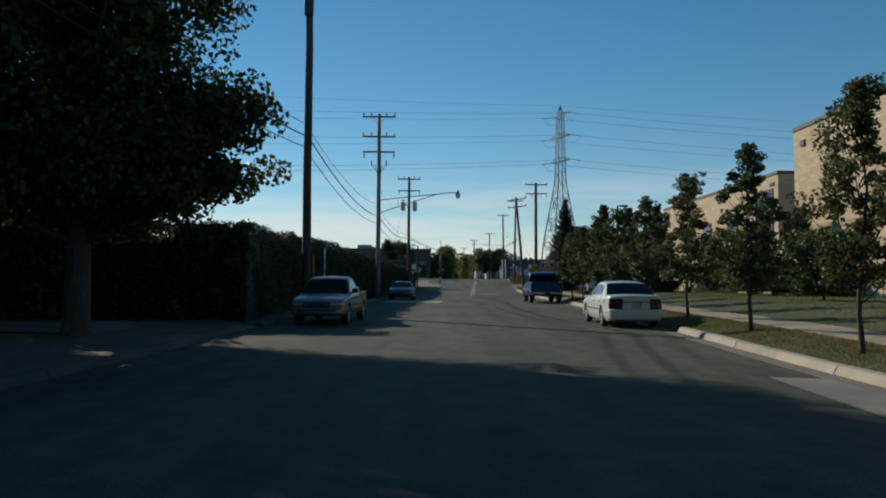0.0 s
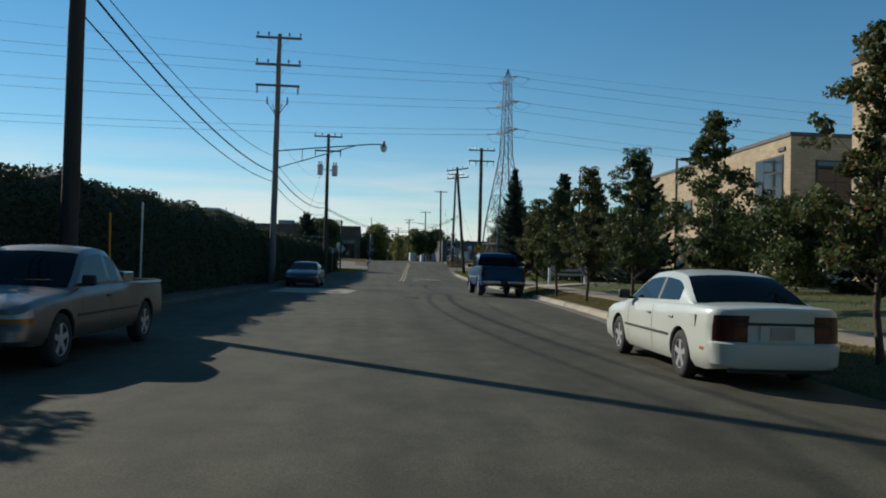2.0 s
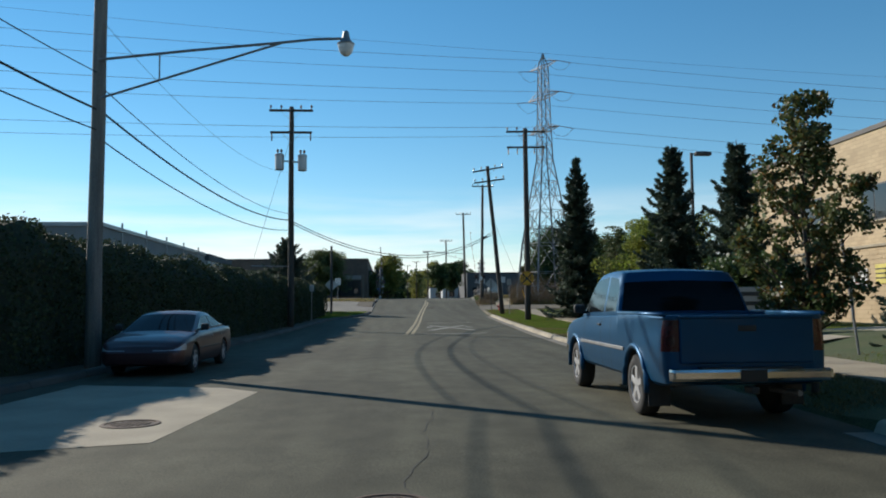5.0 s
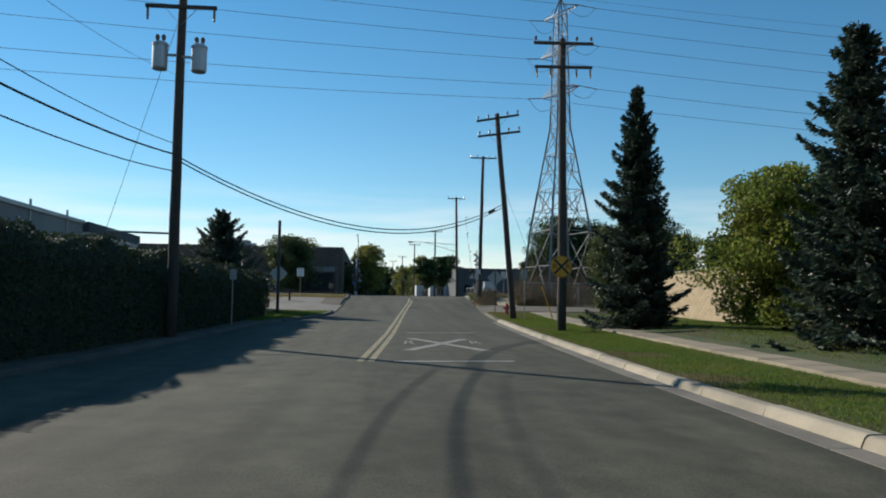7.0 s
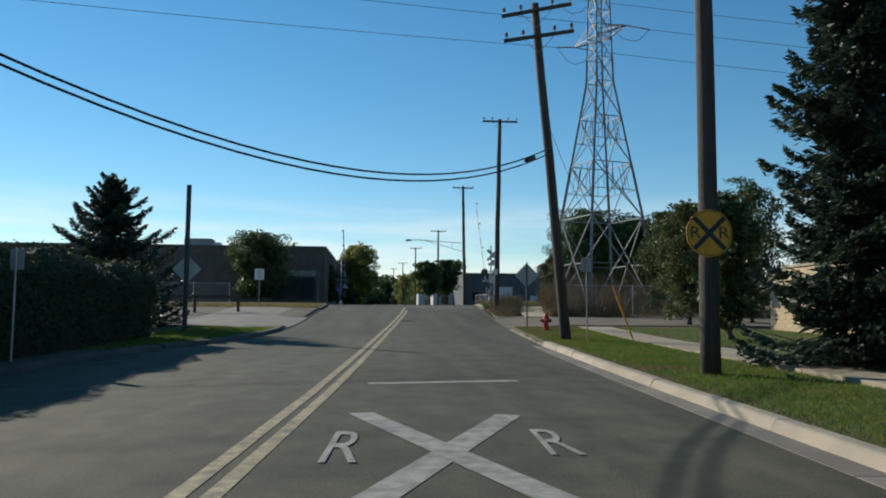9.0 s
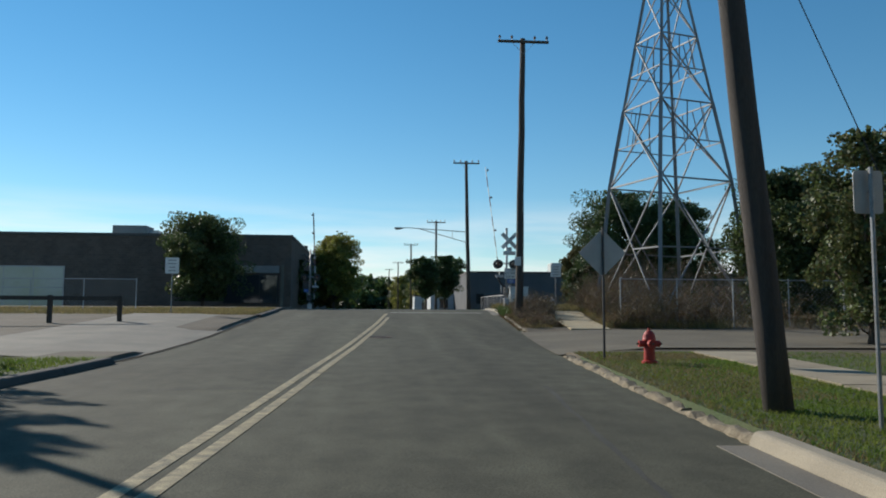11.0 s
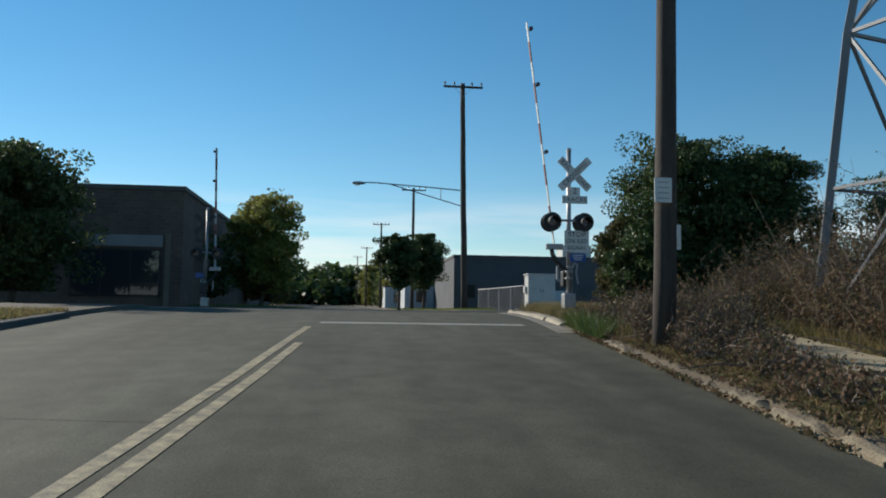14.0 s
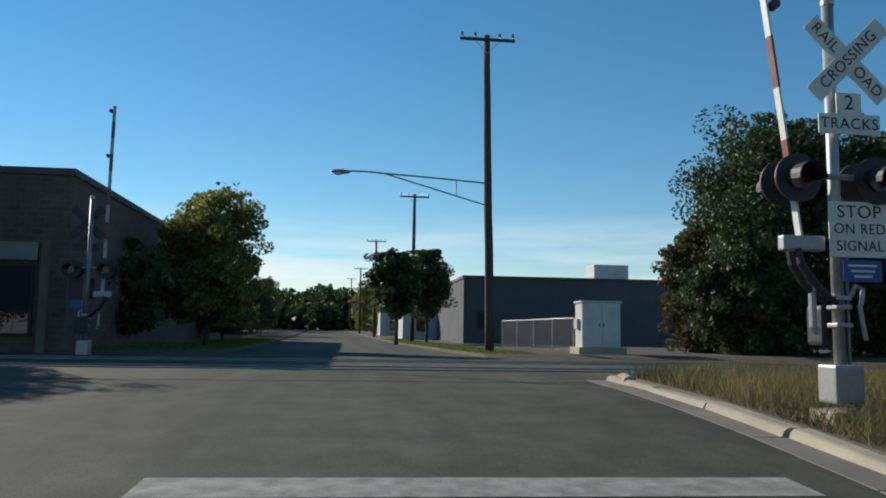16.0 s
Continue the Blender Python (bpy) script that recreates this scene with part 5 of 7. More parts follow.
def hedge():
    """A tall clipped hedge along the shaded side: a skin of leaves over a body darkened for inner shade."""
    rng = np.random.default_rng(8)
    ob = thing("hedge", "tall dense dark green hedge along the street", "hedge", pose(0, 0, 0))
    face = lambda y: float(np.interp(y, (24, 32, 59.5, 82, 105), (-6.0, -5.75, -4.5, -2.75, -1.95)))
    hgt = lambda y: float(np.interp(y, (22, 30, 38, 44, 52, 60, 70, 82, 97, 105), (2.95, 3.05, 3.15, 3.15, 3.2, 3.1, 2.95, 2.8, 2.55, 2.35))) + 0.14 * math.sin(y * 1.1) + 0.1 * math.sin(y * 2.7 + 1)
    depth = 2.4
    v, f = [], []
    ys = frange(25.5, 104.6, 1.0)
    for y in ys:
        x0, z0, h = face(y), H(y) + RISE - 0.1, hgt(y) + 0.06
        v += [(x0 - 0.10, y, z0), (x0 - 0.12, y, z0 + h * 0.78), (x0 - 0.62, y, z0 + h), (x0 - depth + 0.3, y, z0 + h), (x0 - depth, y, z0 + h * 0.8), (x0 - depth, y, z0)]
    for i in range(len(ys) - 1):
        for k in range(6):
            f.append((i * 6 + k, i * 6 + (k + 1) % 6, (i + 1) * 6 + (k + 1) % 6, (i + 1) * 6 + k))
    f.append(tuple(range(5, -1, -1)))
    f.append(tuple((len(ys) - 1) * 6 + k for k in range(6)))
    mesh_ob("hedge_core", v, f, M_HEDGE_SHADE, ob)
    pos = []
    n = 76000
    y = rng.uniform(25.3, 104.8, n)
    for yy in y[:56000]:
        z = rng.uniform(0, 1) ** 0.9
        pos.append((face(yy) - rng.exponential(0.06) + 0.07 + 0.1 * math.sin(yy * 2.1 + z * 5) - 2.4 * max(0, z - 0.78), yy, H(yy) + RISE + z * hgt(yy) + rng.normal() * 0.03))
    for yy in y[56000:73000]:
        u = rng.uniform(0.2, 1)
        pos.append((face(yy) - u * depth, yy, H(yy) + RISE + hgt(yy) + abs(rng.normal()) * 0.05 - 0.03))
    for _ in range(3000):
        e_ = rng.uniform() < 0.5
        yy = 25.4 if e_ else 104.7
        pos.append((face(yy) - rng.uniform(0, depth), yy + rng.normal() * 0.08, H(yy) + RISE + rng.uniform(0, 1) * hgt(yy)))
    quads_mesh("leaves", pos, 0.095, M_HEDGE, rng, ob, aspect=0.8)
    # a short return of the hedge along the driveway
    pos = []
    for _ in range(15000):
        x = rng.uniform(-11.8, -5.8)
        u = rng.uniform()
        if u < 0.75:
            pos.append((x, 25.4 + rng.normal() * 0.06, 0.3 + rng.uniform() * (2.95 + 0.25 * math.sin(x * 1.9))))
        else:
            pos.append((x, 25.4 + rng.uniform(0, 1.6), 3.25 + 0.25 * math.sin(x * 1.9) + rng.normal() * 0.07))
    quads_mesh("leaves", pos, 0.14, M_HEDGE, rng, ob, aspect=0.8)
    part("hedge_core", bm_box(-8.8, 26.3, 1.62, 5.9, 1.7, 2.9), M_HEDGE_SHADE, ob)


hedge()


def blades(name, spots, h, material, seed, label, category, w=0.012, lean=0.5):
    """Grass or weeds: thin upright triangles as one mesh."""
    rng = np.random.default_rng(seed)
    n = len(spots)
    p = np.asarray(spots, float)
    a = rng.uniform(0, 2 * math.pi, n)
    hh = np.asarray(h) * rng.uniform(0.5, 1.3, n)
    d = np.stack([np.cos(a), np.sin(a), np.zeros(n)], 1) * w * rng.uniform(0.7, 1.4, (n, 1))
    tip = p + np.stack([rng.normal(size=n) * lean * hh, rng.normal(size=n) * lean * hh, hh], 1)
    v = np.stack([p - d, p + d, tip], 1).reshape(-1, 3)
    me = bpy.data.meshes.new(name)
    me.vertices.add(3 * n)
    me.vertices.foreach_set("co", v.ravel())
    me.loops.add(3 * n)
    me.loops.foreach_set("vertex_index", np.arange(3 * n))
    me.polygons.add(n)
    me.polygons.foreach_set("loop_start", np.arange(n) * 3)
    me.polygons.foreach_set("loop_total", np.full(n, 3))
    me.materials.append(material)
    me.update(calc_edges=True)
    return tagged(new(name, me), label, category, kind="stuff")


def verge_grass():
    rng = np.random.default_rng(3)
    green, dry = [], []
    for _ in range(270000):
        y = rng.uniform(6, 114.3) if rng.uniform() < 0.75 else rng.uniform(60, 114.3)
        wo = walk_off(y)
        off = rng.uniform(0.2, wo - 0.78) if rng.uniform() < 0.6 else rng.uniform(wo + 0.8, 13)
        if 57 < y < 75 and off > 2.2 and abs(y - 58.7 - 0.62 * (off - 1.2)) < 3.4:
            continue
        if in_gap(y):
            continue
        x = R(y) + off
        n_ = noise.noise(Vector((x * 0.35, y * 0.35, 3)))
        (dry if (y < 62 and n_ > (-0.4 if off < wo else 0.0)) or n_ > 0.33 or (y > 105 and off < 2.5 and rng.uniform() < 0.55) or (off < 0.5 and rng.uniform() < 0.6) else green).append((x, y, H(y) + verge(off, y) - 0.035))
    blades("grass", green, 0.062, M_BLADE, 4, "short green mown grass on the verge", "grass", w=0.009, lean=0.7)
    blades("dry_grass", dry, 0.055, M_BLADE_DRY, 5, "short yellowed grass on the verge", "grass", w=0.009, lean=0.7)
    left = []
    for _ in range(14000):
        y = rng.uniform(98.5, 112.3)
        x = L(y) - 0.25 - rng.uniform(0, 3.6)
        left.append((x, y, H(y) + RISE - 0.035))
    blades("grass", left, 0.08, M_BLADE, 6, "small patch of grass around the sign post", "grass")
    strip_ = []
    for _ in range(26000):
        y = rng.uniform(133.2, 140.5)
        x = L(y) - 0.3 - 26 * rng.uniform() ** 1.3
        strip_.append((x, y, ground_z(x, y) - 0.03))
    blades("dry_grass", strip_, 0.12, M_BLADE_GOLD, 11, "yellowing grass strip beyond the concrete apron", "grass", w=0.016, lean=0.6)
    far = []
    for _ in range(30000):
        y = rng.uniform(162.5, 215)
        x = L(y) - 0.25 - 5.5 * rng.uniform() if rng.uniform() < 0.7 else R(y) + 0.2 + 2.2 * rng.uniform()
        far.append((x, y, ground_z(x, y) - 0.03))
    blades("grass", far, 0.11, M_BLADE, 12, "green grass beside the far street", "grass", w=0.02, lean=0.6)
    weeds, stalks, litter, olive = [], [], [], []
    for _ in range(90000):
        y = rng.uniform(124.8, 147.2)
        off = rng.uniform(0.22, 8.5) if rng.uniform() < 0.85 else rng.uniform(8, 22)
        if abs(off - walk_off(y)) < 0.85 and y < 138:
            continue
        if off < walk_off(y) and y < 133.5:
            if rng.uniform() < 0.85 and noise.noise(Vector((off * 0.9, y * 0.6, 7))) > (-0.6 if off < 1.1 else -0.2):
                litter.append((R(y) + off, y, H(y) + verge(off, y) - 0.03))
            continue
        patch = noise.noise(Vector((off * 0.5, y * 0.5, 2)))
        if off < 2.4 and 132.8 < y < 137.6 and patch > -0.3:
            stalks.append((R(y) + off - 0.3, y, H(y) + 0.09))
            continue
        if patch > -0.35 or rng.uniform() < 0.3:
            (olive if noise.noise(Vector((off * 0.7, y * 0.7, 9))) + rng.normal() * 0.25 > 0.05 else weeds).append((R(y) + off, y, H(y) + verge(off, y) - 0.03))
    blades("dry_grass", olive, 0.30, M_WEED3, 13, "long olive-brown weeds among dry grass", "grass", w=0.008, lean=0.55)
    blades("dry_grass", weeds, 0.34, M_BLADE_GOLD, 7, "long dry straw-coloured grass by the crossing", "grass", w=0.006, lean=0.45)
    blades("dry_grass", litter, 0.13, M_BLADE_DRY, 10, "flattened dry grass and litter along the broken kerb", "grass", w=0.009, lean=1.1)
    blades("weed_clump", stalks * 3, 0.36, M_BLADE_DEEP, 8, "lush green grass spilling over the broken kerb", "grass", w=0.006, lean=0.6)


verge_grass()


def brush():
    """Dead brown weeds: branching stems with shrivelled leaves, as one mass."""
    rng = np.random.default_rng(9)
    b = bmesh.new()
    leaves = []

    def clump(x, y, h, stems, twigs, foliage):
        p = Vector((x, y, ground_z(x, y) - 0.05))
        for k in range(stems):
            tip = p + Vector((rng.normal() * 0.30 * h, rng.normal() * 0.30 * h, h * rng.uniform(0.6, 1.1)))
            mid = p.lerp(tip, 0.5) + Vector((rng.normal() * 0.07 * h, rng.normal() * 0.07 * h, 0.05))
            bm_tube([p, mid, tip], [0.012, 0.008, 0.003], 3, caps=False, bm=b)
            for q in range(twigs):
                s = p.lerp(tip, rng.uniform(0.25, 1.0))
                e_ = s + Vector((rng.normal() * 0.16, rng.normal() * 0.16, rng.uniform(0.02, 0.32))) * (0.5 + 0.4 * h)
                bm_tube([s, e_], [0.005, 0.002], 3, caps=False, bm=b)
                for _ in range(foliage):
                    leaves.append(s.lerp(e_, rng.uniform(0.2, 1.15)) + Vector(rng.normal(size=3) * 0.06))

    # thicket behind the walk
    for i in range(560):
        y = rng.uniform(124.9, 144.0)
        off = walk_off(y) + 1.05 + rng.exponential(2.6)
        if y > 139 and off < 4.2 or off > 16:
            continue
        h = rng.uniform(1.2, 3.1) * (0.6 if y > 139 else 1.0) * min(1.0, 0.45 + 0.3 * (off - walk_off(y) - 1))
        if R(y) + off > 16.3 and y < 130.5:
            h *= 0.55
        h *= 0.62 + 0.85 * max(0, 0.5 + noise.noise(Vector((off * 0.28, y * 0.28, 5))))
        clump(R(y) + off, y, h, 5, 5, 7)
    # weeds between kerb and walk, thickest round the pole
    for i in range(230):
        y = 125.2 + 13.2 * rng.uniform() ** 0.8
        wo = walk_off(y)
        off = rng.uniform(0.45, max(0.7, wo - 0.95))
        x = R(y) + off
        if math.hypot(x - 13.95, y - 131.7) < 0.32:
            continue
        near = math.exp(-((y - 133.0) / 2.6) ** 2)
        h = rng.uniform(0.12, 0.32) + near * rng.uniform(0.2, 1.1) + (rng.uniform(0.1, 0.5) if y > 135.5 else 0)
        clump(x, y, h * min(1.0, 0.5 + off * 0.5), 6, 5, 2)
    # leaf litter and debris behind the crumbled kerb
    for i in range(5200):
        y = rng.uniform(125.0, 136.5)
        off = 0.05 + rng.exponential(0.75)
        if off > walk_off(y) - 0.7:
            continue
        x = R(y) + off - 0.15
        leaves.append(Vector((x, y, H(y) + (verge(off, y) if off > 0.2 else 0.02) + 0.005 + 0.03 * rng.uniform())))
    # fallen branches beside the walk
    for i in range(40):
        y = rng.uniform(125.5, 134)
        off = rng.uniform(0.6, max(0.8, walk_off(y) - 0.9)) if i % 3 else walk_off(y) + rng.uniform(0.9, 1.6)
        a = rng.uniform(0, 6.28)
        p = Vector((R(y) + off, y, ground_z(R(y) + off, y) + 0.03))
        d = Vector((math.cos(a), math.sin(a), rng.uniform(0.0, 0.35))) * rng.uniform(0.5, 1.4)
        bm_tube([p, p + d * 0.5 + Vector((0, 0, 0.08)), p + d], [0.018, 0.013, 0.006], 4, caps=False, bm=b)
    o = part("brush", b, M_WEED)
    tagged(o, "tangle of dead brown weed stems by the kerb", "weeds", kind="stuff")
    o2 = quads_mesh("brush_leaves", [tuple(v) for v in leaves], 0.075, M_WEED2, rng, aspect=0.5, mats=[M_WEED2, M_WEED3], ids=(rng.uniform(size=len(leaves)) < 0.35).astype(int))
    tagged(o2, "shrivelled red-brown weed leaves by the kerb", "weeds", kind="stuff")


brush()

# ---- buildings ----
def block(name, x0, x1, y0, y1, z0, z1, wall, label, category="building", cap=M_ROOF, cap_h=0.25):
    """A flat-roofed building body with a parapet cap."""
    ob = thing(name, label, category, pose(x0, y0, z0))
    sx, sy, sz = x1 - x0, y1 - y0, z1 - z0
    part("wall", bm_box(sx / 2, sy / 2, sz / 2 - 0.2, sx, sy, sz + 0.4), wall, ob)
    part("parapet_cap", bm_box(sx / 2, sy / 2, sz + cap_h / 2, sx + 0.16, sy + 0.16, cap_h, 0.02), cap, ob, "dark metal coping")
    part("roof", bm_box(sx / 2, sy / 2, sz + cap_h - 0.02, sx - 0.5, sy - 0.5, 0.07), M_GRAVEL, ob, "pale gravel roof")
    return ob


def window_x(ob, y, z, w, h, cols=2, rows=1, frame=M_DARK, recess=0.12, x=0.0):
    """A framed window in a wall that faces the street (towards -x), in the building's own space."""
    win = part("window", bm_box(x - 0.02, y, z, 0.10, w + 0.12, h + 0.12, 0.01), frame, ob)
    cw, rh = w / cols, h / rows
    for i in range(cols):
        for j in range(rows):
            part("pane", bm_box(x - 0.075, y - w / 2 + cw * (i + 0.5), z - h / 2 + rh * (j + 0.5), 0.02, cw - 0.07, rh - 0.07), M_GLASS, win)
    part("sill", bm_box(x - 0.08, y, z - h / 2 - 0.09, 0.2, w + 0.2, 0.07, 0.01), M_CONC, win)


def window_y(ob, x, z, w, h, cols=2, rows=1, frame=M_DARK, y=0.0, glass=M_GLASS):
    win = part("window", bm_box(x, y - 0.02, z, w + 0.12, 0.10, h + 0.12, 0.01), frame, ob)
    cw, rh = w / cols, h / rows
    for i in range(cols):
        for j in range(rows):
            part("pane", bm_box(x - w / 2 + cw * (i + 0.5), y - 0.075, z - h / 2 + rh * (j + 0.5), cw - 0.07, 0.02, rh - 0.07), glass, win)


B1 = block("tan_building", 21.6, 60, 8.0, 46.5, 0.4, 10.85, M_BRICK_TAN, "large tan brick building with flat roof")
for y in (6, 13, 20, 27, 34):
    window_x(B1, y, 2.2, 1.8, 1.7)
part("vent", bm_box(-0.06, 37.3, 9.6, 0.1, 0.5, 0.35, 0.02), M_DARK, B1)
part("band", bm_box(-0.03, 19.25, 4.6, 0.06, 38.5, 0.3, 0.01), M_BRICK_DK, B1, "darker brick course")
B2 = block("tan_building", 27.3, 75, 61.6, 92, 0.6, 10.6, M_BRICK_TAN, "long tan brick building with tall corner windows")
window_x(B2, 2.6, 6.9, 3.4, 4.0, 3, 4)
for y in (9.5, 16, 22):
    window_x(B2, y, 6.4, 2.2, 1.7, 2, 1)
window_y(B2, 3.5, 7.2, 3.6, 2.6, 3, 2)
window_y(B2, 10.5, 7.2, 3.6, 2.6, 3, 2)
part("vent", bm_box(-0.05, 1.0, 9.3, 0.1, 0.8, 0.25, 0.02), M_DARK, B2)
B3 = block("tan_wing", 24.4, 27.2, 71.5, 113.0, 0.9, 4.45, M_BRICK_TAN, "low tan brick wing along the lawn", cap=M_CONC, cap_h=0.12)
B4 = block("tan_wing", 23.8, 27.2, 47.2, 61.0, 0.55, 4.2, M_BRICK_TAN, "low tan brick entrance between the buildings", cap=M_ROOF, cap_h=0.2)
window_x(B4, 7.0, 1.9, 4.6, 2.2, 4, 1)
# notices on the low wall
for y, z, c, lab in ((74.4, 3.5, M_SIGN_W, "white notice board with red stripe on the wall"), (72.7, 3.65, M_NOTICE_Y, "yellow notice with dark bars on the wall")):
    n_ = thing("wall_notice", lab, "sign", pose(24.4, y, z - 0.4))
    part("panel", bm_box(-0.07, 0, 0, 0.05, 1.1, 0.85, 0.01), c, n_)
    for k in range(3):
        part("bar", bm_box(-0.10, 0, 0.22 - 0.2 * k, 0.01, 1.06, 0.06), M_RED if c is M_SIGN_W and k == 2 else M_SIGN_BLK, n_)

BW = block("grey_warehouse", -40, -10.2, 77.5, 98.6, 0.6, 5.85, M_GREYWALL, "long grey warehouse behind the hedge", cap=M_GALV, cap_h=0.2)
for y in (3, 7, 11, 15, 19):
    part("pilaster", bm_box(29.8 + 0.03, y, 2.9, 0.06, 0.12, 5.6), M_GALV, BW)
BW2 = block("white_warehouse", -38, -10.0, 98.8, 107.2, 0.8, 5.5, M_WHITEWALL, "low pale metal shed behind the hedge", cap=M_GREYDARK, cap_h=0.5)
for y in (1.5, 4, 6.5):
    part("rib", bm_box(28.0 + 0.02, y, 2.4, 0.04, 0.1, 4.6), M_WHITEWALL, BW2)
# wall, door and columns carry the trees' shade in their colour
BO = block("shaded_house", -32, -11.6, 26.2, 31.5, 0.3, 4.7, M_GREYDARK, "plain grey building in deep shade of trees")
part("door", bm_box(18.6, -0.05, 1.5, 1.5, 0.1, 2.6, 0.01), M_GREYWALL, BO, "grey door in shade")
part("column", bm_box(19.9, -0.3, 1.2, 0.35, 0.35, 2.4, 0.02), M_GREYWALL, BO)
part("column", bm_box(16.6, -0.3, 1.2, 0.35, 0.35, 2.4, 0.02), M_GREYWALL, BO)
BB = block("brick_building", -60, 0.05, 160.6, 206, 2.9, 9.15, M_BRICK_BR, "low brown brick building with flat roof")
# big front window, its pale reflection painted into the panes
window_y(BB, 38.4, 2.0, 7.0, 3.4, 3, 2, frame=M_GALV, glass=M_PANE_REFLECT)
for x in (17, 24, 31):
    window_y(BB, x, 2.0, 3.0, 2.2, 3, 1)
window_y(BB, 56.8, 2.0, 4.3, 2.3, 3, 1)
# pale grey stands in for the reflection in the header glass
part("transom", bm_box(56.9, -0.1, 3.62, 4.4, 0.1, 0.6, 0.02), M_GREYWALL, BB, "transom strip over the shop window, coloured pale as reflecting glass")
part("pilaster", bm_box(59.35, -0.1, 2.0, 0.26, 0.2, 4.0, 0.02), M_CONC_OLD, BB, "pale pilaster")
unit = part("roof_unit", bm_box(46.5, 2.5, 6.85, 2.8, 2.2, 0.9, 0.04), M_GREYWALL, BB, "grey rooftop ventilation unit")
part("duct", bm_box(48.3, 2.5, 6.7, 0.9, 1.2, 0.5, 0.03), M_GALV, unit)
part("chimney", bm_tube([(59.0, 24, 6.2), (59.0, 24, 7.8)], 0.22, 10), M_ROOF, BB)
part("roof_unit", bm_box(52.2, 4, 6.6, 1.6, 2.0, 0.5, 0.04), M_GREYWALL, BB)
# wall colour darkened because its front lies in shade
BR = block("grey_building", 18.6, 60, 195.2, 240, 2.9, 8.4, M_GREYDARK, "plain grey block building beside the far street")
window_y(BR, 1.6, 2.2, 0.9, 1.2, 1, 1)
part("door", bm_box(10.5, -0.05, 1.3, 1.2, 0.08, 2.2, 0.01), M_SIGN_W, BR)
part("roof_unit", bm_box(12.8, 3.0, 6.4, 3.0, 2.4, 1.3, 0.05), M_CABINET, BR, "pale rooftop unit")
for x, y, h in ((13.6, 214, 3.2), (12.6, 246, 3.4), (-8, 230, 3.6), (-9, 262, 3.8)):
    bb = block("small_house", x + (1.5 if x > 0 else -8), x + (9 if x > 0 else 0), y, y + 10, H(y), H(y) + h, M_WHITEWALL, "small pale building along the far street")
    window_y(bb, 2.0, 1.6, 1.1, 1.2)


def block_courses(ob, y0, y1, z0, z1, bl=0.6, bh=0.2):
    """Split-face blocks set proud of the low wall: single blocks where the street passes nearest, the rest joined."""
    me = bpy.data.meshes.new("wall_block")
    b = bm_box(0, 0, 0, 0.05, bl - 0.012, bh - 0.012, 0.006)
    b.to_mesh(me)
    b.free()
    me.materials.append(M_BLOCK)
    rows, n = int((z1 - z0) / bh), 0
    rest = bmesh.new()
    for j in range(rows):
        for i in range(int((y1 - y0) / bl)):
            y = y1 - (i + 0.5 + 0.5 * (j % 2)) * bl
            z = z0 + (j + 0.5) * bh
            if y - bl / 2 < y0 - 0.01:
                continue
            dx = random.uniform(-0.006, 0.006)
            if n < 300 and y > y1 - 9.5:
                o = new("wall_block", me)
                o.parent = ob
                o.location = (-0.02 + dx, y, z)
                n += 1
            else:
                bm_box(-0.02 + dx, y, z, 0.05, bl - 0.012, bh - 0.012, bm=rest)
    o = part("wall_block", rest, M_BLOCK, ob)
    tagged(o, kind="stuff")


block_courses(B3, 0.0, 41.5, 0.2, 3.55)

# ---- parked vehicles ----
def faces_part(name, faces, material, parent, label="", smooth=True):
    """A part from faces given as lists of points; shared points are merged."""
    bm, seen = bmesh.new(), {}
    for f in faces:
        vs = []
        for p in f:
            k = (round(p[0], 4), round(p[1], 4), round(p[2], 4))
            if k not in seen:
                seen[k] = bm.verts.new(p)
            if seen[k] not in vs:
                vs.append(seen[k])
        if len(vs) > 2 and not bm.faces.get(vs):
            bm.faces.new(vs)
    bmesh.ops.recalc_face_normals(bm, faces=bm.faces[:])
    for e_ in bm.edges:
        if len(e_.link_faces) == 2 and e_.calc_face_angle(0) > radians(34):
            e_.smooth = False
    return part(name, bm, material, parent, label, smooth)


def wheel(parent, x, y, r, w, spokes=6):
    s = 1 if x > 0 else -1
    m = Matrix.Translation((x, y, r)) @ Matrix.Rotation(radians(90) * s, 4, "Y")
    wh = part("wheel", bm_lathe([(r * 0.60, -w / 2), (r * 0.86, -w / 2), (r * 0.97, -w * 0.40), (r, -w * 0.25), (r, w * 0.25), (r * 0.97, w * 0.40), (r * 0.86, w / 2), (r * 0.63, w / 2), (r * 0.60, w * 0.42)], m, 30), M_TYRE, parent, smooth=True)
    b = bm_lathe([(r * 0.62, w * 0.30), (r * 0.64, w * 0.47), (r * 0.59, w * 0.47), (r * 0.55, w * 0.22)], m, 24)
    part("rim", b, M_RIM, wh, "bright alloy rim")
    for i in range(spokes):
        a = 2 * math.pi * i / spokes
        b = bm_box(r * 0.32, 0, w * 0.38, r * 0.54, r * 0.22, w * 0.14, 0.006)
        bmesh.ops.transform(b, matrix=m @ Matrix.Rotation(a, 4, "Z"), verts=b.verts[:])
        part("spoke", b, M_RIM, wh)
    part("hub", bm_lathe([(r * 0.16, w * 0.22), (r * 0.15, w * 0.42), (r * 0.06, w * 0.46)], m, 14), M_RIM, wh)
    part("brake", bm_lathe([(r * 0.56, w * 0.0), (r * 0.56, w * 0.1), (r * 0.1, w * 0.1)], m, 16), M_DARK, wh)


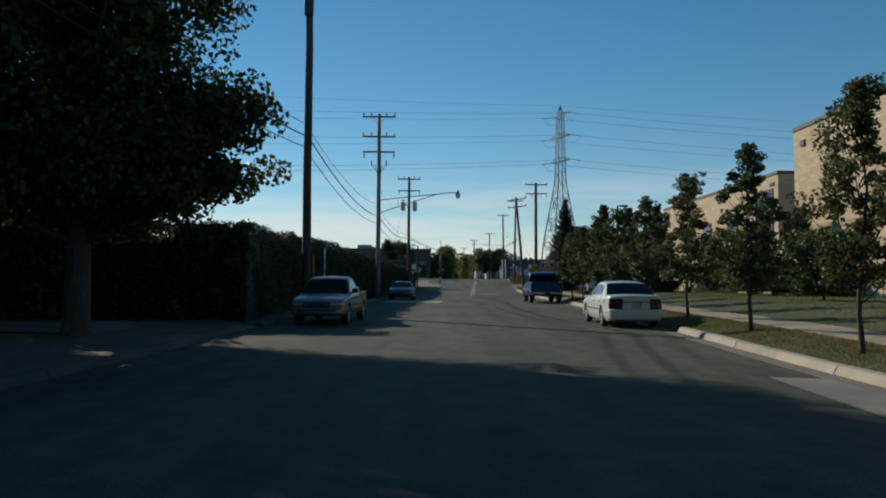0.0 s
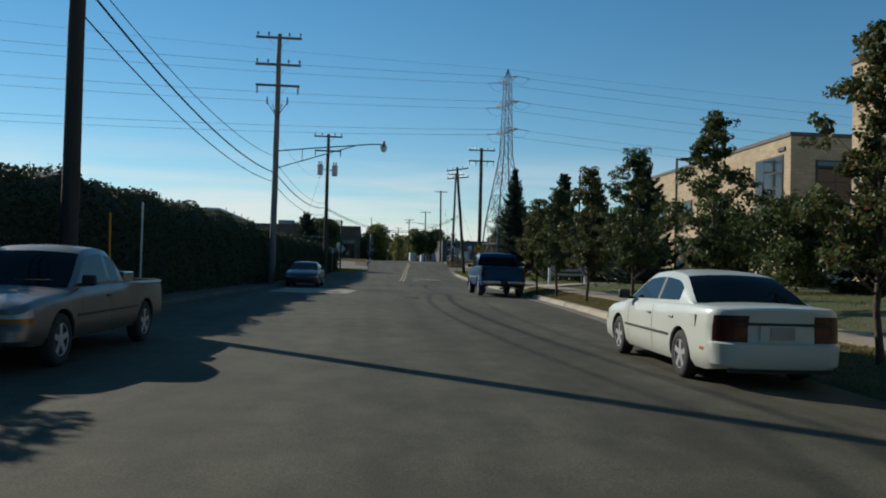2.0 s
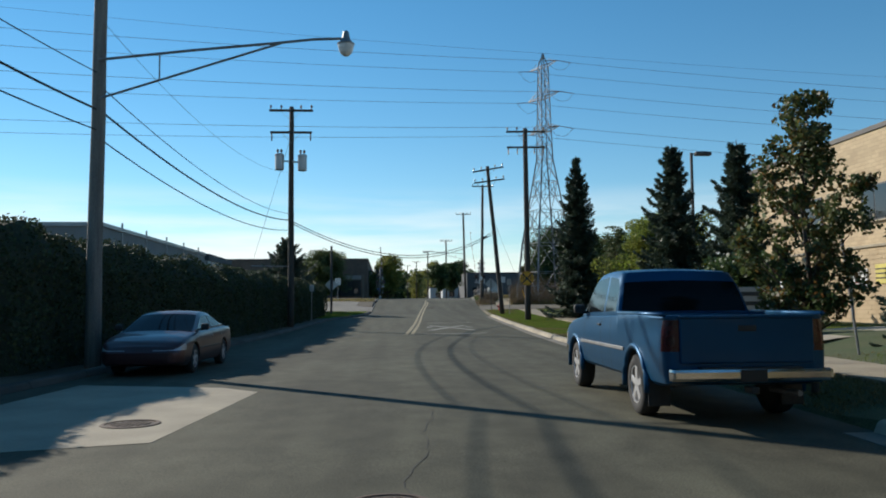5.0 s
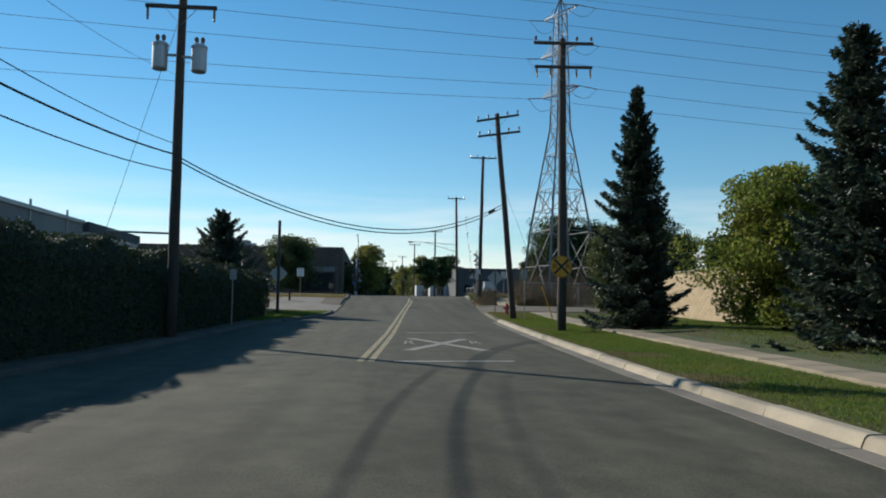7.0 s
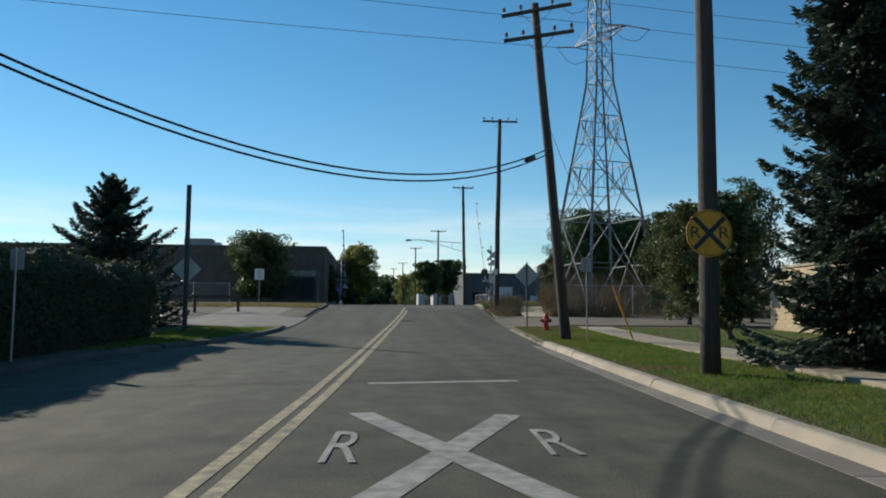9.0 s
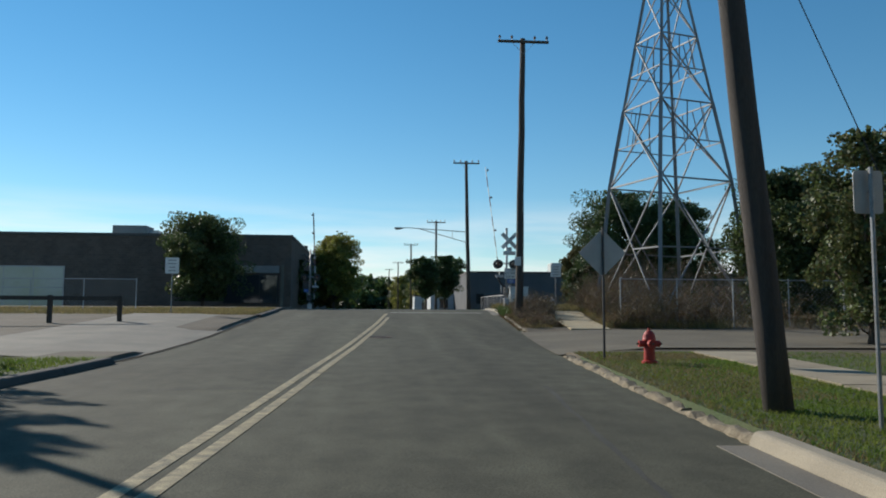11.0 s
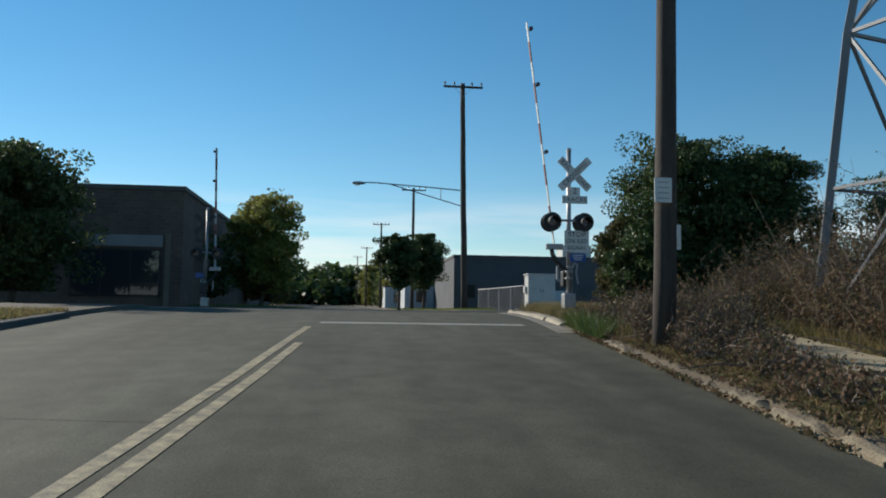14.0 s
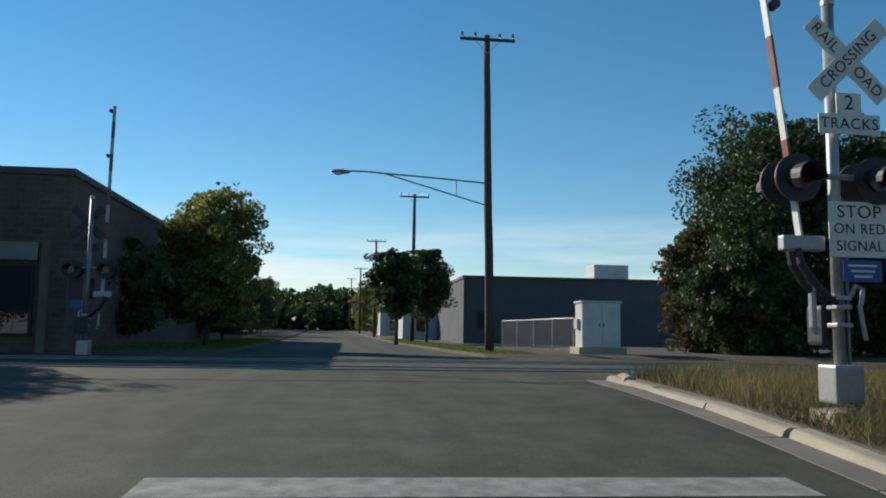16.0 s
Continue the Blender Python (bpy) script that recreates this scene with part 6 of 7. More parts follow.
def mirror_quads(fs, a, b, n0, n1):
    for k in range(n0, n1):
        for s in (1, -1):
            fs.append((k, [Vector((p.x * s, p.y, p.z)) for p in (a[k], a[k + 1], b[k + 1], b[k])]))


def car_shell(ob, paint, spec):
    """Body and cabin of a car lofted along its length; front at +y, stands on z = 0."""
    Ln, W = spec["length"], spec["width"] / 2
    arch, wr = spec["axles"], spec["wheel_r"]
    deck_y, deck_z = [p[0] for p in spec["deck"]], [p[1] for p in spec["deck"]]
    zb0, bed, rc = spec["sill"], spec.get("bed"), spec.get("corner", 0.22)
    rear, front = spec["rear"], spec["front"]
    lv_r, lv_f = rear["levels"], front["levels"]
    n_lv = len(lv_r)

    def zb(y):
        z = zb0 + (0.06 * max(0, (abs(y) - Ln / 2 + 0.35) / 0.35))
        for a in arch:
            d = abs(y - a)
            if d < wr * 1.16:
                z = max(z, wr + math.sqrt((wr * 1.16) ** 2 - d * d))
        return z

    def half(y):
        e_ = max(0, (abs(y) - (Ln / 2 - 0.8)) / 0.8)
        d = Ln / 2 - abs(y)
        w = W * (1 - spec.get("taper", 0.06) * e_ * e_)
        if d < rc:
            w -= rc * (1 - math.sqrt(max(0, 1 - (1 - d / rc) ** 2)))
        return w

    def side(z, w, zd):
        u = (z - zb0) / (zd - zb0)
        return w * float(np.interp(u, (0, 0.1, 0.35, 0.6, 0.8, 0.92), (0.935, 0.97, 0.998, 1.0, 0.988, 0.968)))
    ys = set(frange(-Ln / 2, Ln / 2, 0.12))
    for d in (0.012, 0.035, 0.07, 0.11, 0.16, 0.22, 0.3):
        ys |= {Ln / 2 - d, -Ln / 2 + d}
    ys |= {-Ln / 2 + rear["wrap"], Ln / 2 - front["wrap"]}
    for a in arch:
        ys |= {round(a + wr * 1.16 * math.sin(t), 4) for t in np.linspace(-math.pi / 2, math.pi / 2, 19)}
        ys |= {a - wr * 1.16 - 0.005, a + wr * 1.16 + 0.005}
    if bed:
        ys |= {bed[0], bed[0] + 0.005, bed[1], bed[1] - 0.005}
    ys = sorted(ys)

    def ring_at(y):
        z0, w = zb(y), half(y)
        zd = sum(float(np.interp(y + d, deck_y, deck_z)) for d in (-0.04, 0, 0.04)) / 3
        t = (y + Ln / 2) / Ln
        pts = [(0, z0), (w * 0.9, z0)]
        for i in range(n_lv):
            z = lv_r[i] * (1 - t) + lv_f[i] * t
            z = min(max(z, z0 + 0.004 * (i + 1)), zd - 0.055 - 0.002 * (n_lv - i))
            pts.append((side(z, w, zd), z))
        if bed and bed[0] < y < bed[1]:
            pts += [(w * 0.985, zd - 0.035), (w * 0.972, zd - 0.004), (w - 0.10, zd), (w - 0.10, bed[2]), (0, bed[2])]
        elif bed and y <= bed[1]:
            pts += [(w * 0.985, zd - 0.035), (w * 0.972, zd - 0.004), (w * 0.9, zd), (w * 0.5, zd), (0, zd)]
        else:
            pts += [(w * 0.96, zd - 0.045), (w * 0.925, zd - 0.014), (w * 0.86, zd), (w * 0.5, zd + 0.022), (0, zd + 0.03)]
        end = rear if y < 0 else front
        near = max(0, 1 - (Ln / 2 - abs(y)) / 0.3)
        out = [(1 if y > 0 else -1) * near * float(np.interp(z, [q[0] for q in end["bulge"]], [q[1] for q in end["bulge"]])) for _, z in pts]
        return [Vector((x, y + o, z)) for (x, z), o in zip(pts, out)]
    rings = [ring_at(y) for y in ys]
    n = len(rings[0])
    groups = {}
    for (ya, a), (yb, b) in zip(zip(ys[:-1], rings[:-1]), zip(ys[1:], rings[1:])):
        fs = []
        mirror_quads(fs, a, b, 0, n - 1)
        ym = (ya + yb) / 2
        for k, f4 in fs:
            key = "body"
            if ym < -Ln / 2 + rear["wrap"] and rear["lamp"][0] <= k - 2 < rear["lamp"][1]:
                key = ("tail_light", f4[0].x > 0)
            elif ym > Ln / 2 - front["wrap"] and front["lamp"][0] <= k - 2 < front["lamp"][1]:
                key = ("head_light", f4[0].x > 0)
            elif ym > Ln / 2 - front["wrap"] and "signal" in front and front["signal"][0] <= k - 2 < front["signal"][1]:
                key = ("turn_signal", f4[0].x > 0)
            elif abs(ym) > Ln / 2 - 0.34 and "bumper" in (rear if ym < 0 else front) and k - 2 < (rear if ym < 0 else front)["bumper"] and k > 0:
                key = ("front_bumper" if ym > 0 else "rear_bumper", True)
            groups.setdefault(key, []).append(f4)
    for r_, end, lamp in ((rings[0], rear, "tail_light"), (rings[-1], front, "head_light")):
        a_, g_ = end["inner"], end.get("grille_w", 0.3)
        cols = sorted({-1, -a_, -g_, -g_ / 2, 0, g_ / 2, g_, a_, 1})
        rows = [[Vector((p.x * c_, p.y + (0.03 if p.y > 0 else -0.03) * (1 - c_ * c_), p.z)) for c_ in cols] for p in r_[1:n - 2]]
        for k, (a, b) in enumerate(zip(rows[:-1], rows[1:])):
            lv = k - 1
            for i in range(len(cols) - 1):
                cm = (cols[i] + cols[i + 1]) / 2
                key = "body"
                if abs(cm) > a_ and end["lamp"][0] <= lv < end["lamp"][1]:
                    key = (lamp, cm > 0)
                elif abs(cm) > a_ and "signal" in end and end["signal"][0] <= lv < end["signal"][1]:
                    key = ("turn_signal", cm > 0)
                elif abs(cm) < g_ and "grille" in end and end["grille"][0] <= lv < end["grille"][1]:
                    key = ("grille", True)
                elif "bumper" in end and lv < end["bumper"]:
                    key = ("front_bumper" if lamp == "head_light" else "rear_bumper", True)
                groups.setdefault(key, []).append([a[i], a[i + 1], b[i + 1], b[i]])
        groups["body"].append(rows[-1] + [r_[n - 2], r_[n - 1], Vector((-r_[n - 2].x, r_[n - 2].y, r_[n - 2].z))])
    looks = dict(tail_light=M_LIGHT_RED, head_light=M_LIGHT_CLR, turn_signal=M_LIGHT_AMB, grille=M_BLACK, front_bumper=spec.get("bumper_mat", paint), rear_bumper=spec.get("bumper_mat", paint))
    says = dict(tail_light="dark red wrap-around tail light", head_light="clear head light", turn_signal="amber turn signal", grille="black grille", rear_bumper=spec.get("bumper_says", ""), front_bumper=spec.get("bumper_says", ""))
    body = faces_part("body", groups.pop("body"), paint, ob)
    for key, f_ in groups.items():
        faces_part(key[0], f_, looks[key[0]], ob, says[key[0]])
    # dark underside between the wheels
    part("underbody", bm_box(0, 0, zb0 + 0.16, W * 1.25, Ln * 0.86, 0.3, 0.03), M_BLACK, ob)
    # cabin
    y0, y1, y2, y3 = spec["cabin"]
    zr = spec["roof"]
    zd_of = lambda y: float(np.interp(y, deck_y, deck_z)) - 0.015
    cs = {y0, y1, y2, y3} | {p + d for p in spec["pillars"] for d in (-0.045, 0.045)} | set(frange(y2, y1, 0.12))
    cs |= {y0 + (y1 - y0) * u for u in (0.06, 0.2, 0.35, 0.5, 0.65, 0.8, 0.93)} | {y2 + (y3 - y2) * u for u in (0.02, 0.09, 0.25, 0.45, 0.6, 0.75, 0.94)}
    cs = sorted(cs)
    wbase, wroof = W * spec.get("cab_w", 0.89), W * spec.get("roof_w", 0.70)

    def roof_z(y):
        ym = (y1 + y2) / 2
        f = lambda v: float(np.interp(v, [y3, y2, ym, y1, y0], [zd_of(y3), zr - 0.035, zr + 0.012, zr - 0.03, zd_of(y0)]))
        r = min(0.14, abs(y - y0), abs(y - y3))
        return sum(f(y + d * r) for d in (-1, -0.5, 0, 0.5, 1)) / 5

    def ring(y):
        zd, zt = zd_of(y), roof_z(y)
        u = max(0.0, (zt - zd) / (zr - zd))
        wt = wbase + (wroof - wbase) * u ** 1.15
        at = lambda z: wbase + (wroof - wbase) * max(0, (z - zd) / (zr - zd)) ** 1.15
        belt, topz = min(zt, zd + 0.045), max(min(zt, zd + 0.045), zt - 0.085)
        return [Vector((wbase, y, zd - 0.06)), Vector((at(belt), y, belt)), Vector((at(topz), y, topz)), Vector((wt - 0.012, y, max(topz, zt - 0.035))), Vector((max(0.08, wt - 0.045), y, zt)), Vector((max(0.06, wt - 0.12), y, zt + 0.015 * u)), Vector((wt * 0.5, y, zt + 0.032 * u)), Vector((0, y, zt + 0.042 * u))]
    rs = [ring(y) for y in cs]
    paint_f, trim_f, ws, rw, sides = [], [], [], [], {}
    for (ya, a), (yb, b) in zip(zip(cs[:-1], rs[:-1]), zip(cs[1:], rs[1:])):
        ym = (ya + yb) / 2
        t_w, t_r = (ym - y0) / (y1 - y0), (ym - y2) / (y3 - y2)
        fs = []
        mirror_quads(fs, a, b, 0, 7)
        for k, f4 in fs:
            if k >= 4 and 0.06 < t_w < 0.93:
                ws.append(f4)
            elif k >= 4 and 0.02 < t_r < 0.94:
                rw.append(f4)
            elif k == 1 and t_w > 0.35 and t_r < spec.get("quarter", 0.6) and not any(abs(ym - p) < 0.044 for p in spec["pillars"]):
                sides.setdefault((f4[0].x > 0, sum(ym < p for p in spec["pillars"])), []).append(f4)
            elif k == 1 and spec.get("black_pillar") and any(abs(ym - p) < 0.044 for p in spec["pillars"]):
                trim_f.append(f4)
            else:
                paint_f.append(f4)
    faces_part("cabin", paint_f, paint, ob)
    if trim_f:
        faces_part("pillar_trim", trim_f, M_BLACK, ob, "black window pillar")
    faces_part("windshield", ws, M_CARGLASS_D, ob, "dark tinted windshield")
    faces_part("rear_window", rw, M_CARGLASS_D, ob, "dark tinted rear window")
    for f4 in sides.values():
        faces_part("side_window", f4, M_CARGLASS, ob, "dark tinted side window")
    for a in arch:
        for s in (-1, 1):
            wheel(ob, s * (W - spec["tyre_w"] / 2 - 0.012), a, wr, spec["tyre_w"], spec.get("spokes", 6))
            b = bmesh.new()
            vs = []
            for t in np.linspace(0, math.pi, 17):
                vs.append([b.verts.new((s * (W - 0.03 - d), a + wr * 1.15 * math.cos(t), wr + wr * 1.15 * math.sin(t))) for d in (0.0, 0.36)])
            for q, r_ in zip(vs[:-1], vs[1:]):
                b.faces.new((q[0], q[1], r_[1], r_[0]))
            part("wheel_well", b, M_BLACK, ob)
    for s in (-1, 1):
        b = bm_box(s * (W + 0.07), y0 + (y1 - y0) * 0.42, zd_of(y0) + 0.13, 0.19, 0.10, 0.15, 0.045)
        bm_box(s * (W - 0.03), y0 + (y1 - y0) * 0.42, zd_of(y0) + 0.07, 0.12, 0.06, 0.04, bm=b)
        part("mirror", b, spec.get("mirror_mat", paint), ob, smooth=False)
        for p in spec["handles"]:
            part("door_handle", bm_box(s * (W * 0.99 + 0.006), p, zd_of(0) - 0.15, 0.026, 0.15, 0.034, 0.011), spec.get("handle_mat", paint), ob)
        for p in spec["seams"]:
            b, prev = bmesh.new(), None
            for z in np.linspace(zb0 + 0.07, zd_of(p) - 0.03, 10):
                xx = side(z, half(p), zd_of(p)) + 0.003
                cur = [b.verts.new((s * xx, p + d, z)) for d in (-0.005, 0.005)]
                if prev:
                    b.faces.new((prev[0], prev[1], cur[1], cur[0]))
                prev = cur
            part("door_seam", b, M_BLACK, ob)
        part("side_trim", bm_box(s * (W + 0.001), (arch[0] + arch[1]) / 2, zb0 + (zd_of(0) - zb0) * 0.46, 0.022, arch[1] - arch[0] - 2.5 * wr, spec.get("trim_h", 0.035), 0.007), spec.get("trim_mat", M_BLACK), ob)
    return body


def put_car(name, label, x, y, heading, spec, paint, group="parked vehicles"):
    ob = thing(name, label, "car" if "sedan" in name else "pickup truck", None, group)
    d = Vector((math.sin(radians(heading)) * -1, math.cos(radians(heading)), 0))
    z1, z0 = H(y + 1.3 * d.y), H(y - 1.3 * d.y)
    pitch = math.degrees(math.atan2(z1 - z0, 2.6))
    ob.matrix_world = pose(x, y, (z0 + z1) / 2, 0, 0, heading) @ pose(0, 0, 0, pitch, 0, 0)
    car_shell(ob, paint, spec)
    return ob


def bx(name, ob, m_, x, y, z, sx, sy, sz, bev=0.01, label="", both=True):
    for s in ((-1, 1) if both and x else (1,)):
        part(name, bm_box(x * s, y, z, sx, sy, sz, bev), m_, ob, label)


SEDAN = dict(length=4.72, width=1.76, wheel_r=0.315, tyre_w=0.2, axles=(-1.33, 1.40), sill=0.20, roof=1.40, corner=0.26,
             deck=((-2.36, 0.965), (-2.30, 0.985), (-2.15, 0.995), (-1.45, 1.0), (0.9, 0.93), (1.2, 0.91), (1.9, 0.82), (2.2, 0.74), (2.36, 0.64)),
             rear=dict(levels=(0.30, 0.44, 0.555, 0.575, 0.74, 0.90), lamp=(3, 5), wrap=0.13, inner=0.74, bulge=((0.2, 0.02), (0.30, 0.08), (0.555, 0.085), (0.575, 0.005), (0.8, 0.0), (0.95, 0.03))),
             front=dict(levels=(0.28, 0.40, 0.50, 0.54, 0.60, 0.66), lamp=(3, 5), wrap=0.34, inner=0.5, bulge=((0.2, 0.02), (0.30, 0.08), (0.5, 0.08), (0.6, 0.0)), grille=(3, 5), grille_w=0.3),
             cabin=(1.24, 0.36, -0.92, -1.66), pillars=(-0.28,), handles=(-0.12, -1.02), seams=(0.86, -0.26), cab_w=0.91, roof_w=0.71, quarter=0.30, mirror_mat=M_BLACK, black_pillar=True, spokes=5, handle_mat=M_STEEL)
white = put_car("white_sedan", "white four-door sedan parked at the kerb", 6.32, 26.45, -1.2, SEDAN, M_PAINT_WHITE)
bx("trunk_seam", white, M_BLACK, 0, -2.378, 0.872, 0.96, 0.012, 0.016, 0.002, both=False)
bx("number_plate", white, M_GALV, 0, -2.418, 0.69, 0.31, 0.012, 0.155, 0.004, "plain number plate", both=False)
bx("trunk_strip", white, M_BLACK, 0, -2.402, 0.80, 1.22, 0.03, 0.03, 0.006, "dark strip between the tail lights", both=False)
bx("plate_recess", white, M_PAINT_WHITE, 0, -2.400, 0.69, 0.56, 0.026, 0.185, 0.006, both=False)
bx("fuel_door", white, M_PAINT_WHITE, 0.872, -1.78, 0.80, 0.012, 0.16, 0.16, 0.005)
bx("bumper_strip", white, M_BLACK, 0, -2.36, 0.235, 1.3, 0.1, 0.06, 0.01, both=False)
bx("side_marker", white, M_LIGHT_AMB, 0.845, -2.02, 0.47, 0.03, 0.15, 0.045, 0.008)

TRUCK = dict(length=5.75, width=2.02, wheel_r=0.395, tyre_w=0.26, axles=(-1.72, 1.92), sill=0.45, roof=1.93, corner=0.10,
             deck=((-2.875, 1.31), (-0.80, 1.31), (-0.75, 1.31), (1.25, 1.27), (1.5, 1.25), (2.4, 1.16), (2.7, 1.09), (2.875, 0.98)),
             rear=dict(levels=(0.50, 0.60, 0.70, 0.88, 1.05, 1.25), lamp=(3, 5), wrap=0.11, inner=0.90, bulge=((0.2, 0.0), (1.3, 0.0))),
             front=dict(levels=(0.50, 0.62, 0.70, 0.76, 0.84, 0.92), lamp=(3, 5), wrap=0.25, inner=0.6, bulge=((0.3, 0.0), (0.44, 0.07), (0.62, 0.08), (0.7, 0.0)), grille=(2, 5), grille_w=0.5, bumper=2),
             cabin=(1.50, 0.80, -0.64, -0.82), pillars=(0.02,), handles=(0.16,), seams=(1.2, 0.06, -0.5), cab_w=0.95, roof_w=0.81, quarter=0.05, bed=(-2.80, -0.90, 0.72), taper=0.03, spokes=5, trim_mat=M_STEEL, trim_h=0.05, mirror_mat=M_BLACK, handle_mat=M_BLACK, bumper_mat=M_CHROME, bumper_says="chrome bumper")
blue = put_car("blue_pickup_truck", "bright blue extended-cab pickup truck parked at the kerb", 7.33, 52.05, -1.4, TRUCK, M_PAINT_BLUE)
bx("tailgate", blue, M_PAINT_BLUE, 0, -2.895, 1.01, 1.60, 0.05, 0.54, 0.02, "blue tailgate in shade", both=False)
bx("tailgate_ledge", blue, M_PAINT_BLUE, 0, -2.91, 1.285, 1.62, 0.06, 0.035, 0.012, both=False)
rb = bm_box(0, -2.985, 0.615, 1.90, 0.17, 0.15, 0.04)
part("rear_bumper", rb, M_CHROME, blue, "chrome rear bumper")
bx("bumper_step", blue, M_BLACK, 0, -2.985, 0.665, 1.2, 0.13, 0.075, 0.01, both=False)
bx("number_plate", blue, M_DARK, 0, -3.076, 0.61, 0.31, 0.012, 0.14, 0.004, "plain number plate", both=False)
bx("tow_hitch", blue, M_BLACK, 0, -3.0, 0.44, 0.09, 0.22, 0.08, 0.01, both=False)
bx("mud_flap", blue, M_BLACK, 0.85, -2.24, 0.34, 0.28, 0.02, 0.34, 0.004)
bx("tailgate_handle", blue, M_BLACK, 0, -2.924, 1.15, 0.22, 0.014, 0.07, 0.006, both=False)
for sgn in (-1, 1):
    for a in TRUCK["axles"]:
        pts = [(sgn * 0.995, a + 0.50 * math.cos(t), 0.395 + 0.50 * math.sin(t)) for t in np.linspace(-0.12, math.pi + 0.12, 17)]
        part("fender_flare", bm_tube(pts, 0.042, 8), M_PAINT_BLUE, blue, smooth=True)
    part("bed_rail", bm_tube([(sgn * 0.955, -2.84, 1.315), (sgn * 0.965, -0.86, 1.315)], 0.03, 8), M_PAINT_BLUE, blue, smooth=True)
part("exhaust", bm_tube([(0.6, -2.2, 0.36), (0.62, -2.9, 0.38)], 0.035, 10), M_STEEL, blue)

SMALL = dict(length=5.05, width=1.72, wheel_r=0.335, tyre_w=0.21, axles=(-1.52, 1.58), sill=0.30, roof=1.50, corner=0.16,
             deck=((-2.52, 1.0), (-0.6, 1.0), (-0.55, 1.01), (1.05, 0.99), (1.25, 0.96), (2.0, 0.89), (2.35, 0.83), (2.52, 0.75)),
             rear=dict(levels=(0.40, 0.50, 0.58, 0.68, 0.84, 0.98), lamp=(3, 5), wrap=0.10, inner=0.86, bulge=((0.3, 0.04), (0.55, 0.05), (0.6, 0.0))),
             front=dict(levels=(0.40, 0.52, 0.56, 0.60, 0.655, 0.76), lamp=(4, 5), signal=(3, 4), wrap=0.22, inner=0.68, bulge=((0.3, 0.03), (0.40, 0.09), (0.51, 0.09), (0.55, 0.0)), grille=(2, 5), grille_w=0.62),
             cabin=(1.30, 0.58, -0.42, -0.66), pillars=(-0.05,), handles=(0.10,), seams=(1.0, 0.0), cab_w=0.93, roof_w=0.74, quarter=0.05, bed=(-2.46, -0.72, 0.62), taper=0.05, spokes=5, mirror_mat=M_BLACK, handle_mat=M_BLACK)
pick = put_car("silver_pickup_truck", "pewter compact pickup truck parked facing the traffic", -3.32, 26.95, 176.5, SMALL, M_PAINT_PEWTER)
bx("tailgate", pick, M_PAINT_PEWTER, 0, -2.545, 0.80, 1.36, 0.05, 0.42, 0.02, both=False)
bx("grille_bar", pick, M_PAINT_PEWTER, 0, 2.535, 0.66, 0.84, 0.035, 0.035, 0.01, both=False)
bx("bumper_strip", pick, M_BLACK, 0, 2.62, 0.48, 1.2, 0.04, 0.06, 0.01, both=False)
bx("tool_box", pick, M_CHROME, 0, -0.98, 1.06, 1.5, 0.42, 0.2, 0.02, "bright metal tool box", both=False)
bx("wiper", pick, M_BLACK, 0.3, 1.25, 1.07, 0.5, 0.02, 0.014, 0.004)

SEDAN2 = dict(SEDAN, length=4.85, width=1.80, roof=1.33, deck=((-2.42, 0.86), (-2.3, 0.94), (-1.5, 0.97), (0.9, 0.92), (1.25, 0.90), (1.95, 0.80), (2.25, 0.71), (2.42, 0.60)), cabin=(1.36, 0.33, -0.70, -1.7), handles=(-0.1, -0.98), seams=(0.9, -0.24), quarter=0.4)
maroon = put_car("dark_red_sedan", "dark red sedan parked in the hedge's shade", -2.08, 59.6, 178.6, SEDAN2, M_PAINT_DARK)

# ---- signs, signals, street furniture ----
def lettering(parent, text, m, size, material, stretch=1.0):
    """Raised letters in the built-in font, centred on m, lying in its x-z plane and facing -y."""
    cu = bpy.data.curves.new("text", "FONT")
    cu.body, cu.align_x, cu.align_y, cu.size, cu.extrude = text, "CENTER", "CENTER", size, 0.002
    cu.space_character = 1.08
    tmp = new("text", cu)
    me = bpy.data.meshes.new_from_object(tmp)
    bpy.data.objects.remove(tmp)
    me.materials.append(material)
    me.transform(m @ Matrix.Rotation(radians(90), 4, "X") @ Matrix.Diagonal((stretch, 1, 1, 1)))
    # one object for each letter: pieces whose spans along the line meet belong together
    bm = bmesh.new()
    bm.from_mesh(me)
    axis = (m.to_3x3() @ Vector((1, 0, 0))).normalized()
    left, pieces = set(bm.verts), []
    while left:
        stack, group = [left.pop()], []
        while stack:
            v = stack.pop()
            group.append(v)
            for e_ in v.link_edges:
                w = e_.other_vert(v)
                if w in left:
                    left.remove(w)
                    stack.append(w)
        d = [v.co.dot(axis) for v in group]
        pieces.append([min(d), max(d), group])
    pieces.sort(key=lambda p: p[0])
    letters = []
    for lo, hi, group in pieces:
        if letters and lo < letters[-1][1] - 0.0005:
            letters[-1][1] = max(hi, letters[-1][1])
            letters[-1][2] += group
        else:
            letters.append([lo, hi, group])
    for lo, hi, group in letters:
        one, new_v = bmesh.new(), {}
        for v in group:
            new_v[v] = one.verts.new(v.co)
        for f in {f for v in group for f in v.link_faces}:
            one.faces.new([new_v[v] for v in f.verts])
        part("letter", one, material, parent)
    bm.free()
    bpy.data.meshes.remove(me)


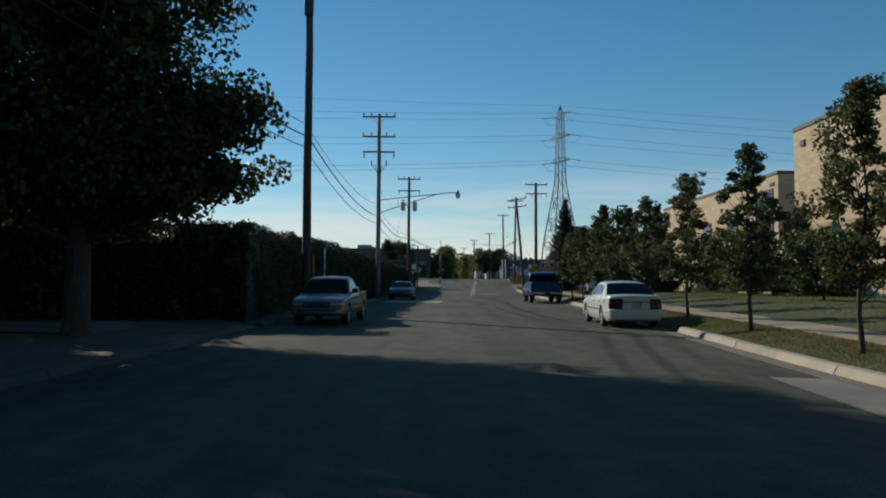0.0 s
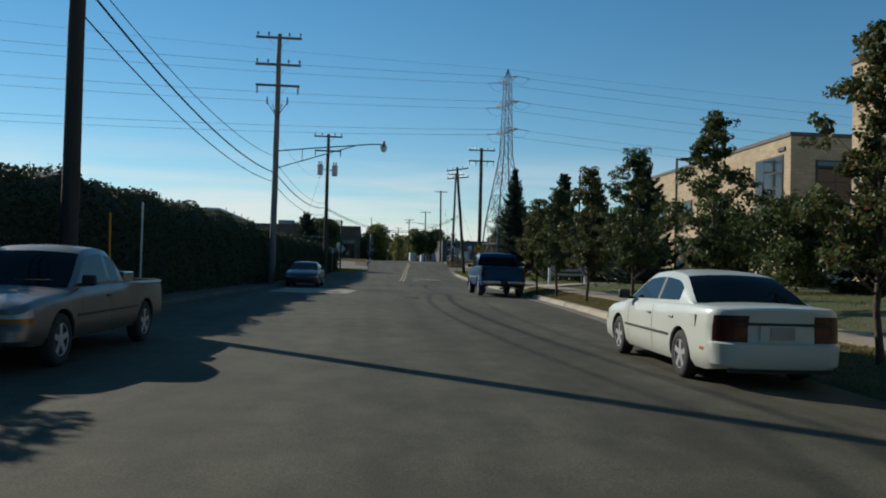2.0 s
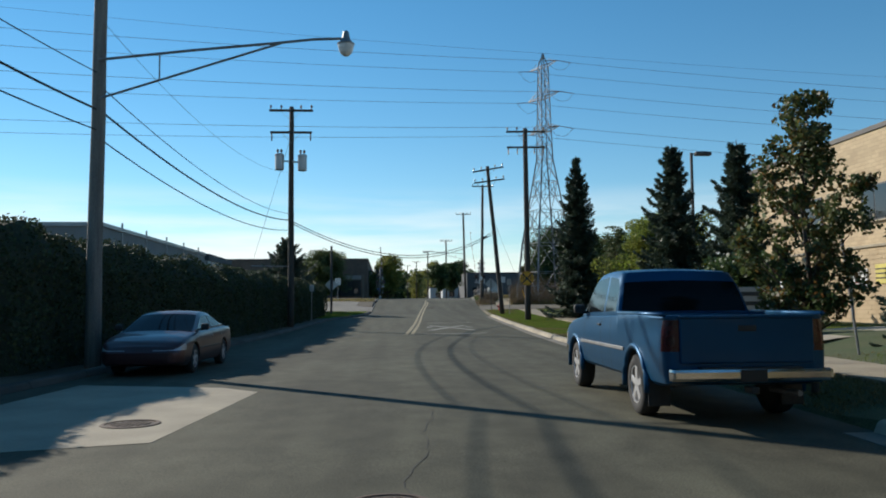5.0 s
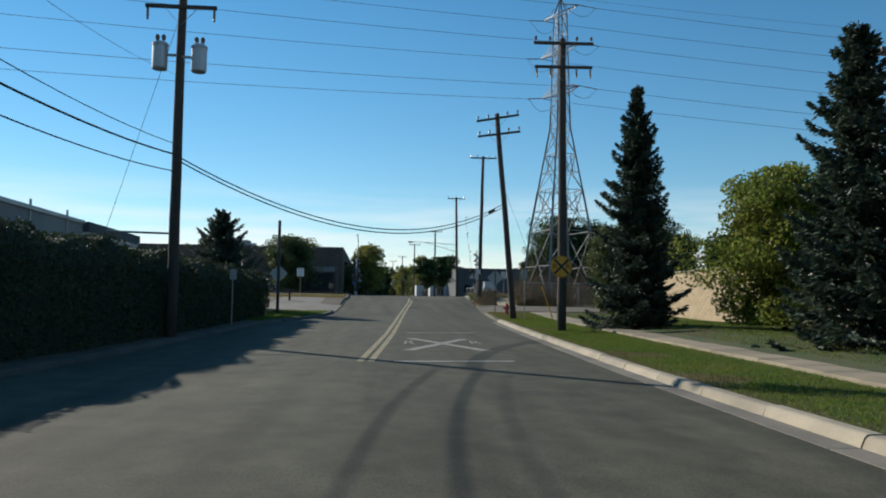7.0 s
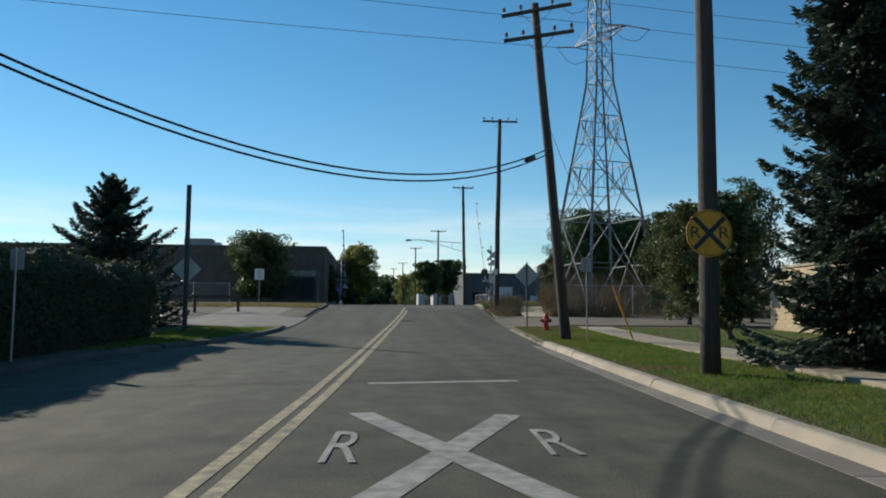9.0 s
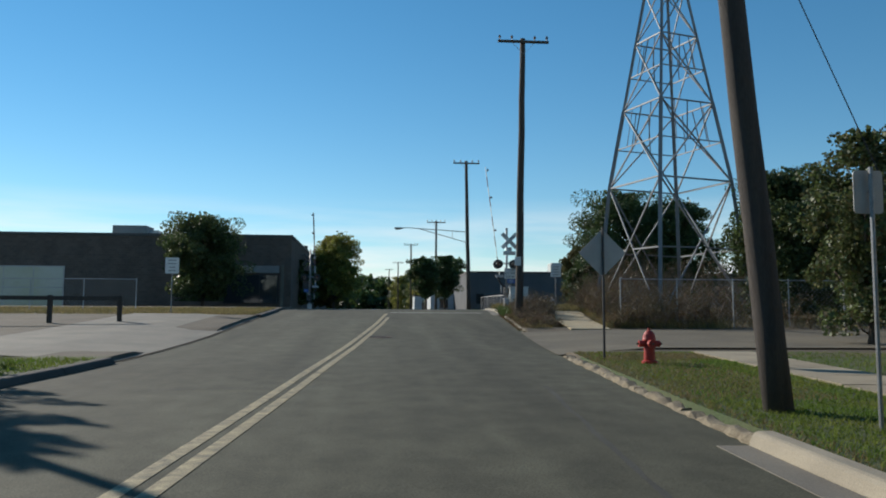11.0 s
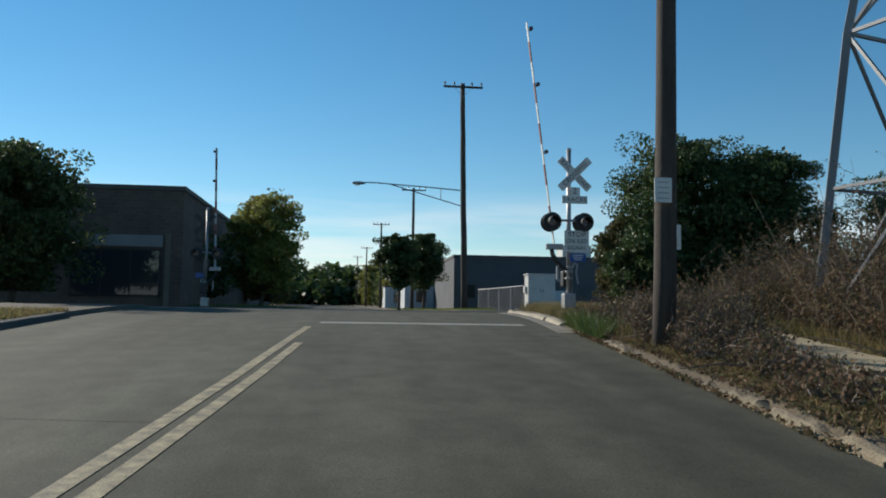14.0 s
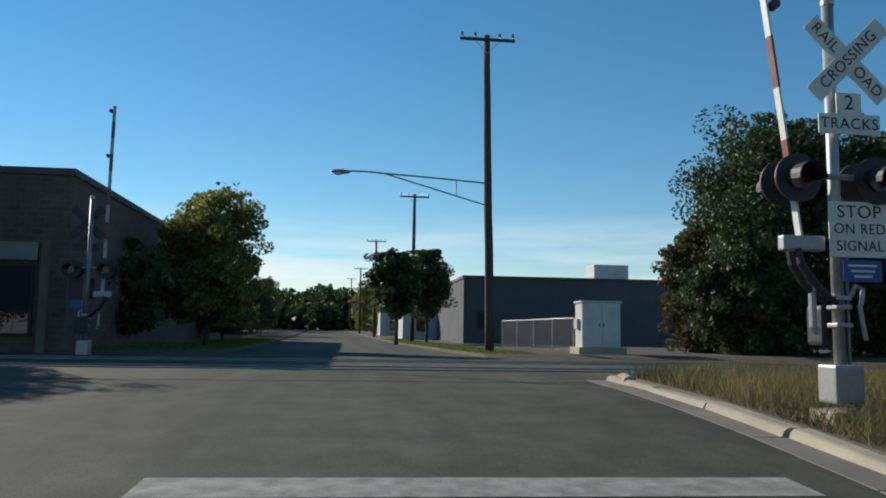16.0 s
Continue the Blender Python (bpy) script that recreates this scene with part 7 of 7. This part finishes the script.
def plate(parent, m, w, h, material, name="panel", corner=0.03, label="", t=0.012):
    """A thin sheet-metal panel with rounded corners in the x-z plane of m."""
    b = bmesh.new()
    pts = []
    for cx, cz, a0 in ((w / 2 - corner, h / 2 - corner, 0), (-w / 2 + corner, h / 2 - corner, 90), (-w / 2 + corner, -h / 2 + corner, 180), (w / 2 - corner, -h / 2 + corner, 270)):
        for k in range(4):
            a = radians(a0 + 30 * k)
            pts.append((cx + corner * math.cos(a), cz + corner * math.sin(a)))
    f = [b.verts.new(m @ Vector((x, -t / 2, z))) for x, z in pts]
    g = [b.verts.new(m @ Vector((x, t / 2, z))) for x, z in pts]
    b.faces.new(f)
    b.faces.new(g[::-1])
    for i in range(len(f)):
        j = (i + 1) % len(f)
        b.faces.new((f[i], g[i], g[j], f[j]))
    bmesh.ops.recalc_face_normals(b, faces=b.faces[:])
    return part(name, b, material, parent, label)


I4 = Matrix.Identity(4)


def at(x, y, z, ry=0.0):
    return Matrix.Translation((x, y, z)) @ Matrix.Rotation(radians(ry), 4, "Y")


def signal(x, y, base, name_label, turn=0.0, arm_tip=None, readable=True, sheet=M_SIGN_W):
    """A rail crossing signal: mast, crossbuck, flashers, plates and raised gate arm."""
    ob = thing("crossing_signal", name_label, "crossing signal", pose(x, y, base, 0, 0, turn))
    part("foundation", bm_box(0, 0, 0.0, 0.5, 0.5, 0.2, 0.03), M_CONC, ob)
    part("mast_base", bm_box(0, 0, 0.38, 0.34, 0.34, 0.42, 0.03), M_GALV, ob)
    # the far signal's mast takes a duller colour for its shaded side
    part("mast", bm_tube([(0, 0, 0.3), (0, 0, 4.72)], 0.065, 14), M_GALV if readable else M_STEEL, ob, "silver painted steel mast", smooth=True)
    part("mast_cap", bm_lathe([(0.075, 4.70), (0.075, 4.76), (0.03, 4.80)], I4, 14), M_GALV, ob)
    cb = at(0.14, -0.11, 4.02)
    for s, words in ((1, "CROSSING"), (-1, "RAIL   ROAD")):
        m = cb @ Matrix.Rotation(radians(-45 * s), 4, "Y") @ Matrix.Translation((0, -0.014 * (s + 1), 0))
        bl = plate(ob, m, 1.22, 0.23, sheet, "crossbuck_blade", 0.01, "white crossbuck blade with black letters")
        if readable:
            lettering(bl, words, m @ Matrix.Translation((0, -0.009, 0)), 0.185, M_SIGN_BLK, stretch=0.98)
    m = at(0.15, -0.1, 3.52)
    pl = plate(ob, m, 0.30, 0.24, sheet, "track_plate", 0.01, "white plate with number of tracks")
    if readable:
        lettering(pl, "2", m @ Matrix.Translation((0, -0.009, 0)), 0.24, M_SIGN_BLK)
    m = at(0.15, -0.1, 3.28)
    pl = plate(ob, m, 0.74, 0.23, sheet, "track_plate", 0.01, "white plate with black letters")
    if readable:
        lettering(pl, "TRACKS", m @ Matrix.Translation((0, -0.009, 0)), 0.18, M_SIGN_BLK, stretch=1.0)
    part("light_bar", bm_tube([(-0.62, -0.05, 2.68), (0.62, -0.05, 2.68)], 0.035, 10), M_GALV, ob)
    for dx in (-0.52, 0.42):
        for face in (-1, 1):
            yy = -0.14 * -face
            u = part("flasher", bm_disc((dx, face * 0.16, 2.63), (0, 1, 0), 0.27, 0.03, 28), M_BLACK, ob, "black round flasher background")
            part("lens", bm_disc((dx, face * 0.19, 2.63), (0, face, 0), 0.13, 0.05, 20), M_LIGHT_RED, u, "dark red lens")
            hood = bmesh.new()
            vs = []
            for t in np.linspace(radians(-10), radians(190), 11):
                vs.append([hood.verts.new((dx + 0.16 * math.cos(t), face * d, 2.63 + 0.16 * math.sin(t) - dz)) for d, dz in ((0.17, 0), (0.46, 0.03))])
            for q, r_ in zip(vs[:-1], vs[1:]):
                hood.faces.new((q[0], q[1], r_[1], r_[0]))
            part("hood", hood, M_BLACK, u)
    m = at(0.20, -0.13, 2.08)
    pl = plate(ob, m, 0.72, 0.62, sheet, "rule_plate", 0.02, "white plate with black letters")
    if readable:
        for k, w_ in enumerate(("STOP", "ON RED", "SIGNAL")):
            lettering(pl, w_, m @ Matrix.Translation((0, -0.009, 0.19 - 0.19 * k)), 0.2 if k == 0 else 0.165, M_SIGN_BLK, stretch=1.05 if k == 0 else 0.95)
    m = at(0.24, -0.1, 1.62)
    pl = plate(ob, m, 0.46, 0.24, M_SIGN_BLUE, "notice_plate", 0.02, "small blue notice plate")
    for k in range(3):
        plate(pl, m @ Matrix.Translation((0, -0.009, 0.06 - 0.06 * k)), 0.34 - 0.06 * k, 0.025, M_SIGN_W, "bar", 0.004, t=0.004)
    # gate mechanism and arm
    part("gate_case", bm_box(0.02, 0.26, 1.02, 0.32, 0.3, 0.46, 0.05), M_BLACK, ob, "dark gate mechanism case")
    for z in (1.02, 1.22, 1.32):
        part("clamp", bm_box(0, -0.02, z, 0.19, 0.19, 0.05, 0.012), M_GALV, ob)
    for dy in (-0.08, 0.1):
        part("gate_fork", bm_tube([(-0.5, dy, 1.86), (-0.47, dy, 1.7), (-0.34, dy, 1.5), (-0.2, dy, 1.36), (-0.06, dy, 1.25)], [0.035, 0.045, 0.05, 0.045, 0.03], 8), M_BLACK, ob, "curved dark gate fork")
    part("counterweight", bm_tube([(-0.29, -0.06, 1.42), (-0.34, -0.06, 1.36), (-0.34, -0.06, 1.0), (-0.29, -0.06, 0.93)], 0.042, 8), M_GALV, ob)
    part("crank_handle", bm_tube([(0.1, -0.08, 1.34), (0.15, -0.1, 1.46), (0.23, -0.1, 1.42), (0.22, -0.1, 1.3), (0.19, -0.1, 1.22), (0.25, -0.1, 0.86)], 0.026, 8), M_GALV, ob)
    part("conduit", bm_tube([(0.10, -0.02, 0.5), (0.10, -0.03, 2.4)], 0.018, 8), M_STEEL, ob)
    part("arm_bracket", bm_box(-0.42, -0.02, 1.92, 0.5, 0.12, 0.17, 0.02), M_GALV, ob, "white gate arm bracket")
    p, q = Vector((-0.42, 0.0, 1.9)), Vector(arm_tip)
    # the far arm is greyed to look backlit
    arm = part("gate_arm", bm_beam(p, p.lerp(q, 0.999), 0.10, 0.025), M_SIGN_W if readable else M_SIGN_BACK, ob, "raised gate arm with red and white stripes")
    n = 11
    for i in range(n):
        if i % 2:
            a, b_ = p.lerp(q, i / n), p.lerp(q, (i + 1) / n)
            part("stripe", bm_beam(a, b_, 0.104, 0.029), M_STRIPE, arm)
    for t in (0.42, 0.72, 0.97):
        c = p.lerp(q, t) + Vector((0.1, -0.02, 0))
        part("arm_light", bm_disc(c, (0, 1, 0), 0.06, 0.1, 14), M_LIGHT_RED, arm, "small red arm light")
    return ob


signal(14.86, 140.85, 3.13, "rail crossing signal with crossbuck, flashers and raised gate", 0.0, (-1.28, -0.05, 8.45))
# plates, mast and arm coloured dark to imitate the backlit view from behind
signal(1.96, 156.6, 3.05, "rail crossing signal with raised gate seen from behind", 180.0, (-0.05, -1.4, 7.9), False, M_DARK)


def post_sign(x, y, h, panel, w, hgt, label, back=True, diamond=False, post=M_STEEL, post_r=0.03, z=None, square=False, name="road_sign"):
    """A sign panel on a post; seen from behind unless back is False."""
    ob = thing(name, label, "sign", pose(x, y, ground_z(x, y) - 0.02))
    if square:
        part("post", bm_box(0, 0.03, h / 2, post_r * 2, post_r * 2, h, 0.008), post, ob)
    else:
        part("post", bm_tube([(0, 0.0, -0.2), (0, 0.0, h)], post_r, 8), post, ob)
    m = at(0, 0.06 if back else -0.06, (h - hgt / 2 - 0.03) if z is None else z, 45 if diamond else 0)
    pn = plate(ob, m, w, hgt, panel, "panel", 0.04, t=0.008)
    part("bolt", bm_disc((0, (0.06 if back else -0.06) - 0.012, m.translation.z), (0, 1, 0), 0.012, 0.02, 8), M_GALV, ob)
    return ob, pn, m


post_sign(12.52, 112.4, 3.05, M_SIGN_BACK, 0.80, 0.80, "diamond warning sign seen from its grey back", diamond=True, z=2.44, post=M_DARK)
post_sign(12.68, 102.5, 2.85, M_SIGN_BACK, 0.34, 0.48, "small parking sign seen from its grey back", post=M_STEEL, post_r=0.025)
post_sign(-1.72, 108.0, 5.75, M_SIGN_BACK, 0.80, 0.80, "tall dark post with diamond sign seen from behind", diamond=True, z=2.45, post=M_DARK, post_r=0.095)
o_, p_, m_ = post_sign(-2.78, 134.0, 2.75, M_SIGN_W, 0.66, 0.78, "white regulation sign on a post beside the apron", back=False)
for k, wd in enumerate((0.42, 0.46, 0.3, 0.4)):
    plate(p_, m_ @ Matrix.Translation((0, -0.007, 0.26 - 0.17 * k)), wd * 0.9, 0.045, M_SIGN_TXT, "bar", 0.004, t=0.003)
post_sign(-2.08, 94.3, 2.45, M_SIGN_BACK, 0.30, 0.45, "narrow sign on a thin post before the hedge", post=M_GALV, post_r=0.025)
o_, p_, m_ = post_sign(17.7, 140.4, 2.70, M_SIGN_W, 0.61, 0.72, "white stop sign plate on a post in tall weeds", back=False, post=M_STEEL)
for k, wd in enumerate((0.4, 0.36, 0.44, 0.46)):
    plate(p_, m_ @ Matrix.Translation((0, -0.007, 0.24 - 0.155 * k)), wd * 0.9, 0.05, M_SIGN_TXT, "bar", 0.004, t=0.003)
# white notice nailed to the tall pole
n_ = thing("pole_notice", "white notice with faint writing nailed to a pole", "sign", pose(13.87, 131.47, 5.26))
m_ = at(0, 0, 0)
pl = plate(n_, m_, 0.3, 0.42, M_SIGN_W, "panel", 0.01)
for k in range(4):
    plate(pl, m_ @ Matrix.Translation((0, -0.008, 0.13 - 0.09 * k)), 0.2, 0.02, M_SIGN_BACK, "bar", 0.003, t=0.003)


def rail_warning():
    """The round yellow advance sign with a black cross and two letters."""
    ob = thing("railroad_warning_sign", "round yellow railroad warning sign fixed to a pole", "sign", pose(12.13, 91.28, 3.8))
    d = part("disc", bm_disc((0, 0, 0), (0, 1, 0), 0.46, 0.012, 40), M_SIGN_Y, ob)
    rim = bmesh.new()
    vs = []
    for k in range(40):
        a = 2 * math.pi * k / 40
        vs.append([rim.verts.new((r * math.cos(a), -0.0075, r * math.sin(a))) for r in (0.425, 0.44)])
    for k in range(40):
        a, b = vs[k], vs[(k + 1) % 40]
        rim.faces.new((a[0], b[0], b[1], a[1]))
    part("border", rim, M_SIGN_BLK, d)
    for s in (-1, 1):
        part("cross_bar", bm_beam((-0.31 * s, -0.009 - 0.001 * s, -0.31), (0.31 * s, -0.009 - 0.001 * s, 0.31), 0.006, 0.095), M_SIGN_BLK, d)
        lettering(d, "R", at(0.285 * s, -0.009, 0), 0.33, M_SIGN_BLK, stretch=1.15)


rail_warning()


def hydrant():
    ob = thing("fire_hydrant", "red fire hydrant with rusty caps on the grass", "hydrant", pose(13.1, 111.0, ground_z(13.1, 111) - 0.02))
    part("barrel", bm_lathe([(0.17, 0), (0.17, 0.05), (0.12, 0.07), (0.115, 0.45), (0.14, 0.48), (0.14, 0.52), (0.13, 0.54)], I4, 18), M_RED, ob, smooth=False)
    part("bonnet", bm_lathe([(0.135, 0.54), (0.12, 0.62), (0.07, 0.69), (0.03, 0.71), (0.03, 0.76)], I4, 18), M_RED, ob)
    for d in ((-1, 0, 0), (1, 0, 0), (0, -1, 0)):
        p = Vector(d)
        part("nozzle_cap", bm_disc(p * 0.17 + Vector((0, 0, 0.42)), d, 0.07 if d[1] == 0 else 0.09, 0.12, 12), M_RED, ob)
        part("cap_nut", bm_disc(p * 0.25 + Vector((0, 0, 0.42)), d, 0.022, 0.05, 6), M_RUST, ob)


hydrant()
# guy wire and its yellow guard by the leaning pole
wire("guy_wire", (11.7, 103.9, 9.0), (14.5, 103.2, ground_z(14.5, 103.2)), 0.0, 0.008, M_WIRE, "steel guy wire staying a leaning pole", 4)
g_ = thing("guy_guard", "yellow plastic guard on a guy wire", "guy guard", I4.copy())
part("guard", bm_tube([(14.47, 103.23, ground_z(14.5, 103.2) + 0.05), (13.92, 103.7, ground_z(14.5, 103.2) + 1.9)], 0.035, 8), M_SIGN_Y, g_)
for x, y, h, c, lab in ((-5.0, 37.6, 2.7, M_SIGN_W, "thin white marker pole before the hedge"), (-5.2, 35.6, 2.3, M_SIGN_Y, "thin yellow guy guard before the hedge")):
    o_ = thing("marker_pole", lab, "marker", pose(x, y, ground_z(x, y)))
    part("rod", bm_tube([(0, 0, -0.1), (-0.05 if c is M_SIGN_Y else 0, 0, h)], 0.03, 8), c, o_)

# equipment cabinet by the crossing
cabn = thing("equipment_cabinet", "grey metal signal cabinet on a concrete pad", "cabinet", pose(19.75, 164.6, ground_z(19.75, 164.6)))
part("pad", bm_box(0, 0, 0.1, 2.0, 1.4, 0.3, 0.03), M_CONC, cabn)
part("body", bm_box(0, 0, 1.15, 1.62, 1.0, 1.85, 0.03), M_CABINET, cabn)
part("roof", bm_box(0, 0, 2.1, 1.74, 1.12, 0.08, 0.02), M_CABINET, cabn)
for s in (-1, 1):
    d = part("door", bm_box(s * 0.40, -0.51, 1.13, 0.76, 0.03, 1.7, 0.008), M_CABINET, cabn)
    part("handle", bm_box(s * 0.08, -0.54, 1.15, 0.03, 0.04, 0.16, 0.008), M_DARK, d)
part("vent_box", bm_box(-0.88, 0, 1.2, 0.14, 0.4, 0.4, 0.02), M_CABINET, cabn)


def chain_fence(pts, h, label, spacing=0.16):
    """A wire fence: round posts, a top rail and thin crossing wires."""
    ob = thing("wire_fence", label, "fence", I4.copy())
    for (xa, ya), (xb, yb) in zip(pts[:-1], pts[1:]):
        za, zb = ground_z(xa, ya), ground_z(xb, yb)
        ln = math.hypot(xb - xa, yb - ya)
        n = max(1, round(ln / 2.6))
        P = lambda t, z: Vector((xa + (xb - xa) * t, ya + (yb - ya) * t, za + (zb - za) * t + z))
        for i in range(n + 1):
            part("post", bm_tube([P(i / n, -0.2), P(i / n, h + 0.06)], 0.03, 8), M_GALV, ob)
        part("top_rail", bm_tube([P(0, h), P(1, h)], 0.022, 8), M_GALV, ob)
        v, f = [], []
        k = int(ln / spacing)
        for s in (-1, 1):
            for i in range(-int(h / spacing), k + int(h / spacing)):
                a, b = i * spacing, i * spacing + s * h
                t0, t1 = a / ln, b / ln
                z0, z1 = 0.03, h
                if t1 == t0:
                    continue
                lo, hi = max(0, min(t0, t1)), min(1, max(t0, t1))
                if hi <= lo:
                    continue
                zz = lambda t: z0 + (z1 - z0) * (t - t0) / (t1 - t0)
                p, q = P(lo, zz(lo)), P(hi, zz(hi))
                j = len(v)
                w_ = Vector((0, 0, 0.004))
                v += [p - w_, p + w_, q + w_, q - w_]
                f.append((j, j + 1, j + 2, j + 3))
        mesh_ob("wire_mesh", v, f, M_GALV, ob)


chain_fence([(17.7, 174.6), (18.9, 165.2)], 1.45, "low wire fence behind the crossing", 0.12)
chain_fence([(17.2, 126.2), (29.0, 125.9)], 1.9, "sagging wire fence before the tower", 0.2)
chain_fence([(-5.5, 137.5), (-24, 136.5)], 1.6, "wire fence before the brick building", 0.2)
# timber barrier on the apron's edge
tb = thing("timber_barrier", "low dark timber barrier beside the apron", "barrier", pose(-3.0, 127.0, ground_z(-3, 127)))
for i in range(3):
    part("post", bm_box(-2.6 * i, -0.25 * i, 0.5, 0.16, 0.16, 1.1, 0.01), M_POLE, tb)
part("rail", bm_beam((0.1, -0.1, 0.93), (-5.4, -0.62, 0.93), 0.06, 0.16), M_POLE, tb)

# car park lamps
for x, y, top in ((21.8, 66.1, 9.6), (19.1, 80.5, 10.0)):
    lp = thing("parking_lamp", "dark steel car park lamp with flat head", "lamp", pose(x, y, ground_z(x, y)), "car park lamps")
    h = top - ground_z(x, y)
    part("base", bm_lathe([(0.3, 0), (0.3, 0.6), (0.27, 0.64)], I4, 16), M_CONC, lp)
    part("pole", bm_box(0, 0, h / 2, 0.13, 0.13, h, 0.01), M_DARK, lp)
    part("head", bm_box(0.62, 0, h - 0.05, 0.85, 0.38, 0.2, 0.05), M_DARK, lp)
    part("arm", bm_box(0.15, 0, h - 0.05, 0.3, 0.06, 0.06), M_DARK, lp)
# thin leaning post on the lawn
lp = thing("marker_post", "thin leaning steel post on the lawn", "post", pose(12.6, 55.6, ground_z(12.6, 55.6)))
part("shaft", bm_tube([(0, 0, -0.2), (-0.28, 0, 2.35)], 0.028, 8), M_STEEL, lp)
part("cap", bm_tube([(-0.28, 0, 2.35), (-0.285, 0, 2.4)], 0.035, 8), M_DARK, lp)
# monument sign by the driveway
ms = thing("monument_sign", "pale board sign with dark lettering bars between posts", "sign", pose(13.6, 62.7, ground_z(13.6, 62.7)))
part("post", bm_box(-1.12, 0, 0.7, 0.14, 0.14, 1.9, 0.01), M_SIGN_W, ms, "white post")
part("post", bm_box(1.12, 0, 0.7, 0.14, 0.14, 1.9, 0.01), M_SIGN_W, ms, "white post")
part("slab", bm_box(0, 0, 1.0, 2.1, 0.16, 0.95, 0.02), M_SIGN_BACK, ms)
for k, wd in enumerate((1.4, 1.0, 1.5)):
    part("bar", bm_box(0.1 * k - 0.1, -0.087, 1.28 - 0.28 * k, wd, 0.02, 0.12, 0.004), M_DARK, ms)
